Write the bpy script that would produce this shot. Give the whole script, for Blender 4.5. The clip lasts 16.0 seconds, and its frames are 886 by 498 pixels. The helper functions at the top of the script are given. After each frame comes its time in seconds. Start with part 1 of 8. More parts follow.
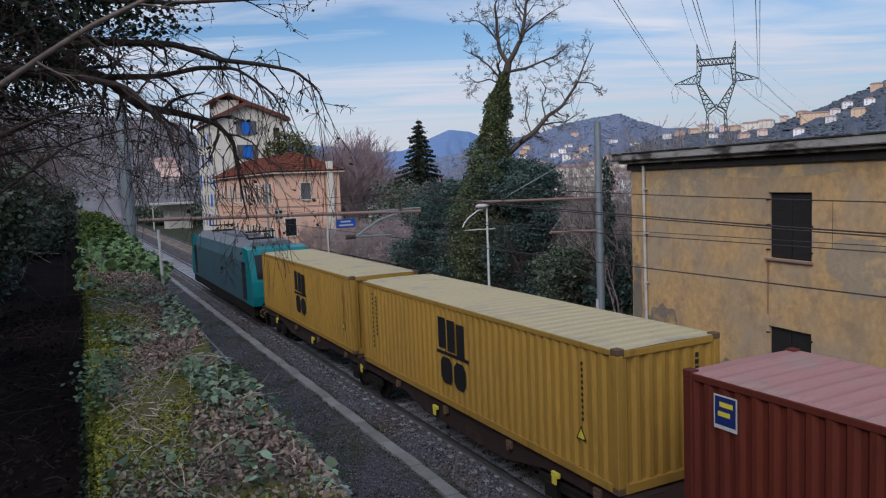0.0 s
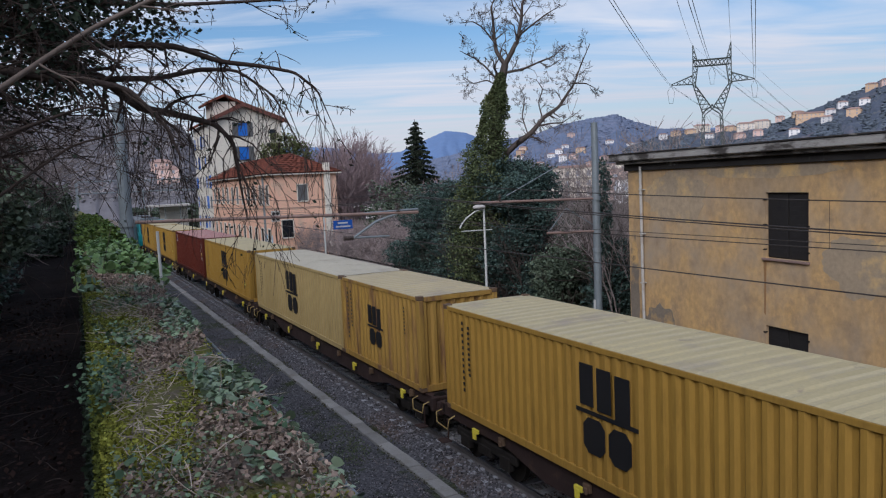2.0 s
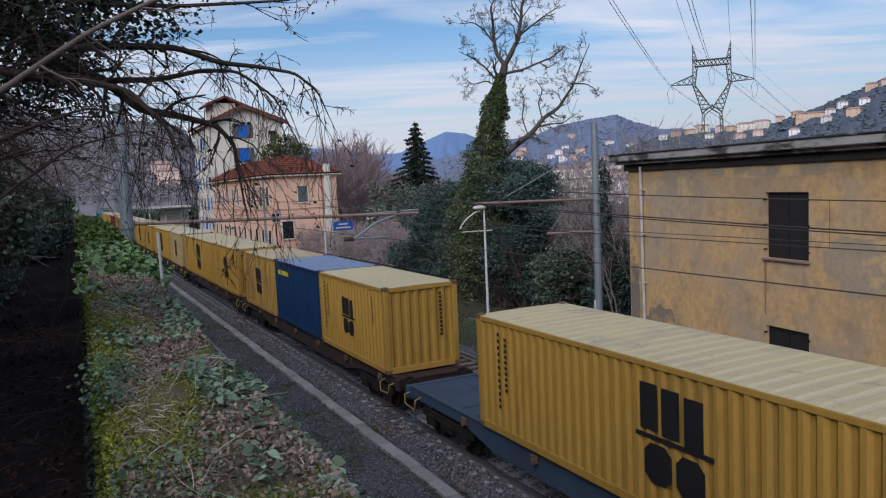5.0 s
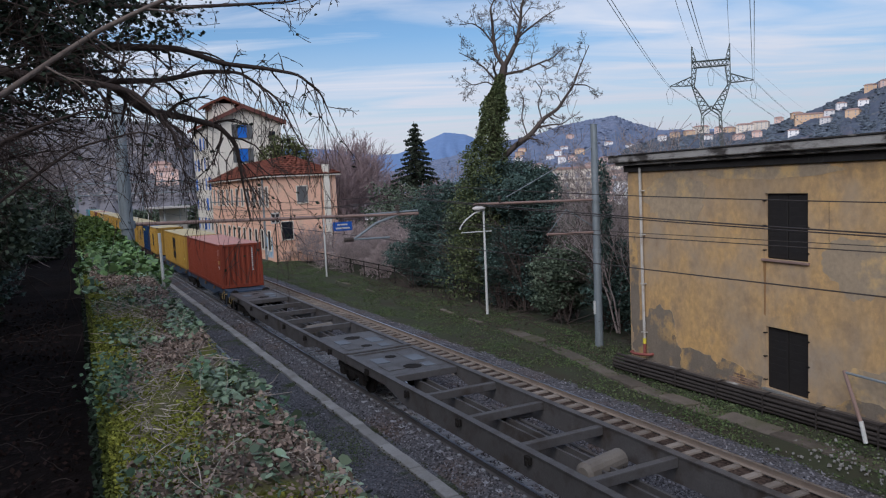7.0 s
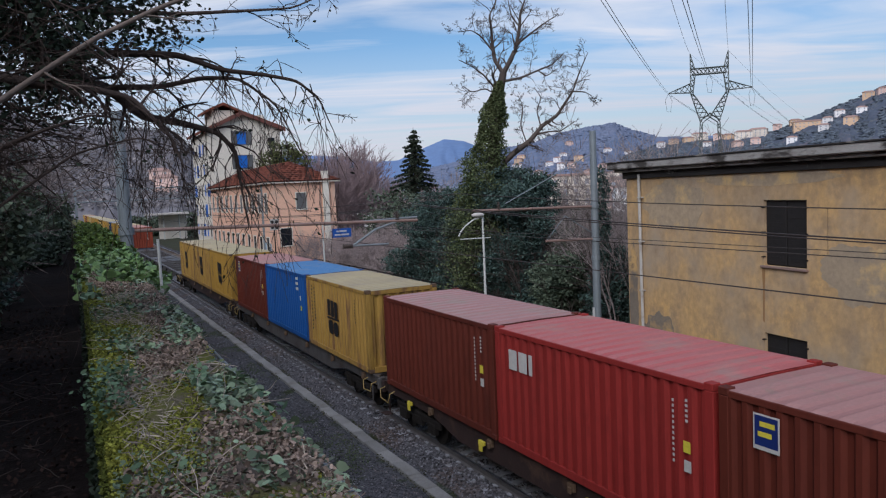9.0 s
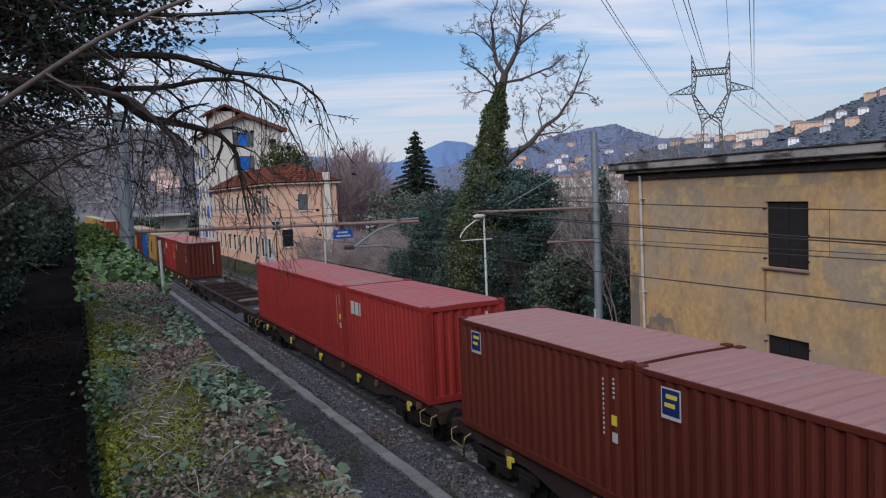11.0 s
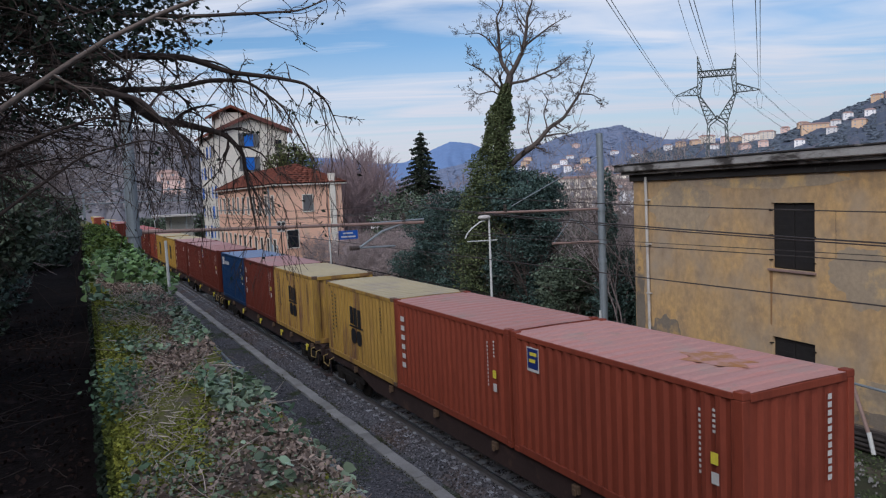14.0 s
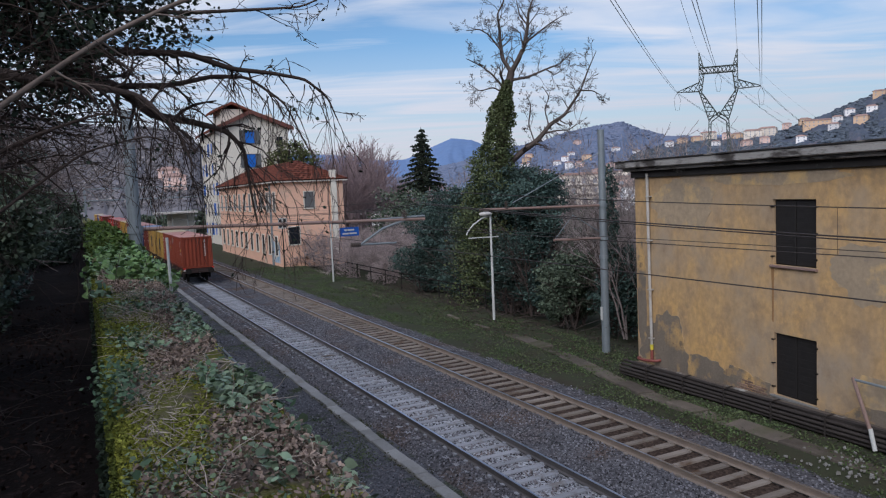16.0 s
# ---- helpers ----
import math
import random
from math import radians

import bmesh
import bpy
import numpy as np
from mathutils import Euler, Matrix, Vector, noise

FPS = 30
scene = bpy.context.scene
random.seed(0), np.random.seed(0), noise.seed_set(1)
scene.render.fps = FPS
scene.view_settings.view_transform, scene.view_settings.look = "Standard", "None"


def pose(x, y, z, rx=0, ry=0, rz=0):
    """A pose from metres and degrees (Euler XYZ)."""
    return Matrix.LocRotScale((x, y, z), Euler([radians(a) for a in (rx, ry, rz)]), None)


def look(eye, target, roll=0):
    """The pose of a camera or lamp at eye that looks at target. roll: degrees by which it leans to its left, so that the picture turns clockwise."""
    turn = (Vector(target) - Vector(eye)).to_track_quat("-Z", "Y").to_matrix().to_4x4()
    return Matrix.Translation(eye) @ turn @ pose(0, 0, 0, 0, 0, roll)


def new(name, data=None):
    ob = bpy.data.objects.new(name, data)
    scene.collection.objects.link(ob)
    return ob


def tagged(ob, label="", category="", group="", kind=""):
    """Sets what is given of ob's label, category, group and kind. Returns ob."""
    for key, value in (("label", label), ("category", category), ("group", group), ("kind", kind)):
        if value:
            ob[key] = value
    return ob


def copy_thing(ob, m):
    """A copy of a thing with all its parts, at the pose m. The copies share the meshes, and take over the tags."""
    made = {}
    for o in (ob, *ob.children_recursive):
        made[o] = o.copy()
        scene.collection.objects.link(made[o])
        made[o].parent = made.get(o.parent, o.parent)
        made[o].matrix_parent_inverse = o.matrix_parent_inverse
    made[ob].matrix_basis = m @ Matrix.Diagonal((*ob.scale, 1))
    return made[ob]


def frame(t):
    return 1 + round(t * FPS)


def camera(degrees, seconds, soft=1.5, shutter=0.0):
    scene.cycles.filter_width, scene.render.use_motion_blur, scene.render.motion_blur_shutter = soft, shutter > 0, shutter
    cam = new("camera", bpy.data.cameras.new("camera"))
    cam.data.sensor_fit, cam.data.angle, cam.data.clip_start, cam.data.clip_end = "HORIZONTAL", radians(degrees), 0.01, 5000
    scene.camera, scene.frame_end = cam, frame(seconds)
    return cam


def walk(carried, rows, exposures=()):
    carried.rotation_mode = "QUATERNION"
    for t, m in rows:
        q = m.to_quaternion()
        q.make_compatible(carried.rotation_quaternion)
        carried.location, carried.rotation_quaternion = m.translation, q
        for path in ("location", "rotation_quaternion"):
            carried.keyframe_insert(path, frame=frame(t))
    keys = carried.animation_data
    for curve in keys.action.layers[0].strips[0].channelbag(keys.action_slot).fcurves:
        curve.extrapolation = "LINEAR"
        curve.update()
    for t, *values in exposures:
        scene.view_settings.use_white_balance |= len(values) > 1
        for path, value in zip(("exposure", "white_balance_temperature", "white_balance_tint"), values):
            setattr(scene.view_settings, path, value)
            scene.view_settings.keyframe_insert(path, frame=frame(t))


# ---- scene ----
# ---------------------------------------------------------------- camera
# world: y runs along the railway, x to the right of it, rail tops at z = 0
FOV = 61.26
cam = camera(FOV, 16.0, soft=1.2)


def view(x, y, z, yaw, pitch, roll):
    """Pose of the eye: yaw clockwise from +y, pitch up, roll, in degrees."""
    a, p, r = radians(yaw), radians(pitch), radians(roll)
    fwd = Vector((math.sin(a) * math.cos(p), math.cos(a) * math.cos(p), math.sin(p)))
    right = Vector((math.cos(a), -math.sin(a), 0))
    up = right.cross(fwd)
    r2 = right * math.cos(r) + up * math.sin(r)
    u2 = up * math.cos(r) - right * math.sin(r)
    m = Matrix((r2, u2, -fwd)).transposed().to_4x4()
    m.translation = (x, y, z)
    return m


PATH = [
    (0.0, 0.072, 0.016, 6.749, 26.877, -5.184, -2.287),
    (0.5, 0.055, 0.018, 6.749, 27.017, -5.255, -2.216),
    (1.0, 0.049, 0.024, 6.744, 27.075, -5.266, -2.250),
    (1.5, 0.046, 0.024, 6.745, 27.051, -5.263, -2.260),
    (2.0, 0.041, 0.017, 6.749, 27.126, -5.112, -2.451),
    (2.5, 0.038, 0.020, 6.745, 26.991, -4.965, -2.595),
    (3.0, 0.045, 0.032, 6.737, 27.079, -4.999, -2.663),
    (3.5, 0.050, 0.024, 6.739, 27.153, -5.028, -2.620),
    (4.0, 0.047, 0.018, 6.742, 27.118, -5.034, -2.645),
    (6.5, 0.012, 0.002, 6.746, 27.127, -5.058, -2.540),
    (7.0, 0.006, 0.001, 6.747, 27.182, -4.994, -2.542),
    (7.5, 0.011, -0.005, 6.748, 27.273, -4.838, -2.505),
    (8.0, 0.013, -0.005, 6.749, 27.279, -4.692, -2.483),
    (8.5, 0.012, -0.002, 6.747, 27.293, -4.575, -2.475),
    (9.0, 0.011, 0.003, 6.744, 27.271, -4.493, -2.506),
    (11.5, 0.011, 0.002, 6.744, 27.101, -4.365, -2.458),
    (12.0, 0.007, 0.002, 6.744, 26.995, -4.339, -2.458),
    (12.5, 0.008, 0.013, 6.741, 26.956, -4.329, -2.452),
    (13.0, 0.006, 0.007, 6.743, 26.865, -4.284, -2.396),
    (13.5, 0.004, 0.002, 6.744, 26.837, -4.301, -2.423),
    (14.0, 0.006, -0.001, 6.743, 26.791, -4.298, -2.410),
    (14.5, 0.000, -0.000, 6.746, 26.758, -4.340, -2.357),
    (15.0, -0.001, -0.002, 6.739, 26.699, -4.416, -2.444),
    (15.5, 0.006, 0.003, 6.740, 26.707, -4.474, -2.461),
    (16.0, 0.007, 0.002, 6.740, 26.687, -4.542, -2.461),
]
walk(cam, [(row[0], view(*row[1:])) for row in PATH], exposures=[(0.0, 0.0, 5950, 10), (2.5, 0.07, 5950, 10), (16.0, 0.07, 5950, 10)])

# ---------------------------------------------------------------- sky and sun
SUN_AZ, SUN_EL = 230.0, 34.0
world = bpy.data.worlds.new("evening_sky")
scene.world = world
world.use_nodes = True
wt = world.node_tree
wt.nodes.clear()
w_out = wt.nodes.new("ShaderNodeOutputWorld")
w_bg = wt.nodes.new("ShaderNodeBackground")
w_sky = wt.nodes.new("ShaderNodeTexSky")
w_sky.sky_type = "NISHITA"
w_sky.sun_disc = False
w_sky.sun_elevation = radians(SUN_EL)
w_sky.sun_rotation = radians(SUN_AZ)
w_sky.air_density, w_sky.dust_density, w_sky.ozone_density = 1.0, 0.6, 2.5
w_co = wt.nodes.new("ShaderNodeTexCoord")
w_sep = wt.nodes.new("ShaderNodeSeparateXYZ")
wt.links.new(w_co.outputs["Generated"], w_sep.inputs[0])


def wmath(op, a, b=None):
    n = wt.nodes.new("ShaderNodeMath")
    n.operation = op
    for i, v in enumerate((a, b)):
        if v is None:
            continue
        if isinstance(v, (int, float)):
            n.inputs[i].default_value = v
        else:
            wt.links.new(v, n.inputs[i])
    return n.outputs[0]


# cloud sheets: a flat layer high above, seen in perspective, drawn out sideways
w_h = wmath("ADD", wmath("MAXIMUM", w_sep.outputs[2], 0.0), 0.045)
w_u = wmath("DIVIDE", w_sep.outputs[0], w_h)
w_v = wmath("DIVIDE", w_sep.outputs[1], w_h)
w_comb = wt.nodes.new("ShaderNodeCombineXYZ")
wt.links.new(w_u, w_comb.inputs[0])
wt.links.new(w_v, w_comb.inputs[1])
w_map = wt.nodes.new("ShaderNodeMapping")
w_map.vector_type = "TEXTURE"
w_map.inputs["Rotation"].default_value = (0, 0, radians(-25))
w_map.inputs["Scale"].default_value = (3.0, 0.80, 1.0)
wt.links.new(w_comb.outputs[0], w_map.inputs["Vector"])
w_n1 = wt.nodes.new("ShaderNodeTexNoise")
w_n1.inputs["Scale"].default_value = 1.0
w_n1.inputs["Detail"].default_value = 7.0
w_n1.inputs["Roughness"].default_value = 0.54
w_n1.inputs["Distortion"].default_value = 1.3
wt.links.new(w_map.outputs[0], w_n1.inputs["Vector"])
w_ramp = wt.nodes.new("ShaderNodeValToRGB")
w_ramp.color_ramp.elements[0].position, w_ramp.color_ramp.elements[1].position = 0.40, 0.64
wt.links.new(w_n1.outputs["Fac"], w_ramp.inputs[0])
# the low haze is whiter and warm
w_haze = wt.nodes.new("ShaderNodeMapRange")
w_haze.inputs["From Min"].default_value, w_haze.inputs["From Max"].default_value = 0.03, 0.19
w_haze.inputs["To Min"].default_value, w_haze.inputs["To Max"].default_value = 0.80, 0.0
wt.links.new(w_sep.outputs[2], w_haze.inputs["Value"])
w_mix1 = wt.nodes.new("ShaderNodeMixRGB")
w_mix1.inputs[2].default_value = (7.3, 7.3, 7.7, 1)
w_sat = wt.nodes.new("ShaderNodeHueSaturation")
w_sat.inputs["Saturation"].default_value = 1.12
wt.links.new(w_sky.outputs[0], w_sat.inputs["Color"])
wt.links.new(w_sat.outputs[0], w_mix1.inputs[1])
wt.links.new(wmath("MULTIPLY", w_ramp.outputs[0], 0.92), w_mix1.inputs[0])
w_mix2 = wt.nodes.new("ShaderNodeMixRGB")
w_side = wt.nodes.new("ShaderNodeMapRange")
w_side.interpolation_type = "SMOOTHSTEP"
w_side.inputs["From Min"].default_value, w_side.inputs["From Max"].default_value = -0.6, 0.6
wt.links.new(wmath("SUBTRACT", wmath("MULTIPLY", w_sep.outputs[0], 0.89), wmath("MULTIPLY", w_sep.outputs[1], 0.45)), w_side.inputs["Value"])
w_tone = wt.nodes.new("ShaderNodeMixRGB")
w_tone.inputs[1].default_value, w_tone.inputs[2].default_value = (7.2, 6.65, 6.95, 1), (4.6, 4.6, 5.1, 1)
wt.links.new(w_side.outputs[0], w_tone.inputs[0])
wt.links.new(w_tone.outputs[0], w_mix2.inputs[2])
wt.links.new(w_mix1.outputs[0], w_mix2.inputs[1])
wt.links.new(w_haze.outputs[0], w_mix2.inputs[0])
wt.links.new(w_mix2.outputs[0], w_bg.inputs[0])
w_bg.inputs[1].default_value = 0.10
wt.links.new(w_bg.outputs[0], w_out.inputs[0])

sun = new("sun", bpy.data.lights.new("sun", "SUN"))
sun.data.energy, sun.data.angle, sun.data.color = 2.35, radians(50), (1.0, 0.95, 0.90)
_a, _e = radians(SUN_AZ), radians(SUN_EL + 3)
sun.matrix_world = look((0, 0, 60), Vector((0, 0, 60)) - Vector((math.sin(_a) * math.cos(_e), math.cos(_a) * math.cos(_e), math.sin(_e))) * 10)

# ---------------------------------------------------------------- materials
MATS = {}


def surface(name, base, other=None, rough=0.8, metal=0.0, scale=2.0, fine=30.0, bump=0.15, amount=0.6,
            stain=None, stain_at=(0.55, 0.72), stain_scale=1.2, stretch=(1, 1, 1), per_object=0.0, per_island=0.0, coat=0.0, cells=0.0, stain2=None, grains=0.35):
    """A procedural surface: two tones in broad patches, fine grain with relief, and stains of a third tone."""
    if name in MATS:
        return MATS[name]
    m = bpy.data.materials.new(name)
    MATS[name] = m
    m.use_nodes = True
    nt = m.node_tree
    nd, ln = nt.nodes, nt.links
    b = nd["Principled BSDF"]
    co = nd.new("ShaderNodeTexCoord")
    mp = nd.new("ShaderNodeMapping")
    mp.inputs["Scale"].default_value = stretch
    ln.new(co.outputs["Object"], mp.inputs["Vector"])
    info = nd.new("ShaderNodeObjectInfo")
    shift = nd.new("ShaderNodeVectorMath")
    shift.operation = "ADD"
    sc = nd.new("ShaderNodeMath")
    sc.operation = "MULTIPLY"
    sc.inputs[1].default_value = 37.0
    ln.new(info.outputs["Random"], sc.inputs[0])
    ln.new(mp.outputs[0], shift.inputs[0])
    ln.new(sc.outputs[0], shift.inputs[1])

    def tex(s, detail, rough_=0.55):
        n = nd.new("ShaderNodeTexNoise")
        n.inputs["Scale"].default_value = s
        n.inputs["Detail"].default_value = detail
        n.inputs["Roughness"].default_value = rough_
        ln.new(shift.outputs[0], n.inputs["Vector"])
        return n.outputs["Fac"]

    def ramp(f, lo, hi):
        r = nd.new("ShaderNodeMapRange")
        r.inputs["From Min"].default_value, r.inputs["From Max"].default_value = lo, hi
        ln.new(f, r.inputs["Value"])
        return r.outputs[0]

    def mix(fac, a, c2, k=1.0, mode="MIX"):
        x = nd.new("ShaderNodeMixRGB")
        x.blend_type = mode
        if k != 1.0 and not isinstance(fac, float):
            mm = nd.new("ShaderNodeMath")
            mm.operation = "MULTIPLY"
            mm.inputs[1].default_value = k
            ln.new(fac, mm.inputs[0])
            fac = mm.outputs[0]
        if isinstance(fac, float):
            x.inputs[0].default_value = fac
        else:
            ln.new(fac, x.inputs[0])
        for i, v in ((1, a), (2, c2)):
            if isinstance(v, tuple):
                x.inputs[i].default_value = (*v, 1)
            else:
                ln.new(v, x.inputs[i])
        return x.outputs[0]

    other = other or tuple(c * 0.6 for c in base)
    broad = tex(scale, 5)
    grain = tex(fine, 4, 0.65)
    col = mix(ramp(broad, 0.35, 0.68), base, other, amount)
    col = mix(ramp(grain, 0.3, 0.72), col, tuple(c * 0.55 for c in other), grains)
    if stain:
        col = mix(ramp(tex(stain_scale, 6, 0.62), *stain_at), col, stain)
    if stain2:
        c2, s2, lo2, hi2 = stain2
        col = mix(ramp(tex(s2, 7, 0.7), lo2, hi2), col, c2, 0.8)
    if cells:
        vo = nd.new("ShaderNodeTexVoronoi")
        vo.inputs["Scale"].default_value = cells
        ln.new(shift.outputs[0], vo.inputs["Vector"])
        bw = nd.new("ShaderNodeRGBToBW")
        ln.new(vo.outputs["Color"], bw.inputs[0])
        hv = nd.new("ShaderNodeHueSaturation")
        mr = nd.new("ShaderNodeMapRange")
        mr.inputs["To Min"].default_value, mr.inputs["To Max"].default_value = 0.3, 1.8
        ln.new(bw.outputs[0], mr.inputs["Value"])
        ln.new(mr.outputs[0], hv.inputs["Value"])
        ln.new(col, hv.inputs["Color"])
        col = hv.outputs[0]
        grain = vo.outputs["Distance"]
    for k, src in ((per_object, info.outputs["Random"]), (per_island, None)):
        if k:
            if src is None:
                src = nd.new("ShaderNodeNewGeometry").outputs["Random Per Island"]
            hv = nd.new("ShaderNodeHueSaturation")
            mr = nd.new("ShaderNodeMapRange")
            mr.inputs["To Min"].default_value, mr.inputs["To Max"].default_value = 1 - k, 1 + k
            ln.new(src, mr.inputs["Value"])
            ln.new(mr.outputs[0], hv.inputs["Value"])
            ln.new(col, hv.inputs["Color"])
            col = hv.outputs[0]
    ln.new(col, b.inputs["Base Color"])
    rr = nd.new("ShaderNodeMapRange")
    rr.inputs["To Min"].default_value, rr.inputs["To Max"].default_value = max(0.02, rough - 0.12), min(1, rough + 0.1)
    ln.new(broad, rr.inputs["Value"])
    ln.new(rr.outputs[0], b.inputs["Roughness"])
    b.inputs["Metallic"].default_value = metal
    b.inputs["Specular IOR Level"].default_value = 0.35 if rough < 0.85 else 0.08
    if coat:
        b.inputs["Coat Weight"].default_value = coat
    if bump:
        bp = nd.new("ShaderNodeBump")
        bp.inputs["Strength"].default_value = bump
        bp.inputs["Distance"].default_value = 0.02
        ln.new(grain, bp.inputs["Height"])
        ln.new(bp.outputs[0], b.inputs["Normal"])
    return m


def leafy(name, base, other, k=0.45, rough=0.55):
    """Foliage: each leaf or clump in its own tone, a little light passing through."""
    m = surface(name, base, other, rough=rough, scale=0.9, fine=12, bump=0.0, amount=0.9, per_island=k)
    b = m.node_tree.nodes["Principled BSDF"]
    b.inputs["Specular IOR Level"].default_value = 0.12
    b.inputs["Subsurface Weight"].default_value = 0.0
    return m


M_BALLAST = surface("ballast", (0.19, 0.187, 0.208), (0.094, 0.091, 0.102), 0.95, scale=0.8, fine=14, bump=0.9, stain=(0.145, 0.108, 0.098), stain_scale=0.35, stain_at=(0.5, 0.75), per_island=0.85)
M_BALLAST_SHEET = surface("ballast_sheet", (0.12, 0.117, 0.130), (0.062, 0.06, 0.067), 0.95, scale=0.8, fine=14, bump=1.0, cells=17.0, stain=(0.10, 0.062, 0.042), stain_scale=0.35, stain_at=(0.5, 0.75))
M_EARTH = surface("earth_path", (0.108, 0.108, 0.122), (0.054, 0.054, 0.060), 0.96, scale=0.55, fine=9, bump=0.8, cells=24.0, stain=(0.045, 0.055, 0.028), stain_scale=1.1, stain_at=(0.52, 0.66))
M_GRASS_EARTH = surface("grassy_earth", (0.056, 0.066, 0.036), (0.058, 0.052, 0.044), 0.95, scale=0.5, fine=12, bump=0.7, stain=(0.055, 0.044, 0.034), stain_scale=0.4, stain_at=(0.5, 0.7))
M_GRASS = leafy("grass_blades", (0.075, 0.115, 0.045), (0.10, 0.115, 0.058))
M_CONCRETE = surface("weathered_concrete", (0.31, 0.30, 0.285), (0.22, 0.21, 0.195), 0.92, scale=1.1, fine=26, bump=0.4, stain=(0.13, 0.115, 0.095), stain_scale=0.8, per_object=0.15)
M_SLEEPER = surface("concrete_sleeper", (0.37, 0.375, 0.41), (0.28, 0.285, 0.31), 0.92, scale=1.2, fine=30, bump=0.3, stain=(0.15, 0.12, 0.10), per_object=0.2)
M_SLEEPER_RUST = surface("rusty_sleeper", (0.285, 0.245, 0.215), (0.19, 0.16, 0.138), 0.93, scale=1.2, fine=30, bump=0.3, stain=(0.10, 0.055, 0.03), per_object=0.2)
M_RAIL_TOP = surface("polished_rail", (0.66, 0.69, 0.78), (0.50, 0.53, 0.62), 0.34, 1.0, scale=3, fine=60, bump=0.05)
M_BALLAST_BROWN = surface("rusty_ballast", (0.074, 0.052, 0.042), (0.042, 0.030, 0.025), 0.95, scale=0.8, fine=14, bump=1.0, cells=17.0)
M_RAIL_DARK = surface("dark_rail_side", (0.17, 0.155, 0.155), (0.10, 0.092, 0.095), 0.6, 0.4, scale=2, fine=40, bump=0.2)
M_BALLAST_DUST = surface("dusted_ballast", (0.37, 0.375, 0.405), (0.24, 0.243, 0.26), 0.95, scale=0.8, fine=14, bump=1.0, cells=17.0)
M_RAIL_RUST = surface("rail_side", (0.31, 0.25, 0.208), (0.19, 0.152, 0.13), 0.85, 0.2, scale=2, fine=40, bump=0.2)
M_GALV = surface("galvanised_steel", (0.26, 0.29, 0.31), (0.19, 0.215, 0.235), 0.6, 0.35, scale=1.4, fine=25, bump=0.05)
M_WHITE_POLE = surface("white_painted_pole", (0.62, 0.62, 0.60), (0.48, 0.47, 0.45), 0.6, scale=1.5, fine=25, bump=0.05)
M_WIRE = surface("copper_wire", (0.075, 0.06, 0.055), (0.05, 0.042, 0.04), 0.6, 0.4, scale=2, fine=30, bump=0.0)
M_INSUL = surface("dark_insulator", (0.10, 0.075, 0.065), (0.06, 0.05, 0.045), 0.35, scale=4, fine=30, bump=0.0)
M_RUSTPIPE = surface("brown_painted_arm", (0.30, 0.20, 0.17), (0.22, 0.15, 0.13), 0.65, scale=2, fine=25, bump=0.05)
M_OCHRE = surface("ochre_plaster", (0.69, 0.425, 0.175), (0.48, 0.34, 0.205), 0.92, grains=0.55, scale=0.5, fine=6, bump=0.45, amount=1.0,
                  stain=(0.38, 0.31, 0.24), stain_scale=0.36, stain_at=(0.46, 0.68), stretch=(1, 1, 0.8), stain2=((0.30, 0.215, 0.145), 1.7, 0.50, 0.70))
M_WASH = surface("washed_out_plaster", (0.48, 0.365, 0.245), (0.38, 0.30, 0.215), 0.93, scale=0.8, fine=8, bump=0.4, amount=1.0, grains=0.5,
                 stain=(0.62, 0.42, 0.20), stain_scale=1.1, stain_at=(0.52, 0.66), stain2=((0.24, 0.20, 0.17), 2.4, 0.58, 0.72))
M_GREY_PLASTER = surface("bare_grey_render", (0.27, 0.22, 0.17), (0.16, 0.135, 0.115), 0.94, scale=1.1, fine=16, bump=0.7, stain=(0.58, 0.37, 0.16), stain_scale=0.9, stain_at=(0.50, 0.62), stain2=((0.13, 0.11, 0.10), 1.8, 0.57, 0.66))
M_DARKWOOD = surface("dark_shutter", (0.022, 0.019, 0.018), (0.014, 0.012, 0.012), 0.7, scale=3, fine=30, bump=0.15, stretch=(1, 1, 0.2))
M_ROOFEDGE = surface("roof_edge_concrete", (0.42, 0.40, 0.38), (0.28, 0.26, 0.245), 0.93, scale=1.2, fine=14, bump=0.5, stain=(0.07, 0.062, 0.058), stain_scale=0.8, stain_at=(0.5, 0.62), stretch=(1, 0.6, 3))
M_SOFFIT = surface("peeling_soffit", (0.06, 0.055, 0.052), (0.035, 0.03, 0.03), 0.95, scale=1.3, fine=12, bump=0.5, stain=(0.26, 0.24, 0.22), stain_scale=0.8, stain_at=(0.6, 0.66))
M_PIPE_W = surface("pale_downpipe", (0.55, 0.52, 0.48), (0.42, 0.39, 0.36), 0.6, scale=1.5, fine=20, bump=0.05, stain=(0.30, 0.22, 0.17), stain_scale=1.5)
M_RED_PIPE = surface("red_hose", (0.30, 0.09, 0.075), (0.20, 0.06, 0.05), 0.5, scale=3, fine=20, bump=0.05)
M_DUCT = surface("cable_duct", (0.05, 0.04, 0.036), (0.028, 0.023, 0.021), 0.8, scale=2, fine=20, bump=0.2)
M_BARK = surface("bark", (0.10, 0.078, 0.07), (0.06, 0.046, 0.042), 0.95, scale=3, fine=20, bump=0.7)
M_BARK_TALL = surface("tall_tree_bark", (0.12, 0.096, 0.085), (0.075, 0.06, 0.054), 0.95, scale=3, fine=20, bump=0.6)
M_TWIG = surface("dry_twig", (0.30, 0.25, 0.24), (0.20, 0.165, 0.16), 0.95, scale=3, fine=20, bump=0.3, per_island=0.3)
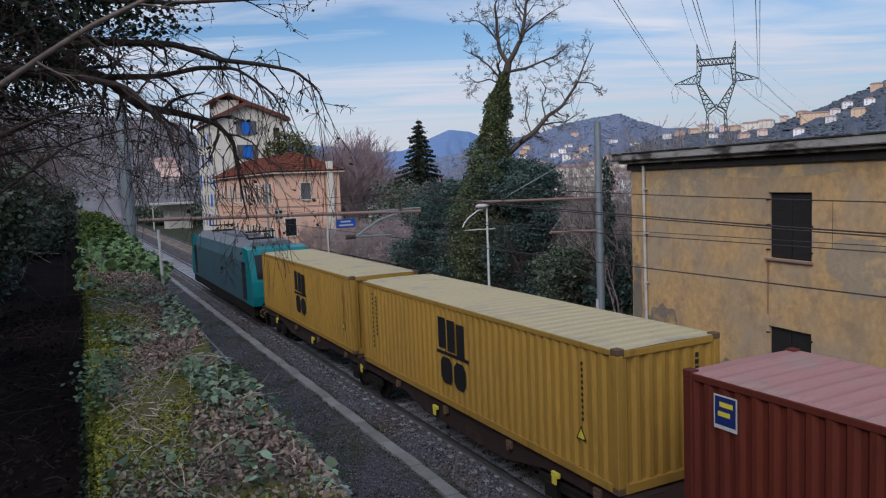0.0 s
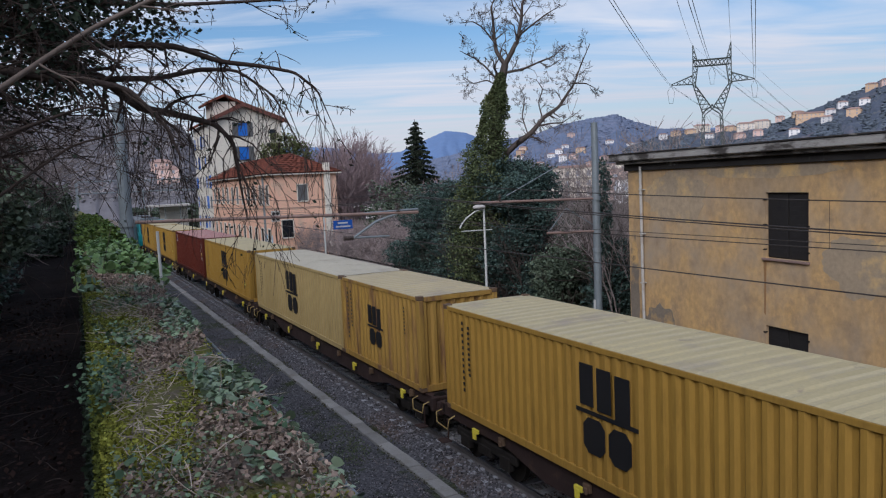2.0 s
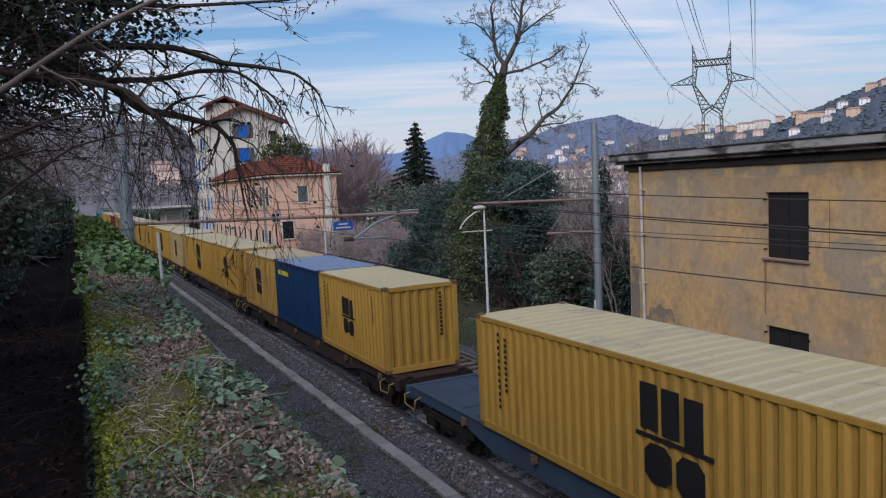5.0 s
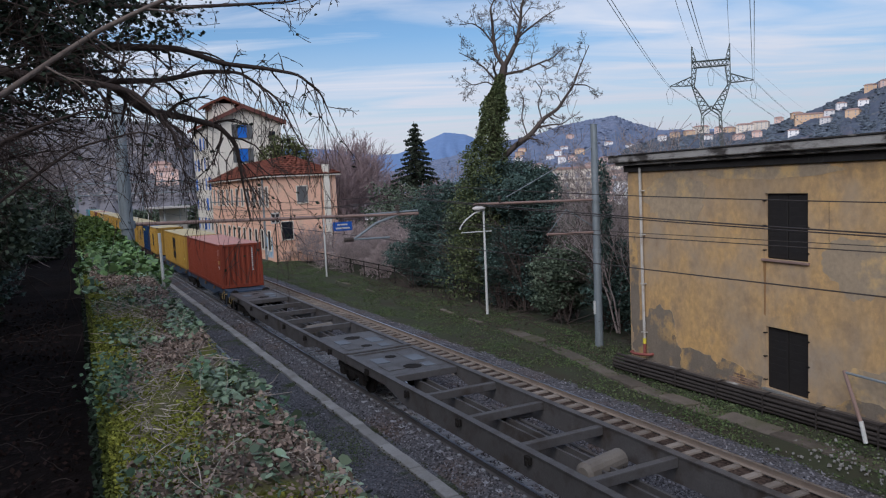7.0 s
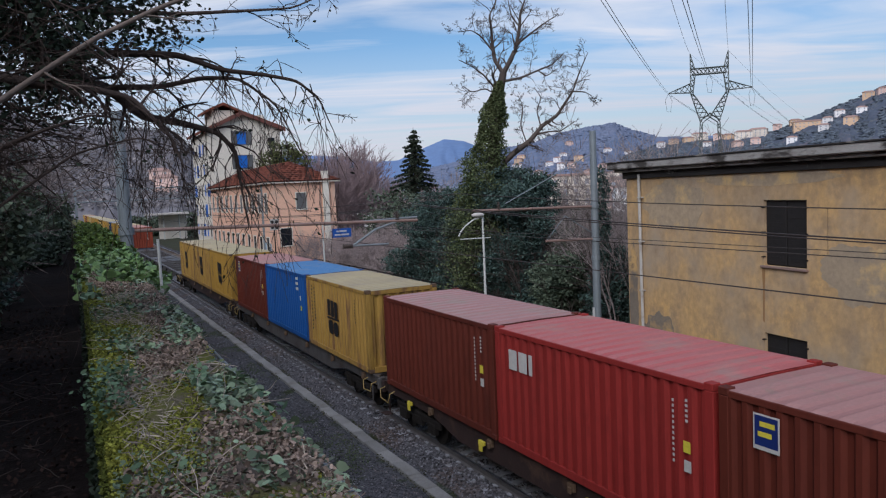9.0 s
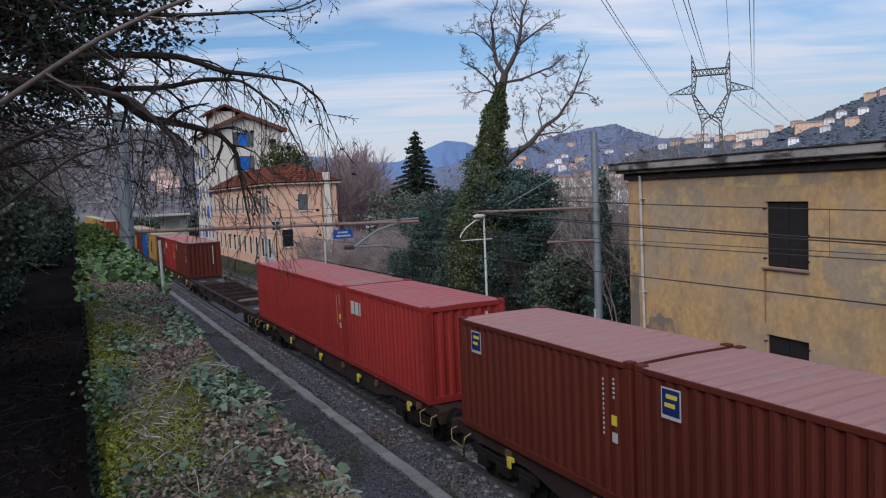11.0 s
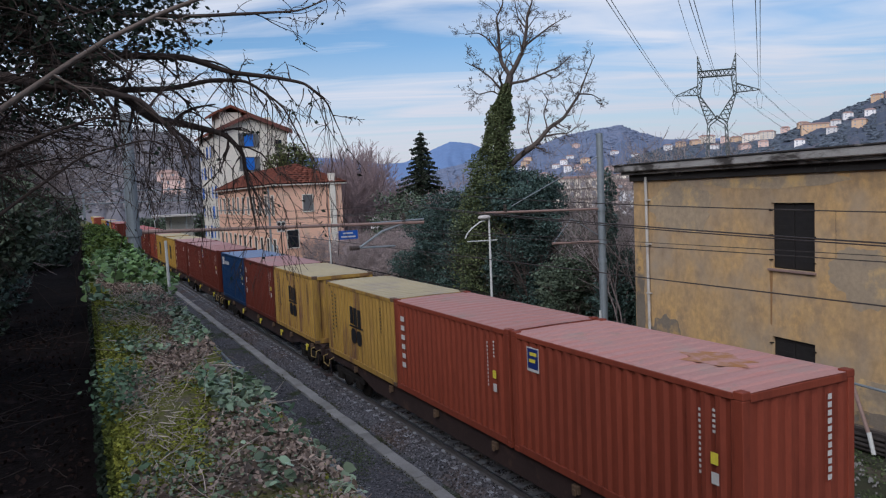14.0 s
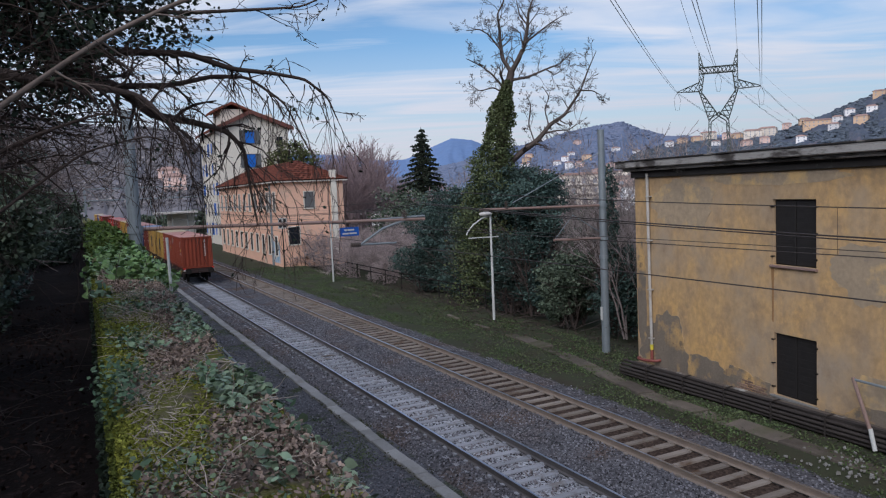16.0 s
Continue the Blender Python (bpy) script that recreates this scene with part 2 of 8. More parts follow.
M_DRY = surface("dry_stems", (0.56, 0.47, 0.40), (0.34, 0.275, 0.235), 0.95, scale=3, fine=20, bump=0.2, per_island=0.45)
M_LITTER = surface("dead_leaves", (0.36, 0.275, 0.225), (0.19, 0.135, 0.11), 0.95, scale=3, fine=20, bump=0.2, per_island=0.7)
# near-black soil: the shade of wall, bank and trees is put into its tone
M_PATH = surface("shade_dark_littered_soil", (0.016, 0.0115, 0.011), (0.009, 0.0065, 0.0065), 0.97, scale=2.2, fine=22, bump=0.9, stain=(0.036, 0.025, 0.024), stain_scale=6, stain_at=(0.58, 0.7))
M_STONE = surface("mossy_wall_stone", (0.06, 0.057, 0.05), (0.032, 0.032, 0.027), 0.95, scale=1.6, fine=18, bump=0.8, stain=(0.05, 0.06, 0.022), stain_scale=1.2, stain_at=(0.48, 0.62))
M_MOSS = surface("moss_mat", (0.19, 0.185, 0.045), (0.10, 0.11, 0.035), 0.97, scale=3.0, fine=40, bump=1.0, stain=(0.15, 0.12, 0.105), stain_scale=2.6, stain_at=(0.48, 0.60))
M_IVY_PALE = leafy("pale_leaves", (0.085, 0.15, 0.085), (0.15, 0.21, 0.13), 0.45, 0.5)
M_EVERGREEN = leafy("evergreen_leaves", (0.055, 0.090, 0.082), (0.085, 0.125, 0.105), 0.6, 0.42)
M_TREE_IVY = leafy("tree_ivy", (0.085, 0.11, 0.05), (0.125, 0.14, 0.065), 0.5, 0.5)
M_SHRUB = leafy("shrub_leaves", (0.085, 0.115, 0.08), (0.12, 0.145, 0.10), 0.55, 0.55)
M_FIR = leafy("fir_needles", (0.03, 0.042, 0.03), (0.05, 0.058, 0.038), 0.5, 0.8)
M_HEDGE = leafy("light_green_leaves", (0.06, 0.10, 0.022), (0.09, 0.12, 0.03), 0.45, 0.6)
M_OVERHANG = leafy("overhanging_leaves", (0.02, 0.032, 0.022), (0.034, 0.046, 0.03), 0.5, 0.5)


def paint(name, base, worn, dust=0.25, rust=(0.62, 0.76)):
    m = surface(name, base, worn, 0.6, scale=0.5, fine=22, bump=0.06, amount=0.7, stain=(0.16, 0.085, 0.05), stain_scale=2.2, stain_at=rust, per_object=0.08, stretch=(1, 1, 0.16), stain2=(tuple(c * 0.5 for c in worn), 3.4, 0.54, 0.78))
    m.node_tree.nodes["Principled BSDF"].inputs["Specular IOR Level"].default_value = 0.18
    return m


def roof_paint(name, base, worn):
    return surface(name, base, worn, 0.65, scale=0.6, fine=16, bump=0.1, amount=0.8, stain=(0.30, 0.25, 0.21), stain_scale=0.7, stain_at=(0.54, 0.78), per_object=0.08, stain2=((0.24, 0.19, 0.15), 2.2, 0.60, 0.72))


# second of each pair: roof tone, dust and fading plus painted-in sky light
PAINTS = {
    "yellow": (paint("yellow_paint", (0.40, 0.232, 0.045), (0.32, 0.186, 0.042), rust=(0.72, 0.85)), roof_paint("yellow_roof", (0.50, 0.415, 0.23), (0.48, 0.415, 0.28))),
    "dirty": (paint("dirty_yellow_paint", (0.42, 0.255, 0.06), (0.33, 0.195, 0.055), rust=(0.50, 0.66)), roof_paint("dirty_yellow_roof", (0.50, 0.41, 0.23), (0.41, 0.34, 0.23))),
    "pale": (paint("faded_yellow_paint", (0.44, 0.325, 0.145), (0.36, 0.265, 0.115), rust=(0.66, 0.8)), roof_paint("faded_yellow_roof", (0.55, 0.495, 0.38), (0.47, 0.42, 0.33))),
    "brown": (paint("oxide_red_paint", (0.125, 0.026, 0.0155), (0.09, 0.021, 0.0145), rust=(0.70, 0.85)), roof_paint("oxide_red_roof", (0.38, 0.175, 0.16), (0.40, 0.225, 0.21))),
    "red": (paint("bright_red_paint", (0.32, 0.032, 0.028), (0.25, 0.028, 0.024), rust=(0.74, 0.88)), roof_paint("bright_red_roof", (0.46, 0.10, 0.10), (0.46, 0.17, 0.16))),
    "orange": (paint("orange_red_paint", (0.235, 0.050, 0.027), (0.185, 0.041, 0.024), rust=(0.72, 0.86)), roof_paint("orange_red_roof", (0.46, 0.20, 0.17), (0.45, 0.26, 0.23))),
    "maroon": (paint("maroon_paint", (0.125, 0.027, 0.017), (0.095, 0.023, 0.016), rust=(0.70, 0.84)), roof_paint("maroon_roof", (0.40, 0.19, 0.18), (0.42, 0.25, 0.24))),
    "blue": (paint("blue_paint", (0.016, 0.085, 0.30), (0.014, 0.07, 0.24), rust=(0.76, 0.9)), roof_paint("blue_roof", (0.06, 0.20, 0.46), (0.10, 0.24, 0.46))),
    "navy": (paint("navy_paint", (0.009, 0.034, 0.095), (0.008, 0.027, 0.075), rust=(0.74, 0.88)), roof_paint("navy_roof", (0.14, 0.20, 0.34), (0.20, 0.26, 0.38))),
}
M_MARK_DARK = surface("black_marking", (0.012, 0.012, 0.014), (0.02, 0.018, 0.018), 0.6, scale=2, fine=20, bump=0.0)
M_MARK_WHITE = surface("white_marking", (0.60, 0.58, 0.55), (0.46, 0.42, 0.40), 0.6, scale=2, fine=20, bump=0.0)
M_MARK_CREAM = surface("cream_marking", (0.62, 0.50, 0.28), (0.5, 0.4, 0.24), 0.6, scale=2, fine=20, bump=0.0)
M_MARK_BLUE = surface("blue_sticker", (0.014, 0.03, 0.16), (0.014, 0.025, 0.12), 0.5, scale=2, fine=20, bump=0.0)
M_MARK_YELLOW = surface("yellow_marking", (0.75, 0.62, 0.06), (0.6, 0.5, 0.06), 0.5, scale=2, fine=20, bump=0.0)
M_MARK_RED = surface("red_reflector", (0.55, 0.03, 0.02), (0.45, 0.03, 0.02), 0.4, scale=2, fine=20, bump=0.0)
M_HANDRAIL = surface("worn_yellow_handrail", (0.42, 0.30, 0.10), (0.26, 0.18, 0.09), 0.6, scale=3, fine=20, bump=0.05)
M_CASTING = surface("corner_casting_steel", (0.16, 0.10, 0.06), (0.10, 0.065, 0.045), 0.7, 0.2, scale=3, fine=25, bump=0.2)
M_WAGON = surface("wagon_brown", (0.045, 0.024, 0.021), (0.022, 0.014, 0.013), 0.8, scale=1, fine=20, bump=0.2, stain=(0.085, 0.045, 0.03), stain_scale=1.3, stain_at=(0.56, 0.72))
M_WAGON_GREY = surface("wagon_grey", (0.105, 0.098, 0.098), (0.062, 0.056, 0.055), 0.55, scale=1.4, fine=20, bump=0.25, stain=(0.045, 0.034, 0.028), stain_scale=1.6, stain_at=(0.5, 0.68), stain2=((0.15, 0.135, 0.125), 3.0, 0.60, 0.72))
M_WAGON_BLUE = surface("wagon_blue", (0.045, 0.07, 0.115), (0.035, 0.05, 0.08), 0.75, scale=1, fine=20, bump=0.2)
M_BOGIE = surface("bogie_iron", (0.03, 0.026, 0.024), (0.02, 0.018, 0.017), 0.85, 0.2, scale=2, fine=20, bump=0.3)
M_LOCO = surface("turquoise_loco_paint", (0.012, 0.20, 0.22), (0.010, 0.17, 0.19), 0.4, scale=0.5, fine=15, bump=0.0, amount=0.4, coat=0.2)
M_LOCO_GREY = surface("slate_loco_side", (0.06, 0.115, 0.145), (0.05, 0.095, 0.12), 0.45, scale=0.5, fine=15, bump=0.0, amount=0.4)
M_LOCO_ROOF = surface("grey_loco_roof", (0.17, 0.18, 0.20), (0.12, 0.13, 0.145), 0.6, scale=1, fine=15, bump=0.1)
M_GLASS_DARK = surface("dark_window_glass", (0.02, 0.024, 0.03), (0.016, 0.018, 0.022), 0.12, scale=2, fine=10, bump=0.0)
M_PINK = surface("salmon_plaster", (0.83, 0.51, 0.37), (0.75, 0.455, 0.33), 0.9, scale=0.4, fine=6, bump=0.1, stain=(0.52, 0.40, 0.31), stain_scale=0.5, stain_at=(0.58, 0.75))
M_CREAM = surface("cream_plaster", (0.76, 0.70, 0.61), (0.68, 0.62, 0.54), 0.9, scale=0.3, fine=5, bump=0.1)
M_PALE_WALL = surface("pale_wall", (0.60, 0.56, 0.53), (0.50, 0.46, 0.43), 0.9, scale=0.3, fine=5, bump=0.1)
M_TILE = surface("terracotta_tiles", (0.20, 0.068, 0.045), (0.125, 0.048, 0.036), 0.9, scale=1.2, fine=8, bump=0.5, per_object=0.25, per_island=0.3)
M_SHUTTER_G = surface("grey_shutters", (0.13, 0.13, 0.135), (0.10, 0.10, 0.10), 0.7, scale=2, fine=15, bump=0.1)
M_SHUTTER_BLUE = surface("bright_blue_blind", (0.02, 0.16, 0.62), (0.02, 0.13, 0.52), 0.5, scale=2, fine=15, bump=0.0)
M_SIGN_BLUE = surface("blue_enamel", (0.02, 0.10, 0.42), (0.02, 0.08, 0.34), 0.4, scale=2, fine=15, bump=0.0)
M_LATTICE = surface("pylon_steel", (0.12, 0.135, 0.125), (0.09, 0.10, 0.095), 0.7, 0.3, scale=0.5, fine=4, bump=0.0)
M_HILL_L = surface("wooded_hillside", (0.25, 0.235, 0.25), (0.17, 0.16, 0.175), 0.98, scale=0.035, fine=0.35, bump=0.0, amount=0.9)
# aerial haze is painted into these three hills as blue, paler tones
M_HILL_M = surface("haze_tinted_hillside", (0.19, 0.23, 0.34), (0.13, 0.165, 0.25), 0.98, scale=0.035, fine=0.22, bump=0.0, amount=1.0, stain2=((0.26, 0.25, 0.30), 0.05, 0.56, 0.66), stain=(0.22, 0.22, 0.29), stain_scale=0.02, stain_at=(0.52, 0.7))
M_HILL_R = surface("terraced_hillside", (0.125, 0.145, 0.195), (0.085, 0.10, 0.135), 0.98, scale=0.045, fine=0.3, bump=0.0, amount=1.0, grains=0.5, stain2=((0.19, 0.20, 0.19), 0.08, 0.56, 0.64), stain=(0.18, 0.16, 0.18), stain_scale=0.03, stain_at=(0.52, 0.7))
M_HILL_F = surface("haze_blue_far_hills", (0.16, 0.25, 0.45), (0.18, 0.26, 0.44), 0.98, scale=0.006, fine=0.05, bump=0.0, amount=0.6)
M_FAR_WALLS = [surface("far_wall_" + n, c, tuple(v * 0.85 for v in c), 0.9, scale=0.2, fine=2, bump=0.0, per_object=0.15)
               for n, c in (("ochre", (0.68, 0.47, 0.32)), ("cream", (0.82, 0.72, 0.62)), ("pink", (0.76, 0.54, 0.47)), ("white", (0.84, 0.80, 0.79)))]
# distant windows and roofs are paled to paint in the haze before them
M_FAR_WIN = surface("haze_tinted_window", (0.34, 0.35, 0.40), (0.28, 0.30, 0.35), 0.5, scale=1, fine=4, bump=0.0)
M_FAR_ROOF = surface("far_roof", (0.40, 0.26, 0.22), (0.32, 0.22, 0.20), 0.9, scale=0.3, fine=3, bump=0.0, per_object=0.2)


# ---------------------------------------------------------------- mesh tools
def part(name, bm, material, parent=None, label=""):
    """Link a bmesh (or a ready mesh) as one object under parent."""
    if isinstance(bm, bmesh.types.BMesh):
        me = bpy.data.meshes.new(name)
        bm.to_mesh(me)
        bm.free()
    else:
        me = bm
    if material is not None and not me.materials:
        me.materials.append(material)
    ob = new(name, me)
    if parent is not None:
        ob.parent = parent
    if label:
        ob["label"] = label
    return ob


def mesh_of(verts, faces, name="mesh", smooth=False):
    me = bpy.data.meshes.new(name)
    me.from_pydata(verts, [], faces)
    if smooth:
        me.polygons.foreach_set("use_smooth", [True] * len(me.polygons))
    me.update()
    return me


def box(bm, x0, x1, y0, y1, z0, z1, bev=0.0):
    r = bmesh.ops.create_cube(bm, size=1.0)
    vs = r["verts"]
    bmesh.ops.scale(bm, vec=(x1 - x0, y1 - y0, z1 - z0), verts=vs)
    bmesh.ops.translate(bm, vec=((x0 + x1) / 2, (y0 + y1) / 2, (z0 + z1) / 2), verts=vs)
    if bev:
        es = list({e for v in vs for e in v.link_edges})
        bmesh.ops.bevel(bm, geom=es, offset=bev, segments=1, affect="EDGES")
    return bm


def boxes(*lots, bev=0.0):
    bm = bmesh.new()
    for b in lots:
        box(bm, *b, bev=bev)
    return bm


def rod(bm, a, b, r0, r1=None, n=8, caps=True):
    """A tapered round bar from a to b."""
    a, b = Vector(a), Vector(b)
    r1 = r0 if r1 is None else r1
    d = b - a
    m = Matrix.Translation((a + b) / 2) @ d.to_track_quat("Z", "Y").to_matrix().to_4x4()
    bmesh.ops.create_cone(bm, cap_ends=caps, segments=n, radius1=r0, radius2=r1, depth=d.length, matrix=m)
    return bm


def rods(*lots, n=8):
    bm = bmesh.new()
    for a, b, r in lots:
        rod(bm, a, b, r, n=n)
    return bm


def prism(outline, axis, a, b):
    """A solid with the given outline (two coordinates) drawn out along axis ('x', 'y' or 'z') from a to b."""
    def at(p, t):
        return {"x": (t, p[0], p[1]), "y": (p[0], t, p[1]), "z": (p[0], p[1], t)}[axis]
    n = len(outline)
    vs = [at(p, a) for p in outline] + [at(p, b) for p in outline]
    fs = [tuple(range(n)), tuple(range(2 * n - 1, n - 1, -1))] + [(i, i + n, (i + 1) % n + n, (i + 1) % n) for i in range(n)]
    bm = bmesh.new()
    bv = [bm.verts.new(v) for v in vs]
    for fc in fs:
        bm.faces.new([bv[i] for i in fc])
    bmesh.ops.recalc_face_normals(bm, faces=bm.faces)
    return bm


def thing(name, m, label, category, group=""):
    ob = new(name)
    ob.matrix_basis = m
    return tagged(ob, label, category, group)


class Tubes:
    """Many thin tapered tubes gathered into one mesh."""

    def __init__(self, sides=4):
        self.v, self.f, self.n = [], [], sides

    def line(self, pts, radii):
        n, base = self.n, len(self.v)
        last = len(pts) - 1
        for i, p in enumerate(pts):
            d = (pts[min(i + 1, last)] - pts[max(i - 1, 0)])
            if d.length < 1e-6:
                d = Vector((0, 0, 1))
            d.normalize()
            s = d.cross(Vector((0, 0, 1)) if abs(d.z) < 0.9 else Vector((1, 0, 0))).normalized()
            u = s.cross(d)
            for k in range(n):
                a = 2 * math.pi * k / n
                q = p + (s * math.cos(a) + u * math.sin(a)) * radii[i]
                self.v.append((q.x, q.y, q.z))
        for i in range(last):
            for k in range(n):
                a, b = base + i * n + k, base + i * n + (k + 1) % n
                self.f.append((a, b, b + n, a + n))

    def mesh(self, name, smooth=True):
        return mesh_of(self.v, self.f, name, smooth)


def leaf_mesh(name, centres, sizes, rng, normal_up=0.3, shape="leaf", droop=0.25):
    """Leaves as small folded blades, one island each. centres: (n, 3) array."""
    n = len(centres)
    c = np.asarray(centres, float)
    s = np.asarray(sizes, float).reshape(n, 1)
    ax = rng.normal(size=(n, 3))
    ax[:, 2] *= 0.5
    ax /= np.linalg.norm(ax, axis=1, keepdims=True)
    up = rng.normal(size=(n, 3)) * (1 - normal_up) + np.array([0, 0, 1.0]) * normal_up * 2
    side = np.cross(ax, up)
    side /= np.linalg.norm(side, axis=1, keepdims=True) + 1e-9
    nor = np.cross(side, ax)
    w = {"leaf": 0.36, "round": 0.42, "blade": 0.04}[shape]
    p0 = c - ax * s * 0.5
    p1 = c + side * s * w - nor * s * droop * 0.5
    p2 = c + ax * s * 0.55 - nor * s * droop
    p3 = c - side * s * w - nor * s * droop * 0.5
    if shape == "leaf":
        v = np.stack([p0, p1, p2, p3], 1).reshape(-1, 3)
        idx = np.arange(n)[:, None] * 4
        f = np.concatenate([idx + [0, 1, 2], idx + [0, 2, 3]], 0)
    else:
        # broad shoulders near the base and a pointed tip, folded along the midrib
        lo, hi = -ax * s * 0.26 - nor * s * droop * 0.3, ax * s * 0.16 - nor * s * droop * 0.7
        v = np.stack([p0, c + lo + side * s * w * 0.85, c + hi + side * s * w * 0.8, p2, c + hi - side * s * w * 0.8, c + lo - side * s * w * 0.85], 1).reshape(-1, 3)
        idx = np.arange(n)[:, None] * 6
        f = np.concatenate([idx + [0, 1, 2, 3], idx + [0, 3, 4, 5]], 0)
    me = bpy.data.meshes.new(name)
    me.vertices.add(len(v))
    me.vertices.foreach_set("co", v.ravel())
    me.loops.add(f.size)
    me.loops.foreach_set("vertex_index", f.ravel().astype(np.int32))
    me.polygons.add(len(f))
    me.polygons.foreach_set("loop_start", (np.arange(len(f)) * f.shape[1]).astype(np.int32))
    me.update(calc_edges=True)
    return me


def blob_points(rng, n, blobs):
    """Points near the surfaces of a set of ellipsoids (centre, radii), for leaf clumps with gaps."""
    out = []
    for (c, r, share) in blobs:
        k = max(4, int(n * share))
        d = rng.normal(size=(k, 3))
        d /= np.linalg.norm(d, axis=1, keepdims=True)
        rad = (0.55 + 0.5 * rng.random((k, 1)) ** 0.6)
        lump = 1 + 0.22 * np.sin(d[:, :1] * 7 + c[0]) * np.cos(d[:, 1:2] * 6 + c[1]) + 0.15 * np.sin(d[:, 2:3] * 11)
        out.append(np.array(c) + d * rad * lump * np.array(r))
    return np.concatenate(out)

# ---------------------------------------------------------------- ground and railway
X_NEAR, X_FAR = 9.50, 13.17
Z_PATH, Z_WALL = 5.05, 5.72


def sheet(name, material, x0, x1, y0, y1, z, nx, ny, amp, seed, label, category, fade=0.0):
    """A gently uneven piece of ground."""
    xs, ys = np.linspace(x0, x1, nx), np.linspace(y0, y1, ny)
    vs = []
    for yv in ys:
        for xv in xs:
            h = noise.noise(Vector((xv * 0.6 + seed, yv * 0.35, seed))) + 0.5 * noise.noise(Vector((xv * 2.1, yv * 1.7 + seed, 3.0)))
            vs.append((xv, yv, z + amp * h))
    fs = [(j * nx + i, j * nx + i + 1, (j + 1) * nx + i + 1, (j + 1) * nx + i) for j in range(ny - 1) for i in range(nx - 1)]
    ob = part(name, mesh_of(vs, fs, name, True), material)
    return tagged(ob, label, category, kind="structure")


tagged(part("ground", boxes((-2600, 2600, -500, 3200, -3.0, -0.62)), M_GRASS_EARTH), "dull green and brown ground of the valley floor", "ground", kind="structure")
sheet("service_path", M_EARTH, 0.9, 7.9, -12, 180, -0.34, 26, 380, 0.035, 4.0, "grey gravelly path with weeds below a retaining wall", "path")
sheet("grass_verge", M_GRASS_EARTH, 15.0, 21.2, -2, 180, -0.26, 26, 360, 0.06, 9.0, "worn grassy verge beside the railway track", "verge")
# ballast beds with sloping shoulders
bed = [(7.6, -0.44), (7.95, -0.29), (8.2, -0.195), (8.52, -0.167), (8.68, -0.168), (8.78, -0.215), (10.22, -0.215), (10.32, -0.168), (10.75, -0.17), (11.3, -0.27), (11.85, -0.17), (12.34, -0.168), (12.44, -0.225), (13.9, -0.225), (14.0, -0.168), (14.45, -0.17), (14.9, -0.24), (15.3, -0.265), (15.9, -0.48)]
bv, bf = [], []
ys = np.arange(-40, 620, 0.8)
for j, yv in enumerate(ys):
    for (xv, zv) in bed:
        bv.append((xv, yv, zv + 0.018 * noise.noise(Vector((xv * 2.3, yv * 1.3, 0.0)))))
nb = len(bed)
for j in range(len(ys) - 1):
    for i in range(nb - 1):
        bf.append((j * nb + i, j * nb + i + 1, (j + 1) * nb + i + 1, (j + 1) * nb + i))
bed_me = mesh_of(bv, bf, "ballast_bed")
bed_me.materials.append(M_BALLAST_SHEET)
bed_me.materials.append(M_BALLAST_DUST)
bed_me.materials.append(M_BALLAST_BROWN)
bed_me.polygons.foreach_set("material_index", [{5: 1, 12: 2}.get(k % (nb - 1), 0) for k in range(len(bf))])
tagged(part("ballast_bed", bed_me, None), "grey brown crushed stone ballast under two railway tracks", "ballast", kind="structure")

# loose stones on the nearest stretch
rng = np.random.default_rng(3)


def stones(name, material, n, xr, yr, zf, size, label):
    v, f = [], []
    octa = np.array([(1, 0, 0), (-1, 0, 0), (0, 1, 0), (0, -1, 0), (0, 0, 1), (0, 0, -1)], float)
    tri = [(0, 2, 4), (2, 1, 4), (1, 3, 4), (3, 0, 4), (2, 0, 5), (1, 2, 5), (3, 1, 5), (0, 3, 5)]
    for k in range(n):
        t = rng.random() ** 1.7
        x, y = rng.uniform(*xr), yr[0] + (yr[1] - yr[0]) * t
        s = size * rng.uniform(0.5, 1.35)
        q = Euler(rng.uniform(0, 6, 3)).to_matrix()
        p = (octa * s * rng.uniform(0.55, 1.2, (6, 3))) @ np.array(q)
        b = len(v)
        v += [(x + a[0], y + a[1], zf(x) + a[2] + s * 0.15) for a in p]
        f += [(b + i, b + j, b + m) for i, j, m in tri]
    return tagged(part(name, mesh_of(v, f, name), material), label, "ballast", kind="stuff")


bx, bz = [p[0] for p in bed], [p[1] for p in bed]
stones("ballast_stones", M_BALLAST, 32000, (7.8, 12.35), (7.0, 48.0), lambda x: float(np.interp(x, bx, bz)), 0.032, "loose grey and brown ballast stones between rails")
stones("verge_stones", M_BALLAST, 3000, (14.0, 15.6), (7.0, 40.0), lambda x: float(np.interp(x, bx, bz)), 0.032, "loose grey ballast stones beside the far rail")
stones("path_gravel", M_BALLAST, 15000, (3.0, 7.1), (9.0, 45.0), lambda x: -0.33, 0.026, "fine grey gravel scattered over the path")
stones("rubble", M_CONCRETE, 150, (15.4, 17.2), (8.6, 12.6), lambda x: -0.2, 0.05, "broken pale rubble lying in the verge")


def rail_mesh(y0, y1):
    prof = [(-0.075, -0.172), (0.075, -0.172), (0.075, -0.158), (0.012, -0.135), (0.012, -0.045), (0.034, -0.035), (0.034, -0.006), (-0.034, -0.006), (-0.034, -0.035), (-0.012, -0.045), (-0.012, -0.135), (-0.075, -0.158)]
    return prism(prof, "y", y0, y1)


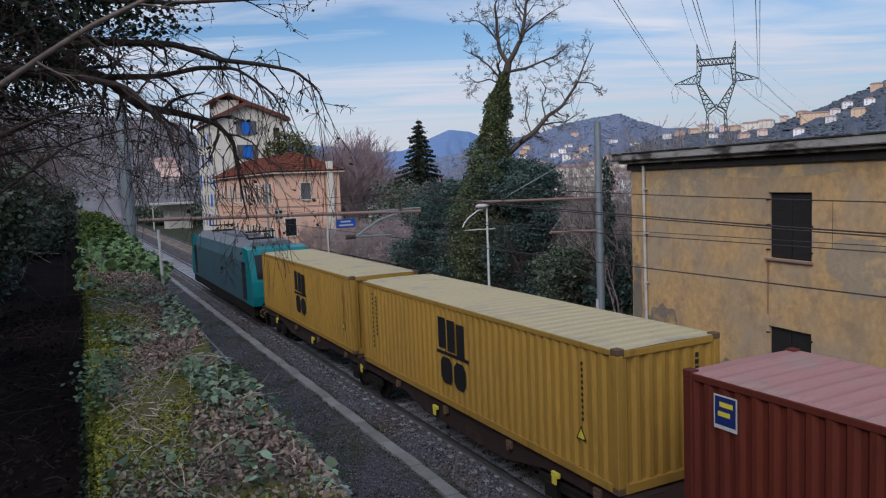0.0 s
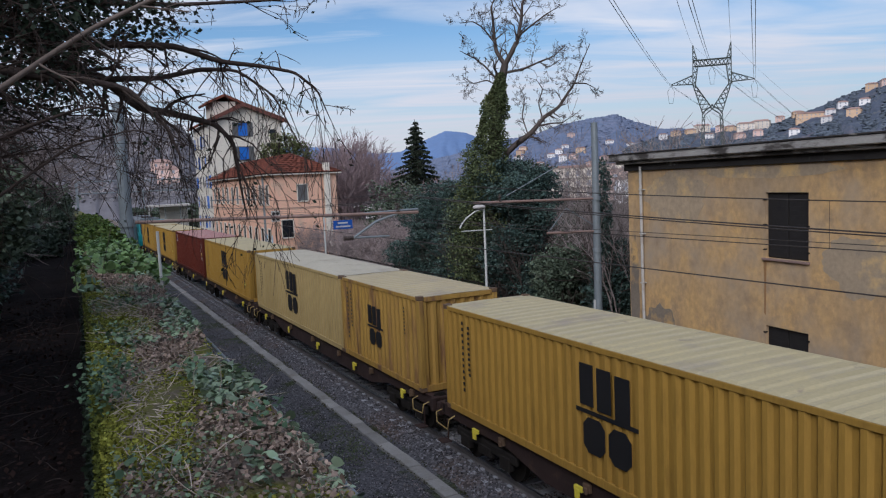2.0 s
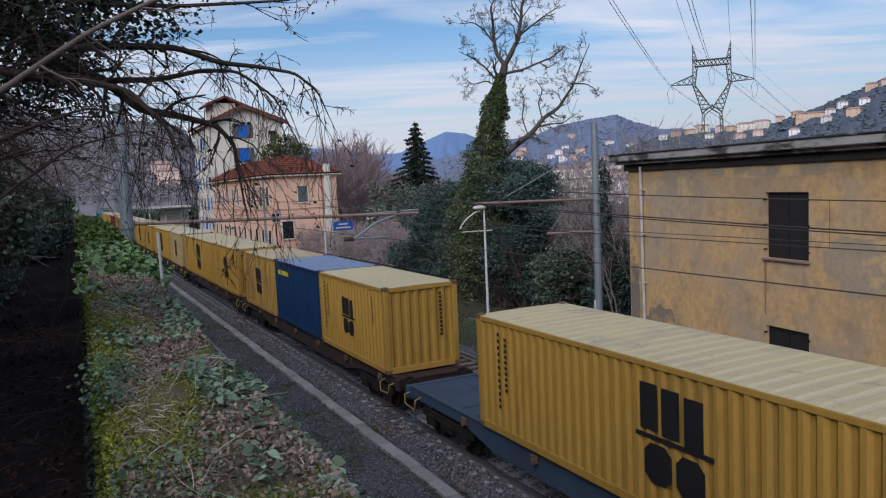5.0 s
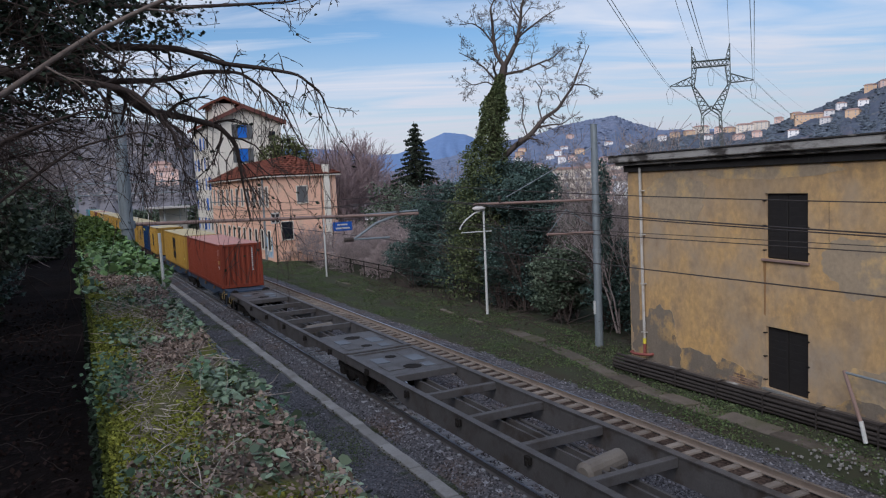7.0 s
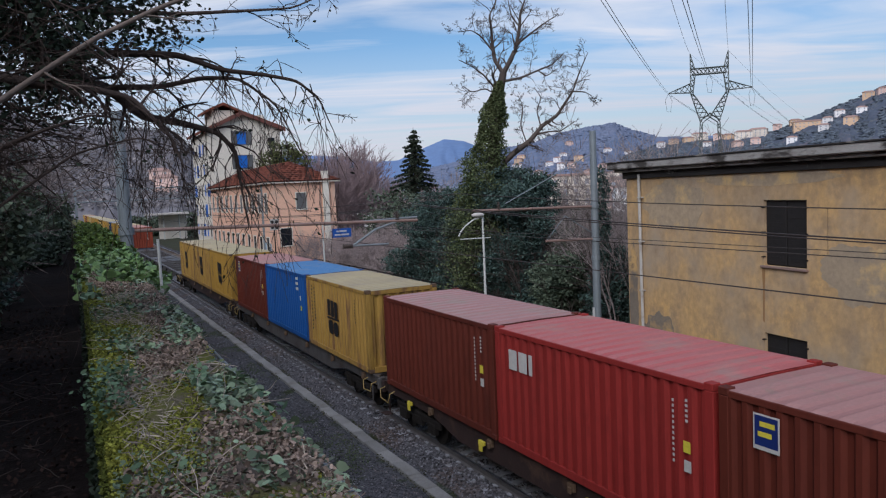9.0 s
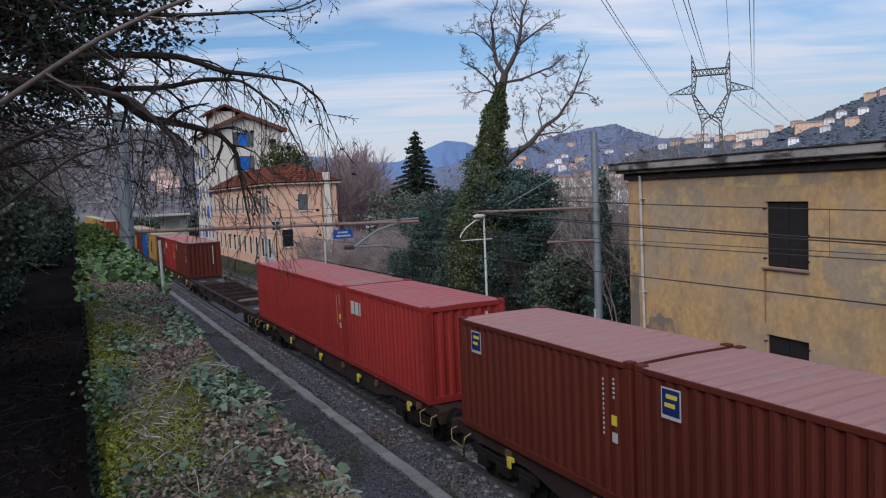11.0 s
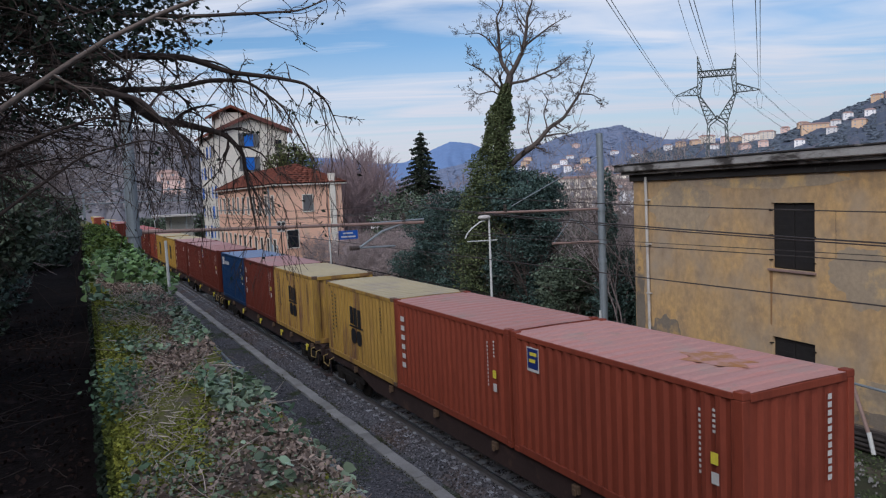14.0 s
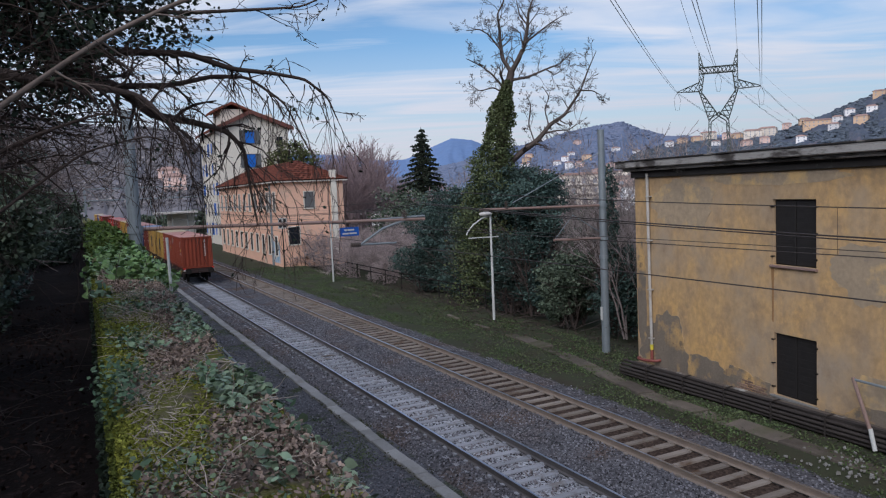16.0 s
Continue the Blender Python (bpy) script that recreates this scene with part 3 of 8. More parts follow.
def railway(name, xc, sleeper_material, rail_material, label):
    """One track: two rails with bright heads, and its sleepers."""
    tr = tagged(new(name), label, "railway track", kind="structure")
    tr.location = (xc, 0, 0)
    for sx in (-1, 1):
        r = part("rail", rail_mesh(-60, 640), rail_material, tr)
        r.location = (sx * 0.7525, 0, 0)
        head = part("rail_head", prism([(-0.030, -0.008), (0.030, -0.008), (0.027, 0.0), (-0.027, 0.0)], "y", -60, 640), M_RAIL_TOP, r, "polished running surface")
        head.location = (0, 0, 0.001)
    prof = [(-0.125, -0.40), (0.125, -0.40), (0.088, -0.178), (-0.088, -0.178)]
    one = prism(prof, "x", -1.2, 1.2)
    for sx in (-1, 1):
        for dx in (-0.11, 0.11):
            box(one, sx * 0.7525 + dx - 0.035, sx * 0.7525 + dx + 0.035, -0.06, 0.06, -0.18, -0.135)
    me = bpy.data.meshes.new("sleeper")
    one.to_mesh(me)
    me.materials.append(sleeper_material)
    v0 = np.array([v.co[:] for v in me.vertices])
    f0 = [tuple(p.vertices) for p in me.polygons]
    rs = random.Random(xc)
    k, y = 0, -4.0
    vs, fs = [], []
    while y < 300:
        if k < 260:
            s = part("sleeper", me, None, tr)
            s.location = (rs.uniform(-0.02, 0.02), y, rs.uniform(-0.004, 0.004))
            s.rotation_euler = (0, 0, rs.uniform(-0.006, 0.006))
        else:
            b = len(vs)
            vs += [tuple(q) for q in (v0 + [0, y, 0])]
            fs += [tuple(i + b for i in q) for q in f0]
        y += 0.6
        k += 1
    tagged(part("far_sleepers", mesh_of(vs, fs, "far_sleepers"), sleeper_material, tr), kind="stuff")
    return tr


railway("track_near", X_NEAR, M_SLEEPER, M_RAIL_DARK, "straight railway track on pale concrete sleepers")
railway("track_far", X_FAR, M_SLEEPER_RUST, M_RAIL_RUST, "straight railway track on rust-stained sleepers")

# ---- drain of concrete slabs beside the path
drain = tagged(new("drain"), "narrow strip of grey concrete drain covers", "drain", kind="structure")
slab = boxes((-0.175, 0.175, -0.485, 0.485, -0.16, 0.0), bev=0.015)
slab_me = bpy.data.meshes.new("slab")
slab.to_mesh(slab_me)
slab.free()
slab_me.materials.append(surface("drain_concrete", (0.33, 0.325, 0.325), (0.21, 0.205, 0.20), 0.92, scale=1.1, fine=22, bump=0.4, stain=(0.19, 0.175, 0.15), stain_scale=1.0, stain_at=(0.56, 0.74), per_object=0.15))
rs = random.Random(5)
for k in range(170):
    s = part("slab", slab_me, None, drain)
    s.location = (7.38 + rs.uniform(-0.02, 0.02) + 0.004 * k, 1.0 + k * 1.0, -0.25 + rs.uniform(-0.012, 0.012))
    s.rotation_euler = (rs.uniform(-0.01, 0.01), rs.uniform(-0.015, 0.015), rs.uniform(-0.02, 0.02))

# ---- gutter kerb on the far side: runs along the cable duct and then bends away
M_KERB = surface("earthy_kerb", (0.165, 0.14, 0.118), (0.085, 0.072, 0.062), 0.94, scale=1.4, fine=18, bump=0.6, stain=(0.09, 0.085, 0.055), stain_scale=1.0, stain_at=(0.5, 0.66), per_object=0.2)
kerb = tagged(new("kerb_channel"), "worn concrete kerb strip half covered in earth", "kerb", kind="structure")
line = [(16.55, 6.0), (16.5, 11.5), (16.55, 15.0), (16.6, 18.6), (17.2, 21.6), (17.95, 25.2), (18.45, 30.0)]
for (a, b) in zip(line, line[1:]):
    n = max(1, int(math.dist(a, b) / 1.2))
    for i in range(n):
        p = Vector(a).lerp(Vector(b), (i + 0.5) / n)
        ang = math.atan2(b[0] - a[0], b[1] - a[1])
        L = math.dist(a, b) / n - 0.02
        q = part("kerb_slab", boxes((-0.31, 0.31, -L / 2, L / 2, -0.2, 0.03), bev=0.02), M_KERB, kerb)
        q.matrix_basis = pose(p.x, p.y, -0.20 + rs.uniform(-0.06, 0.02), rs.uniform(-1, 1), rs.uniform(-5, 5), -math.degrees(ang))
edge = tagged(new("platform_edge"), "low crumbling concrete platform edge in the grass", "kerb", kind="structure")
for k in range(46):
    y = 31 + k * 1.6
    if rs.random() < 0.28:
        q = part("edge_block", boxes((-0.10, 0.10, -0.7, 0.7, -0.2, 0.0), bev=0.02), M_KERB, edge)
        q.matrix_basis = pose(18.45 + rs.uniform(-0.05, 0.05), y, -0.17 + rs.uniform(-0.07, 0.03), rs.uniform(-2, 2), rs.uniform(-5, 5), rs.uniform(-4, 4))

# ---------------------------------------------------------------- retaining wall and the path on its top
wv, wf = [], []
wy = np.arange(-3.0, 140.0, 0.22)
prof_x = [0.80, 0.78, 0.74, 0.66, 0.55, 0.38, 0.22, 0.11, 0.05, 0.04]


def skew(y):
    """Sideways run of the wall, which is not quite parallel to the rails."""
    return 0.022 * min(max(2.4, y), 40.0)


prof_z = [-0.6, 3.0, Z_WALL - 0.12, Z_WALL, Z_WALL + 0.02, Z_WALL + 0.03, Z_WALL + 0.02, Z_WALL - 0.02, Z_WALL - 0.16, Z_PATH - 0.2]
for yv in wy:
    lean = skew(yv)
    for px_, pz in zip(prof_x, prof_z):
        a = noise.noise(Vector((px_ * 3, yv * 1.1, 1.0))) * 0.5 + noise.noise(Vector((px_ * 7, yv * 3.4, 5.0))) * 0.4
        top = 1.0 if pz > 5 else 0.3
        wv.append((px_ + lean + 0.03 * a, yv, pz + (0.035 * a * top if pz > 0 else 0)))
npf = len(prof_x)
for j in range(len(wy) - 1):
    for i in range(npf - 1):
        wf.append((j * npf + i, j * npf + i + 1, (j + 1) * npf + i + 1, (j + 1) * npf + i))
wall = tagged(part("wall_retaining", mesh_of(wv, wf, "wall_retaining", True), M_STONE), "old stone retaining wall with a broad moss-grown top", "wall", kind="structure")
tagged(part("wall_pipe", rods(((0.945, 1.8, 5.585), (1.085, 8.6, 5.555), 0.012)), M_GALV), "thin grey steel conduit along the wall top", "conduit", kind="structure")
# the moss mat on the wall top
mv, mf = [], []
my = np.arange(1.2, 60, 0.16)
mx = np.linspace(0.06, 0.75, 14)
for yv in my:
    for xv in mx:
        h = noise.noise(Vector((xv * 5, yv * 2.2, 2.0))) + 0.6 * noise.noise(Vector((xv * 13, yv * 8, 7.0)))
        e = min(1.0, (xv - 0.05) / 0.1, (0.77 - xv) / 0.1)
        mv.append((xv + skew(yv), yv, Z_WALL + 0.035 + 0.04 * h * e - 0.04 * (1 - e)))
nmx = len(mx)
for j in range(len(my) - 1):
    for i in range(nmx - 1):
        mf.append((j * nmx + i, j * nmx + i + 1, (j + 1) * nmx + i + 1, (j + 1) * nmx + i))
tagged(part("moss", mesh_of(mv, mf, "moss", True), M_MOSS), "yellow-green moss and leaf mould on a wall top", "moss", kind="stuff")

# upper path and the bank that rises from it
pv, pf = [], []
py_ = np.concatenate([np.arange(-14, 30, 0.5), np.arange(30, 200, 4.0)])
pxs = [0.09, -0.2, -0.6, -1.1, -1.7, -2.4, -3.4, -5, -8, -14, -26, -45, -80]
for yv in py_:
    for xv in pxs:
        rise = 0.0 if xv > -1.5 else (-xv - 1.5) * 0.55
        h = noise.noise(Vector((xv * 1.4, yv * 1.1, 4.0)))
        pv.append((xv + skew(yv) * (xv > 0), yv, Z_PATH + rise + 0.05 * h * (1 + rise)))
npx = len(pxs)
for j in range(len(py_) - 1):
    for i in range(npx - 1):
        pf.append((j * npx + i, j * npx + i + 1, (j + 1) * npx + i + 1, (j + 1) * npx + i))
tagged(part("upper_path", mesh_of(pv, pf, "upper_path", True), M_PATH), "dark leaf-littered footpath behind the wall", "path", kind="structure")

# ---------------------------------------------------------------- the ochre railway house
K_H = 0.115
house = thing("railway_house", Matrix(((-K_H / math.hypot(1, K_H), 1 / math.hypot(1, K_H), 0, 19.1), (-1 / math.hypot(1, K_H), -K_H / math.hypot(1, K_H), 0, 21.8), (0, 0, 1, -0.25), (0, 0, 0, 1))),
              "two-storey ochre plastered railway house with peeling walls", "house")
L_H, D_H, T_H, TOP_H = 19.0, 7.5, 0.38, 7.35
win = [(6.78, 8.33, 4.40, 6.30), (6.78, 8.33, 0.55, 2.40)]


def pierced_wall(length, height, thick, holes):
    """One wall along x with openings (x0, x1, z0, z1) cut through it."""
    xs = sorted({0.0, length, *[h_[0] for h_ in holes], *[h_[1] for h_ in holes]})
    zs = sorted({0.0, height, *[h_[2] for h_ in holes], *[h_[3] for h_ in holes]})
    solid = {(i, j): not any(h_[0] <= (xs[i] + xs[i + 1]) / 2 <= h_[1] and h_[2] <= (zs[j] + zs[j + 1]) / 2 <= h_[3] for h_ in holes) for i in range(len(xs) - 1) for j in range(len(zs) - 1)}
    bm_ = bmesh.new()
    vert = {}

    def v(i, j, k):
        if (i, j, k) not in vert:
            vert[i, j, k] = bm_.verts.new((xs[i], thick * k, zs[j]))
        return vert[i, j, k]
    for (i, j), full in solid.items():
        if not full:
            continue
        bm_.faces.new((v(i, j, 0), v(i + 1, j, 0), v(i + 1, j + 1, 0), v(i, j + 1, 0)))
        bm_.faces.new((v(i, j + 1, 1), v(i + 1, j + 1, 1), v(i + 1, j, 1), v(i, j, 1)))
        for di, dj, a, b in ((-1, 0, (i, j), (i, j + 1)), (1, 0, (i + 1, j), (i + 1, j + 1)), (0, -1, (i, j), (i + 1, j)), (0, 1, (i, j + 1), (i + 1, j + 1))):
            if not solid.get((i + di, j + dj), False):
                bm_.faces.new((v(*a, 0), v(*b, 0), v(*b, 1), v(*a, 1)))
    bmesh.ops.recalc_face_normals(bm_, faces=bm_.faces)
    return bm_


bm = pierced_wall(L_H, TOP_H, T_H, win)
part("wall", bm, M_OCHRE, house, "ochre plaster faded and stained with grey patches")
part("wall", boxes((0, T_H, T_H, D_H, 0, TOP_H)), M_OCHRE, house)
part("wall", boxes((L_H - T_H, L_H, T_H, D_H, 0, TOP_H)), M_OCHRE, house)
part("wall", boxes((T_H, L_H - T_H, D_H - T_H, D_H, 0, TOP_H)), M_OCHRE, house)
# bare patches of render where the plaster has come off, low down and along the corner


def patch(seed, s0, s1, z0, z1, n=72):
    """A thin crust with a ragged outline on the wall's face."""
    rp = random.Random(seed)
    cx, cz = (s0 + s1) / 2, (z0 + z1) / 2
    ring = []
    for i in range(n):
        a = 2 * math.pi * i / n
        k = 1 + 0.28 * noise.noise(Vector((math.cos(a) * 1.7 + seed, math.sin(a) * 1.7, seed))) + 0.16 * noise.noise(Vector((math.cos(a) * 5 + seed, math.sin(a) * 5, seed))) + rp.uniform(-0.035, 0.035)
        ring.append((cx + math.cos(a) * (s1 - s0) / 2 * k, max(0.0, cz + math.sin(a) * (z1 - z0) / 2 * k)))
    return prism(ring, "y", -0.012 + 0.0006 * seed, 0.002)


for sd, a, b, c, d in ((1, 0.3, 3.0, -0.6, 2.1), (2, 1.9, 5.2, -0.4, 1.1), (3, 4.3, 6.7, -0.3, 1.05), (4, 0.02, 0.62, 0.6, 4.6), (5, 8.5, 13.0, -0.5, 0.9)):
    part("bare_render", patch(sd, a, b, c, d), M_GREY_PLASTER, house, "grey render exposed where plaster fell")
for sd, a, b, c, d in ((6, 1.15, 4.3, 5.3, 7.0), (7, 3.9, 9.6, 6.72, 7.2), (9, 8.9, 11.4, 3.6, 5.2), (11, 9.6, 13.5, 0.8, 2.0)):
    part("washed_plaster", patch(sd, a, b, c, d), M_WASH, house, "washed-out beige plaster patch")
brick_m = surface("old_brick", (0.30, 0.20, 0.15), (0.22, 0.15, 0.12), 0.93, scale=3, fine=25, bump=0.5, per_object=0.3)
for r_ in range(5):
    for c_ in range(5):
        if (r_, c_) in ((4, 0), (4, 4), (4, 3), (3, 0), (0, 4)):
            continue
        a = 5.25 + c_ * 0.235 + 0.11 * (r_ % 2)
        part("brick", boxes((a, a + 0.215, -0.024, 0.0, 0.36 + r_ * 0.075, 0.42 + r_ * 0.075), bev=0.006), brick_m, house)
for (s0, s1, z0, z1) in win:
    w = part("window" if z0 > 3 else "door", boxes((s0 + 0.002, s1 - 0.002, 0.13, 0.20, z0 + 0.002, z1 - 0.002)), M_DARKWOOD, house, "closed dark brown shutters")
    for i in range(2):
        a, b = s0 + 0.02 + i * (s1 - s0) / 2, s0 - 0.02 + (i + 1) * (s1 - s0) / 2
        part("shutter", boxes((a, b, 0.085, 0.128, z0 + 0.03, z1 - 0.03), bev=0.008), M_DARKWOOD, w)
        for j in range(7):
            zz = z0 + 0.15 + j * (z1 - z0 - 0.3) / 6.5
            part("rail_board", boxes((a + 0.05, b - 0.05, 0.080, 0.086, zz, zz + 0.12), bev=0.004), M_DARKWOOD, w)
    for j in (0.12, 0.5, 0.88):
        for e in (s0 - 0.05, s1 - 0.02):
            part("hinge", boxes((e, e + 0.07, -0.05, 0.05, z0 + (z1 - z0) * j, z0 + (z1 - z0) * j + 0.035)), M_BOGIE, w)
    part("sill", boxes((s0 - 0.08, s1 + 0.06, -0.09, 0.12, z0 - 0.07, z0 - 0.002), bev=0.01), M_RUSTPIPE if z0 > 3 else M_CONCRETE, w)
part("rust_stain", prism([(6.70, 4.30), (6.82, 4.30), (6.80, 3.7), (6.78, 2.7), (6.72, 2.75), (6.73, 3.6)], "y", -0.006, 0.002), surface("rust_streak", (0.36, 0.20, 0.09), (0.30, 0.17, 0.09), 0.9, scale=2, fine=20, bump=0.1), house, "brown rust streak below the sill")
# flat roof with an overhanging, worn edge
part("roof", boxes((-0.58, L_H + 0.8, -0.48, D_H + 0.6, TOP_H + 0.12, TOP_H + 0.36), bev=0.025), M_ROOFEDGE, house, "flat roof slab with weathered concrete edge")
part("cornice", boxes((-0.36, L_H + 0.4, -0.30, D_H + 0.3, TOP_H + 0.001, TOP_H + 0.12), bev=0.02), M_ROOFEDGE, house)
# black stains and the thin shadow of the eaves, painted as one band
part("soffit", boxes((-0.12, L_H + 0.1, -0.10, -0.001, TOP_H - 0.24, TOP_H), bev=0.01), M_SOFFIT, house, "black stained band under the eaves, their shadow painted in")
part("capping", boxes((-0.61, L_H + 0.83, -0.52, D_H + 0.63, TOP_H + 0.36, TOP_H + 0.405), bev=0.008), M_SOFFIT, house, "dark sheet capping")
pipe = bmesh.new()
for a, b in (((0.90, -0.10, TOP_H - 0.1), (0.93, -0.10, 3.6)), ((0.93, -0.10, 3.6), (0.98, -0.10, 1.0))):
    rod(pipe, a, b, 0.055, n=10)
for zz in (1.2, 3.0, 4.8, 6.4):
    box(pipe, 0.87, 1.05, -0.17, 0.0, zz, zz + 0.04)
dp = part("downpipe", pipe, M_PIPE_W, house, "pale grey downpipe with brackets")
part("pipe_collar", rods(((0.98, -0.10, 0.80), (0.98, -0.10, 1.0), 0.065)), M_MARK_YELLOW, dp, "yellow collar")
part("pipe_foot", rods(((0.98, -0.10, 0.80), (0.97, -0.10, 0.42), 0.058)), M_RED_PIPE, dp, "red lower end")
lever = thing("old_lever_post", pose(17.45, 11.62, -0.25), "rusty angled steel post with white lower end", "post")
part("stay", rods(((0, -0.08, 0.6), (0.05, 0.40, 1.81), 0.05)), M_RUSTPIPE, lever)
part("foot", rods(((0, -0.09, 0.62), (-0.03, -0.24, 0.1), 0.055)), M_WHITE_POLE, lever, "white painted end")
part("bar", rods(((0.05, 0.36, 1.76), (0.1, -2.4, 1.62), 0.035)), M_GALV, lever)

# red hose coiled at the house corner
pts = [Vector((18.95 - 0.6 * math.sin(a) * 0.5, 21.0 + 0.55 * math.cos(a), 0.12 + 0.03 * a)) for a in np.linspace(0, 5.2, 16)]
tb = Tubes(6)
tb.line(pts, [0.055] * len(pts))
tagged(part("hose", tb.mesh("hose"), M_RED_PIPE), "red brown hose lying at the house corner", "hose")

# cable duct on stub posts along the house
duct = thing("cable_duct", pose(17.75, 0, 0), "dark brown cable trunking stacked in rows on stub posts", "cable duct")
for i, (x, z) in enumerate(((-0.02, 0.29), (-0.13, 0.20), (-0.18, 0.09), (-0.2, -0.02), (-0.17, -0.13))):
    tb = Tubes(6)
    pts = [Vector((x + 0.02 * math.sin(y * 0.7 + i), y, z + 0.02 * noise.noise(Vector((y * 0.8, i, 0))))) for y in np.arange(2.0, 21.3, 0.5)]
    tb.line(pts, [0.052] * len(pts))
    part("cable", tb.mesh("cable"), M_DUCT, duct)
for y in np.arange(2.6, 21.3, 1.7):
    part("bracket", boxes((-0.285, -0.26, y - 0.02, y + 0.02, -0.3, 0.33), (-0.26, 0.1, y - 0.02, y + 0.02, 0.345, 0.37)), M_DUCT, duct)
part("cover", boxes((0.03, 0.20, 2.0, 20.6, 0.27, 0.33), bev=0.02), surface("duct_cover", (0.15, 0.125, 0.105), (0.09, 0.075, 0.065), 0.93, scale=0.8, fine=12, bump=0.6, stain=(0.42, 0.40, 0.37), stain_scale=0.6, stain_at=(0.54, 0.64)), duct, "worn earthy cover with whitish patches")
part("backing", boxes((-0.05, 0.32, 2.0, 20.6, -0.3, 0.265)), M_DUCT, duct)

# ---------------------------------------------------------------- overhead line


def mast(m, h, r, label):
    t = thing("catenary_mast", m, label, "mast", "catenary masts")
    bm = bmesh.new()
    rod(bm, (0, 0, 0), (0, 0, h), r, r * 0.78, n=14)
    part("pole", bm, M_GALV, t)
    part("cap", rods(((0, 0, h), (0, 0, h + 0.03), r * 0.8), n=14), M_GALV, t)
    return t


def insulator(parent, a, b, n=5):
    a, b = Vector(a), Vector(b)
    bm = bmesh.new()
    rod(bm, a, b, 0.025, n=6)
    for i in range(n):
        p = a.lerp(b, (i + 0.5) / n)
        rod(bm, p - (b - a).normalized() * 0.012, p + (b - a).normalized() * 0.012, 0.07, n=8)
    return part("insulator", bm, M_INSUL, parent, "ribbed dark insulator")


left = mast(pose(1.55, 20.0, 3.0), 5.95, 0.17, "grey round steel catenary mast fixed at the retaining wall")
part("arm", rods(((0.05, 0, 3.08), (7.95, 0, 2.90), 0.045)), M_RUSTPIPE, left, "long horizontal cantilever tube")
part("collar", rods(((0, 0, 2.98), (0, 0, 3.16), 0.19), n=14), M_GALV, left)
part("tie", rods(((5.1, 0, 2.93), (7.95, 0, 2.99), 0.03)), M_GALV, left)
part("registration_arm", rods(((5.9, 0, 2.28), (7.0, 0, 2.26), 0.03), ((5.9, 0, 2.28), (6.6, 0, 2.7), 0.035), ((6.6, 0, 2.7), (7.3, 0, 2.9), 0.035)), M_GALV, left)
insulator(left, (5.6, 0, 2.28), (5.9, 0, 2.28))
insulator(left, (7.3, 0, 2.93), (7.3, 0, 3.2))
right = mast(pose(19.62, 24.36, -0.3), 9.15, 0.17, "grey tapered steel catenary mast standing in bushes")
part("arm", rods(((0, 0, 6.12), (-5.75, 0, 6.22), 0.05)), M_RUSTPIPE, right, "brown cantilever tube")
part("lower_arm", rods(((0, 0, 4.78), (-2.45, 0, 4.86), 0.055)), M_RUSTPIPE, right)
part("stay", rods(((0, 0, 8.3), (-4.3, 0, 6.42), 0.02)), M_GALV, right)
part("brace", rods(((-0.1, 0, 5.0), (-1.5, 0, 5.8), 0.02), ((-1.5, 0, 5.8), (-2.4, 0, 4.9), 0.015)), M_GALV, right)
for z in (4.78, 6.12, 4.0):
    part("collar", rods(((0, 0, z - 0.08), (0, 0, z + 0.08), 0.185), n=14), M_GALV, right)
insulator(right, (-4.6, 0, 6.2), (-4.6, 0, 6.5))
insulator(right, (-0.35, 0, 5.55), (-0.35, 0, 5.9))
part("number_plate", boxes((-0.20, -0.175, -0.06, 0.06, 1.4, 1.95)), M_WHITE_POLE, right, "small white plate")

portal = thing("catenary_portal", pose(0, 128, 0), "grey lattice steel portal spanning the tracks", "portal")
for x in (3.0, 9.0, 26.0):
    part("leg", boxes((x - 0.18, x + 0.18, -0.18, 0.18, -0.4, 9.4)), M_GALV, portal)
bm = bmesh.new()
for z in (7.3, 9.1):
    rod(bm, (3, 0, z), (26, 0, z), 0.10, n=6)
for i in range(9):
    x = 3 + i * 23 / 9
    rod(bm, (x, 0, 7.3 if i % 2 else 9.1), (x + 23 / 9, 0, 9.1 if i % 2 else 7.3), 0.06, n=5)
part("truss", bm, M_GALV, portal)
for y, xl, xr in ((76, 1.8, 18.8), (190, 4, 18.5), (250, 4, 18.5)):
    for x, s in ((xr, -1),):
        t = mast(pose(x, y, -0.3), 8.8, 0.16, "distant grey catenary mast beside the tracks")
        part("arm", rods(((0, 0, 6.1), (s * 5.3, 0, 6.2), 0.05)), M_GALV, t)

WIRES = thing("overhead_wires", pose(0, 0, 0), "dark contact and carrier wires above the tracks", "overhead wires")


def wire(points, r, material=M_WIRE, name="wire", parent=None):
    tb = Tubes(5)
    tb.line([Vector(p) for p in points], [r] * len(points))
    return part(name, tb.mesh(name), material, parent or WIRES)


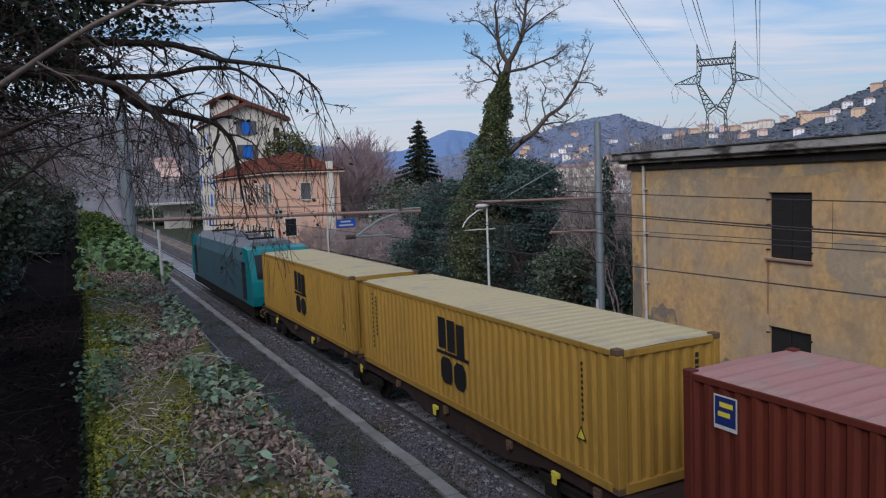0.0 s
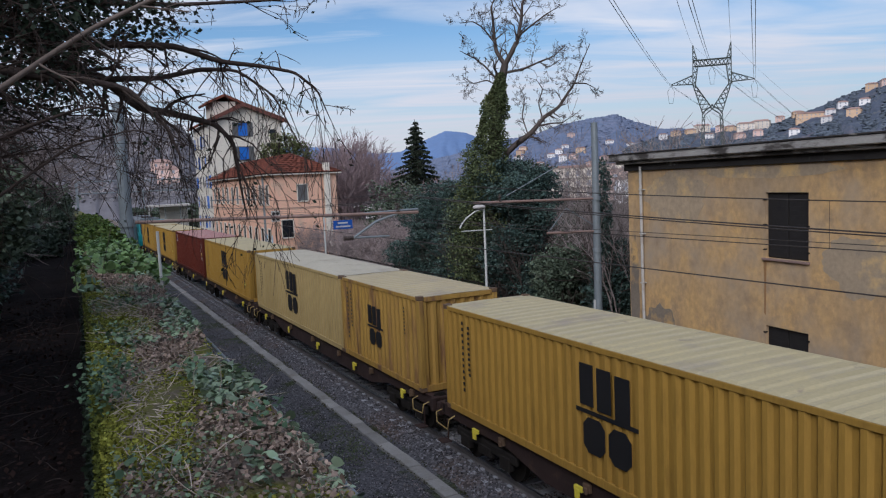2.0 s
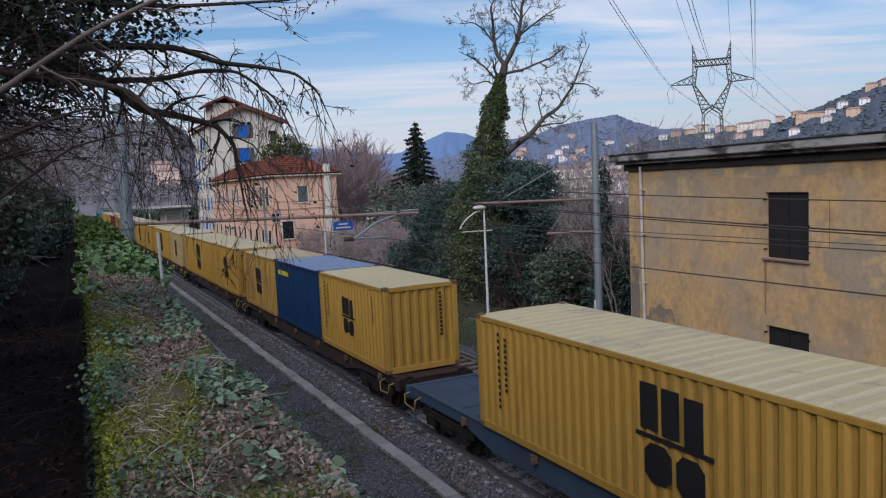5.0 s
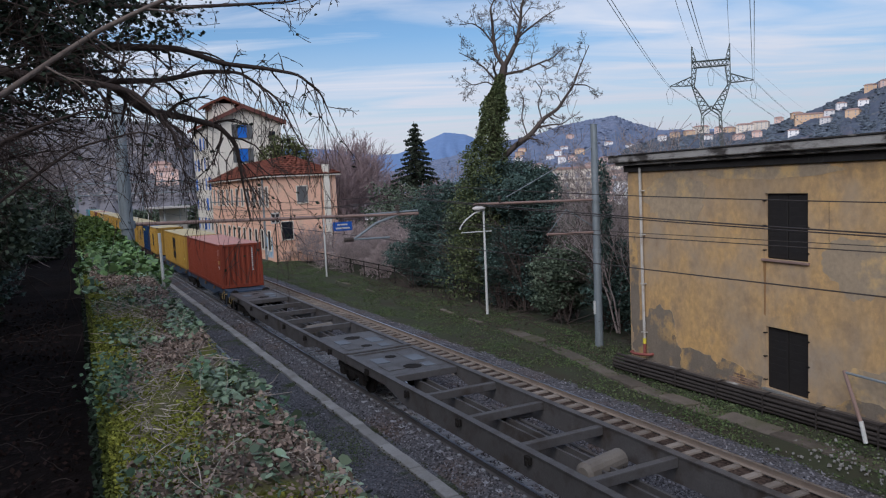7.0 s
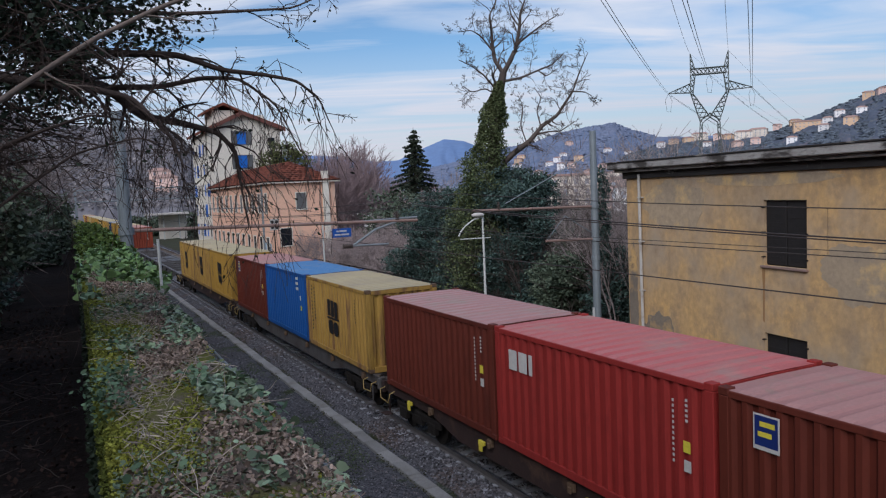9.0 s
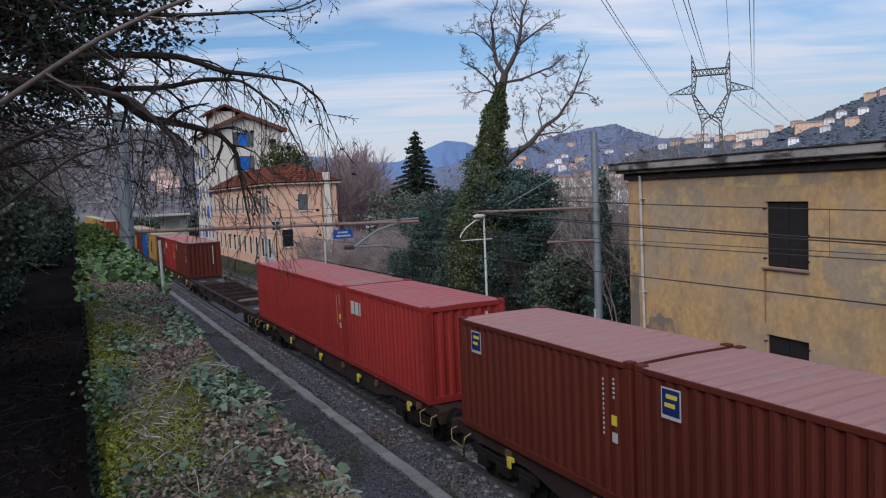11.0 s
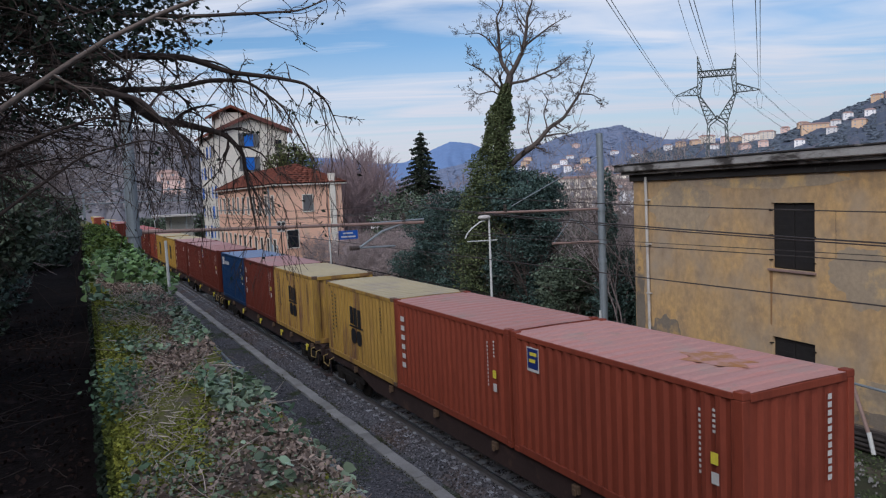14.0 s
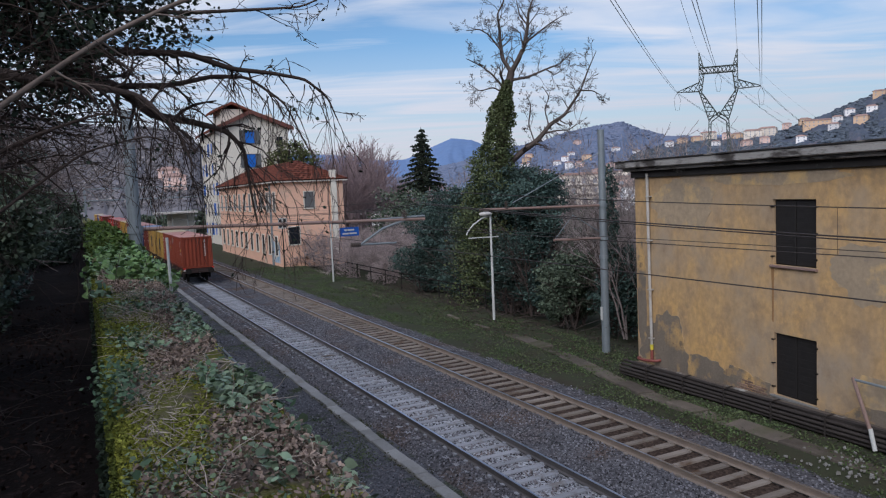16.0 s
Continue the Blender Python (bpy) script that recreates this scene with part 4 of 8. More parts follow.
for x, zc, zm, sg, y0 in ((X_NEAR, 5.02, 6.36, 0.64, 20.0), (X_FAR, 5.16, 6.60, 0.62, 24.36)):
    for ys_, ye in ((y0 - 50, y0), (y0, y0 + 52), (y0 + 52, y0 + 108), (y0 + 108, y0 + 170)):
        pc, pm = [], []
        for i in range(21):
            q = i / 20
            y = ys_ + (ye - ys_) * q
            sag = 4 * q * (1 - q)
            pc.append((x, y, zc))
            pm.append((x, y, zm - sg * sag))
        wire(pc, 0.011, name="contact_wire")
        wire(pm, 0.012, name="carrier_wire")
        if x == X_NEAR:
            wire([(a_ + 0.10, b_, c_ - 0.05) for a_, b_, c_ in pm], 0.010, name="carrier_wire")
        else:
            wire([(a_ + 0.06, b_, c_ + 0.10) for a_, b_, c_ in pc], 0.008, name="contact_wire")
        for i in range(2, 20, 4):
            wire([pc[i], pm[i]], 0.004, name="dropper")
wire([(19.3, y, 5.72 - 0.4 * math.sin((y - 24.36) / 52 * math.pi)) for y in np.linspace(24.36, 76, 15)], 0.008, name="feeder_wire")


# ---------------------------------------------------------------- lamps, sign, posts
def platform_lamp(m):
    t = thing("platform_lamp", m, "white swan-neck platform lamp post", "lamp post", "platform lamps")
    bm = bmesh.new()
    rod(bm, (0, 0, 0), (0, 0, 5.55), 0.075, 0.05, n=10)
    part("pole", bm, M_WHITE_POLE, t)
    tb = Tubes(8)
    tb.line([Vector(p) for p in ((0.0, 0, 5.5), (-0.55, 0, 5.35), (-1.05, 0, 5.05), (-1.35, 0, 4.75), (-1.45, 0, 4.55))], [0.04] * 5)
    part("neck", tb.mesh("neck"), M_WHITE_POLE, t)
    part("bracket", rods(((-1.35, 0, 4.38), (0.45, 0, 4.36), 0.03)), M_WHITE_POLE, t)
    bm = bmesh.new()
    bmesh.ops.create_uvsphere(bm, u_segments=14, v_segments=8, radius=0.3)
    bmesh.ops.scale(bm, vec=(1.25, 0.75, 0.42), verts=bm.verts)
    bmesh.ops.translate(bm, vec=(-0.28, 0, 5.58), verts=bm.verts)
    part("lantern", bm, M_PALE_WALL, t, "pale domed lantern head")
    return t


platform_lamp(pose(19.75, 33.65, -0.2))
sign = thing("station_sign", pose(18.7, 56.8, -0.2), "blue station name board with white lettering on a white post", "sign")
part("post", rods(((0, 0, 0), (0, 0, 4.6), 0.07)), M_WHITE_POLE, sign)
part("bracket", rods(((0, 0, 4.1), (2.2, 0, 4.2), 0.03)), M_WHITE_POLE, sign)
board = part("board", boxes((0.75, 2.35, -0.03, 0.03, 3.55, 4.25), bev=0.01), M_SIGN_BLUE, sign, "blue enamel board")
for (a, b, z) in ((1.1, 1.95, 3.98), (0.95, 2.15, 3.70)):
    part("lettering", boxes((a, b, -0.045, -0.031, z, z + 0.12)), M_MARK_WHITE, board, "white line of text")
edge_post = thing("edge_post", pose(1.16, 10.1, 5.3), "thin pale steel post at the wall edge", "post")
part("pole", rods(((0, 0, 0), (-0.01, 0, 0.98), 0.018)), M_WHITE_POLE, edge_post)
shelter = thing("platform_shelter", pose(0, 150, 0), "long pale platform canopy on thin posts", "shelter")
part("roof", boxes((15.0, 22.6, -2.2, 2.2, 4.35, 4.75), bev=0.05), M_PALE_WALL, shelter, "pale flat canopy roof")
for x in (15.4, 18.2, 21.0):
    part("post", rods(((x, 0, -0.4), (x, 0, 4.35), 0.12)), M_WHITE_POLE, shelter)
part("back_wall", boxes((17.5, 22.6, 1.9, 2.15, -0.4, 4.34)), M_CREAM, shelter)
fence = thing("trackside_fence", pose(0, 0, 0), "dark low rail fence before the bushes", "fence")
for k in range(16):
    y = 34 + k * 3.0
    part("post", rods(((21.2, y, -0.4), (21.2, y, 0.95), 0.04)), M_BOGIE, fence)
for z in (0.55, 0.9):
    part("rail", rods(((21.2, 34, z), (21.2, 79, z), 0.035)), M_BOGIE, fence)
signal = thing("signal_board", pose(18.32, 70.0, -0.3), "white signal board with four black discs on a mast", "signal")
part("mast", rods(((0, 0.06, 0), (0, 0.06, 5.1), 0.06)), M_BOGIE, signal)
sb = part("board", boxes((-0.42, 0.42, -0.03, 0.0, 3.98, 5.02), bev=0.01), M_MARK_WHITE, signal, "white enamel board")
for x in (-0.2, 0.2):
    for z in (4.25, 4.75):
        part("disc", rods(((x, -0.031, z), (x, -0.05, z), 0.16), n=16), M_MARK_DARK, sb, "black round disc")

# ---------------------------------------------------------------- hills and distance
EYE_Z = 6.74


def hill(name, material, ridge, dist, base_dist, seed, label, rough=0.35, z_base=-14.0):
    """A wooded slope whose skyline follows (bearing, elevation) in degrees as seen along the valley."""
    az0, az1 = ridge[0][0], ridge[-1][0]
    n = int((az1 - az0) / 0.12)
    a = np.linspace(az0, az1, n)
    e = np.interp(a, [r[0] for r in ridge], [r[1] for r in ridge])
    rows_ = 26
    vs = []
    for j in range(rows_ + 1):
        q = j / rows_
        for ai, ei in zip(a, e):
            d = base_dist + (dist - base_dist) * q
            top = EYE_Z + dist * math.tan(radians(ei))
            bumpy = noise.noise(Vector((ai * 1.3, q * 4, seed))) * 0.06 + noise.noise(Vector((ai * 6, q * 14, seed))) * 0.025
            z = z_base + (top - z_base) * (q ** 1.15) + (top - z_base) * bumpy * math.sin(math.pi * min(1, q * 1.0)) + dist * 0.0016 * rough * noise.noise(Vector((ai * 14, q * 30, seed + 4)))
            vs.append((math.sin(radians(ai)) * d, math.cos(radians(ai)) * d, z))
    fs = [(j * n + i, j * n + i + 1, (j + 1) * n + i + 1, (j + 1) * n + i) for j in range(rows_) for i in range(n - 1)]
    ob = tagged(part(name, mesh_of(vs, fs, name, True), material), label, "hill", kind="structure")

    def spot(az, q):
        d = base_dist + (dist - base_dist) * q
        top = EYE_Z + dist * math.tan(radians(float(np.interp(az, [r[0] for r in ridge], [r[1] for r in ridge]))))
        return Vector((math.sin(radians(az)) * d, math.cos(radians(az)) * d, z_base + (top - z_base) * q ** 1.15))
    return ob, spot


hill("backdrop_far", M_HILL_F, [(8, 2.6), (16.6, 3.08), (19.1, 2.9), (22.5, 2.36), (24.2, 2.41), (26, 3.19), (27.7, 3.84), (29.2, 3.65), (30.7, 2.99), (34, 2.8), (44, 3.0), (60, 3.2)], 2600, 1700, 1.0, "far wooded hills painted haze blue")
_, spot_mid = hill("backdrop_mid", M_HILL_M, [(20, 0.4), (24, 1.2), (29, 2.2), (32, 2.9), (34.5, 3.3), (36.2, 3.85), (38.7, 4.25), (40.4, 4.39), (41.6, 3.83), (43.5, 3.2), (48, 2.9), (54, 2.9), (64, 3.0)], 1300, 420, 2.0, "hillside painted in haze blue-grey, dotted with houses", rough=0.9)
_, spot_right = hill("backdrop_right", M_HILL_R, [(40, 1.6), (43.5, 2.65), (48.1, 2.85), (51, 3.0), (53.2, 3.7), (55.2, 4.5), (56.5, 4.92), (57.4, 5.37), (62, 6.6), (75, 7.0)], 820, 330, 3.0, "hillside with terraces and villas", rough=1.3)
_, spot_left = hill("backdrop_left", M_HILL_L, [(-40, 9.0), (-12, 7.6), (-3, 6.6), (0, 5.7), (3.5, 5.3), (5.7, 5.3), (8.3, 4.85), (9.2, 3.7), (11, 2.5), (14, 1.6), (18, 0.6)], 520, 240, 4.0, "brown wooded slope of bare trees", rough=0.9, z_base=-2.0)

# trees over the near slopes, as one rough canopy
rngc = np.random.default_rng(12)


def canopy(name, spot, material, n, azr, qr, size, label):
    pts, sz = [], []
    for _ in range(n):
        p = spot(rngc.uniform(*azr), rngc.uniform(*qr))
        k = rngc.integers(4, 9)
        for _ in range(k):
            pts.append(p + Vector(rngc.normal(size=3) * size * 0.5) + Vector((0, 0, size * 0.5)))
            sz.append(size * rngc.uniform(0.5, 1.0))
    return tagged(part(name, leaf_mesh(name, np.array([tuple(p) for p in pts]), sz, rngc, 0.85, droop=0.1), material), label, "woods", kind="stuff")


def hill_trees(name, spot, material, n, azr, qr, size, label):
    """Tree crowns over a far slope as small uneven lumps, joined into one sheet of woods."""
    g = (1 + math.sqrt(5)) / 2
    ico = np.array([(-1, g, 0), (1, g, 0), (-1, -g, 0), (1, -g, 0), (0, -1, g), (0, 1, g), (0, -1, -g), (0, 1, -g), (g, 0, -1), (g, 0, 1), (-g, 0, -1), (-g, 0, 1)]) / math.sqrt(1 + g * g)
    tri = [(0, 11, 5), (0, 5, 1), (0, 1, 7), (0, 7, 10), (0, 10, 11), (1, 5, 9), (5, 11, 4), (11, 10, 2), (10, 7, 6), (7, 1, 8), (3, 9, 4), (3, 4, 2), (3, 2, 6), (3, 6, 8), (3, 8, 9), (4, 9, 5), (2, 4, 11), (6, 2, 10), (8, 6, 7), (9, 8, 1)]
    vs, fs = [], []
    while len(fs) < n * 20:
        az, q = rngc.uniform(*azr), rngc.uniform(*qr)
        if noise.noise(Vector((az * 0.9, q * 6, 3.0))) < -0.12:
            continue
        p = spot(az, q)
        r = size * rngc.uniform(0.5, 1.15)
        b = len(vs)
        sh = ico * r * (1 + rngc.normal(size=(12, 1)) * 0.22) * np.array([1.3, 1.3, 0.5])
        vs += [(p.x + s[0], p.y + s[1], p.z + s[2] + r * 0.05) for s in sh]
        fs += [(a + b, c + b, d + b) for a, c, d in tri]
    return tagged(part(name, mesh_of(vs, fs, name, True), material), label, "woods", kind="stuff")


# both woods below carry the same painted-in haze blue
hill_trees("right_hill_woods", spot_right, leafy("haze_tinted_hill_wood", (0.085, 0.105, 0.135), (0.125, 0.14, 0.165), 0.4, 0.95), 6500, (41, 62), (0.3, 1.0), 2.1, "dark scrub and trees on the villa hillside")
hill_trees("mid_hill_woods", spot_mid, leafy("haze_tinted_far_wood", (0.16, 0.195, 0.29), (0.19, 0.215, 0.30), 0.14, 0.95), 6500, (26, 56), (0.25, 1.0), 2.9, "woods painted haze blue on the far side of the valley")
canopy("left_hill_woods", spot_left, leafy("hill_wood_brown", (0.20, 0.175, 0.175), (0.33, 0.30, 0.295), 0.45, 0.95), 8000, (-12, 14), (0.15, 1.0), 1.5, "brown bare winter woods on the slope")


def far_house(m, w, d, h, wall_mat, label, floors=2):
    """A distant house: walls, pitched roof and windows."""
    t = thing("hillside_house", m, label, "house", "hillside houses")
    part("wall", boxes((-w / 2, w / 2, -d / 2, d / 2, -4, h)), wall_mat, t)
    o = 0.5
    bm = bmesh.new()
    vs = [bm.verts.new(v) for v in ((-w / 2 - o, -d / 2 - o, h), (w / 2 + o, -d / 2 - o, h), (w / 2 + o, d / 2 + o, h), (-w / 2 - o, d / 2 + o, h), (-w / 2 + d * 0.3, 0, h + d * 0.22), (w / 2 - d * 0.3, 0, h + d * 0.22))]
    for q in ((0, 1, 5, 4), (1, 2, 5), (2, 3, 4, 5), (3, 0, 4), (3, 2, 1, 0)):
        bm.faces.new([vs[i] for i in q])
    part("roof", bm, M_FAR_ROOF, t)
    n = max(2, int(w / 3.4))
    for fl in range(floors):
        for i in range(n):
            x = -w / 2 + (i + 0.5) * w / n
            z = h * (fl + 0.5) / floors
            part("window", boxes((x - 0.45, x + 0.45, -d / 2 - 0.06, -d / 2 - 0.01, z - 0.6, z + 0.6)), M_FAR_WIN, t)
    return t


rh = random.Random(21)
protos = [far_house(pose(0, 900 + 40 * i, -60), w, d, h, M_FAR_WALLS[i % 4], lab, fl) for i, (w, d, h, fl, lab) in enumerate((
    (10, 6.5, 4.6, 2, "ochre villa with a tiled roof on a hillside"), (16, 8, 6.6, 3, "cream apartment house with a tiled roof on a hillside"),
    (8.5, 6.5, 5, 2, "pink villa with a tiled roof on a hillside"), (8, 6, 4.4, 2, "white house with a tiled roof on a hillside"), (24, 7, 5.6, 2, "long orange building with a tiled roof on a hillside")))]
used = set()


def put_house(kind, spot, az, q, turn):
    p = spot(az, q)
    m = Matrix.Translation(p) @ pose(0, 0, 0, 0, 0, -az + turn)
    if kind not in used:
        used.add(kind)
        protos[kind].matrix_basis = m
        return protos[kind]
    return copy_thing(protos[kind], m)


for kind, az, q, turn in ((4, 53.4, 0.84, 8), (1, 49.3, 0.93, 5), (1, 50.3, 0.95, -10), (2, 50.1, 0.80, 0), (0, 48.3, 0.95, 14), (2, 47.6, 0.97, 0), (1, 46.4, 0.99, 0), (0, 45.6, 0.97, 20),
                          (3, 54.6, 0.80, 0), (3, 55.3, 0.84, 10), (0, 57.0, 0.93, 0), (2, 57.8, 0.90, 15), (3, 54.4, 0.72, -14), (3, 56.6, 0.78, 0), (0, 56.0, 0.70, -12),
                          (0, 44.6, 0.96, 0), (3, 43.7, 0.93, 8), (2, 51.5, 0.99, 0), (3, 52.4, 0.70, 0), (0, 58.6, 0.84, 5), (2, 48.9, 0.78, 22), (3, 46.9, 0.84, 0), (0, 52.6, 0.97, 10)):
    put_house(kind, spot_right, az, q, turn)
for i in range(34):
    put_house(rh.choice((0, 2, 3, 3)), spot_mid, rh.uniform(31, 46), rh.uniform(0.15, 0.7), rh.uniform(-30, 30))
for az, q in ((7.3, 0.30), (6.9, 0.36)):
    put_house(2, spot_left, az, q, 0)


def apartment(m, w, d, h, material, label):
    """A town block in the valley with rows of windows and balconies."""
    t = thing("apartment_block", m, label, "apartment block", "town blocks")
    part("wall", boxes((-w / 2, w / 2, -d / 2, d / 2, -14, h)), material, t)
    part("roof", boxes((-w / 2 - 0.4, w / 2 + 0.4, -d / 2 - 0.4, d / 2 + 0.4, h, h + 0.5)), M_FAR_ROOF, t)
    n, fl = int(w / 3.2), int((h + 10) / 3.1)
    for j in range(fl):
        for i in range(n):
            x, z = -w / 2 + (i + 0.5) * w / n, h - 1.9 - j * 3.1
            part("window", boxes((x - 0.6, x + 0.6, -d / 2 - 0.05, -d / 2 - 0.01, z - 0.8, z + 0.8)), M_FAR_WIN, t)
        part("balcony", boxes((-w / 2 + 1, w / 2 - 1, -d / 2 - 0.9, -d / 2 - 0.06, h - 3.2 - j * 3.1, h - 3.0 - j * 3.1)), M_PALE_WALL, t)
    return t


for az, dist, w, d, h, mi in ((37.4, 250, 17, 12, 9.5, 1), (35.3, 300, 16, 12, 10.5, 3), (40.6, 230, 15, 12, 8.0, 2), (42.2, 200, 13, 11, 5.5, 3), (39.1, 330, 22, 12, 11, 1), (33.2, 340, 18, 12, 9.5, 3), (27.5, 260, 12, 10, 4.6, 3), (21.6, 170, 7, 7, 4.4, 3)):
    apartment(pose(math.sin(radians(az)) * dist, math.cos(radians(az)) * dist, 0, 0, 0, -az + 6), w, d, h, M_FAR_WALLS[mi], "pale apartment block of the valley town with rows of windows")

# ---------------------------------------------------------------- power pylon and its lines
PY = Vector((146.5, 136.1, -12.0))
pyl = thing("power_pylon", pose(PY.x, PY.y, PY.z, 0, 0, -46.0), "grey-green lattice power pylon with a delta head", "pylon")


def lattice(parent, name, a0, a1, b0, b1, r=0.11, n=6):
    """A lattice face between the bars a0-a1 and b0-b1."""
    bm = bmesh.new()
    a0, a1, b0, b1 = map(Vector, (a0, a1, b0, b1))
    rod(bm, a0, a1, r, n=4)
    rod(bm, b0, b1, r, n=4)
    for i in range(n):
        p, q = i / n, (i + 1) / n
        rod(bm, a0.lerp(a1, p), b0.lerp(b1, q), r * 0.55, n=4)
        rod(bm, b0.lerp(b1, p), a0.lerp(a1, q), r * 0.55, n=4)
    return part(name, bm, M_LATTICE, parent)


for sy in (-0.7, 0.7):
    for s in (-1, 1):
        lattice(pyl, "leg", (s * 4.0, sy * 3.4, 0), (s * 2.35, sy, 32.7), (s * 2.9, sy * 3.4, 0), (s * 1.75, sy, 32.7), n=16)
        lattice(pyl, "fork", (s * 3.9, sy, 40.0), (s * 0.15, sy, 34.3), (s * 4.5, sy, 40.2), (s * 2.2, sy, 32.7), n=6)
        part("knee", rods(((s * 2.3, sy, 33.2), (-s * 0.2, sy, 35.0), 0.10), n=4), M_LATTICE, pyl)
        part("knee", rods(((s * 1.7, sy, 32.7), (-s * 0.3, sy, 34.2), 0.09), n=4), M_LATTICE, pyl)
        lattice(pyl, "horn", (s * 3.9, sy, 40.0), (s * 3.3, sy * 0.8, 44.6), (s * 4.55, sy, 40.2), (s * 4.45, sy * 0.8, 46.1), n=4)
        lattice(pyl, "peak", (s * 3.4, sy * 0.8, 46.1), (s * 4.42, 0, 49.9), (s * 4.45, sy * 0.8, 46.1), (s * 4.45, 0, 49.9), n=3)
        tagged(lattice(pyl, "arm", (s * 4.4, sy, 40.3), (s * 9.75, 0, 40.5), (s * 4.55, sy, 42.5), (s * 9.75, 0, 40.6), r=0.09, n=4), kind="stuff")
    lattice(pyl, "bridge", (-4.4, sy, 46.1), (4.4, sy, 46.1), (-3.9, sy, 44.6), (3.9, sy, 44.6), n=9)
mpy = pose(PY.x, PY.y, PY.z, 0, 0, -46.0)
plines = thing("power_lines", pose(0, 0, 0), "thin high voltage conductors sagging from a pylon", "power line")
for hx, hz, nx, ny, nz in ((-9.75, 40.4, 44.2, 52.0, 22.5), (0.0, 44.4, 49.0, 47.7, 21.8), (9.75, 40.4, 52.4, 44.2, 21.2), (-4.42, 49.9, 48.3, 48.5, 21.9), (4.45, 49.9, 51.1, 45.6, 21.5)):
    top = mpy @ Vector((hx, 0, hz))
    pair = ((-0.25, 0.25) if hz < 49 else (0.0,))
    for o in pair:
        near = top + (Vector((nx, ny, nz)) - top) * 1.5
        far = Vector((top.x + 260, top.y + 130, top.z - 8))
        for a, b, sag in ((top, near, 1.0), (top, far, 10.0)):
            pts = []
            for i in range(15):
                q = i / 14
                p = a.lerp(b, q) + Vector((o, 0, -4 * sag * q * (1 - q)))
                pts.append(p)
            wire(pts, 0.032 if hz < 49 else 0.02, M_LATTICE, "conductor", plines)
    if hz < 49:
        for sgn in (-1, 1):
            insulator(pyl, (hx, 0, hz), (hx + sgn * 0.8, sgn * 1.2, hz - 1.6), 6)
        tb = Tubes(4)
        tb.line([Vector((hx - 0.8, -1.2, hz - 1.6)), Vector((hx - 0.4, -0.5, hz - 4.4)), Vector((hx + 0.4, 0.5, hz - 4.4)), Vector((hx + 0.8, 1.2, hz - 1.6))], [0.05] * 4)
        part("jumper", tb.mesh("jumper"), M_LATTICE, pyl)


# ---------------------------------------------------------------- pink station house and the tall house behind it
def tiles_roof(parent, quads, nrows):
    """Courses of tiles on sloping four-cornered faces (eave-left, eave-right, ridge-right, ridge-left)."""
    for q in quads:
        a, b, c, d = map(Vector, q)
        bm = bmesh.new()
        up = (b - a).cross(d - a).normalized()
        for i in range(nrows):
            p0, p1 = i / nrows, (i + 1) / nrows
            l0, r0, l1, r1 = a.lerp(d, p0), b.lerp(c, p0), a.lerp(d, p1), b.lerp(c, p1)
            n = max(1, int((r0 - l0).length / 0.55))
            for k in range(n):
                e0, e1 = k / n, (k + 1) / n
                v = [bm.verts.new(x) for x in (l0.lerp(r0, e0) + up * 0.09, l0.lerp(r0, (e0 + e1) / 2) + up * 0.16, l0.lerp(r0, e1) + up * 0.09, l1.lerp(r1, e1) + up * 0.03, l1.lerp(r1, (e0 + e1) / 2) + up * 0.1, l1.lerp(r1, e0) + up * 0.03)]
                bm.faces.new((v[0], v[1], v[4], v[5]))
                bm.faces.new((v[1], v[2], v[3], v[4]))
        tagged(part("roof_tiles", bm, M_TILE, parent, "rows of reddish clay tiles"), kind="stuff")


def window(parent, face, u, z, w, h, frame_mat, pane_mat, axis_len=0.08):
    """A window on a wall: face is ('x', x0) or ('y', y0), looking to the negative side."""
    ax, c = face
    def bx(a0, a1, d0, d1, z0, z1):
        return (c - d1, c - d0, a0, a1, z0, z1) if ax == "x" else (a0, a1, c - d1, c - d0, z0, z1)
    o = part("window", boxes(bx(u - w / 2, u + w / 2, 0.004, 0.03, z - h / 2, z + h / 2)), pane_mat, parent)
    part("window_frame", boxes(bx(u - w / 2 - 0.09, u - w / 2, 0.004, axis_len, z - h / 2 - 0.09, z + h / 2 + 0.09), bx(u + w / 2, u + w / 2 + 0.09, 0.004, axis_len, z - h / 2 - 0.09, z + h / 2 + 0.09),
                               bx(u - w / 2, u + w / 2, 0.004, axis_len, z + h / 2, z + h / 2 + 0.09), bx(u - w / 2, u + w / 2, 0.004, axis_len * 1.6, z - h / 2 - 0.12, z - h / 2)), frame_mat, o)
    return o


PINK_M = pose(18.85, 73.0, -0.4)
pink = thing("station_house", PINK_M, "salmon pink two-storey station house with a tiled hip roof", "house")
PW, PD, PH = 6.7, 31.0, 8.5
part("wall", boxes((0, PW, 0, PD, 0, PH)), M_PINK, pink)
part("cornice", boxes((-0.45, PW + 0.45, -0.45, PD + 0.45, PH, PH + 0.14), bev=0.02), M_CREAM, pink)
rz = PH + 0.15
R0, R1, R2, R3 = (-0.5, -0.5, rz), (PW + 0.5, -0.5, rz), (PW + 0.5, PD + 0.5, rz), (-0.5, PD + 0.5, rz)
T0, T1 = (PW / 2 - 0.1, 4.0, rz + 2.1), (PW / 2 + 0.1, PD - 4.0, rz + 2.1)
bm = bmesh.new()
vs = [bm.verts.new(v) for v in (R0, R1, R2, R3, T0, T1)]
for q in ((0, 1, 4), (1, 2, 5, 4), (2, 3, 5), (3, 0, 4, 5)):
    bm.faces.new([vs[i] for i in q])
part("roof", bm, M_TILE, pink)
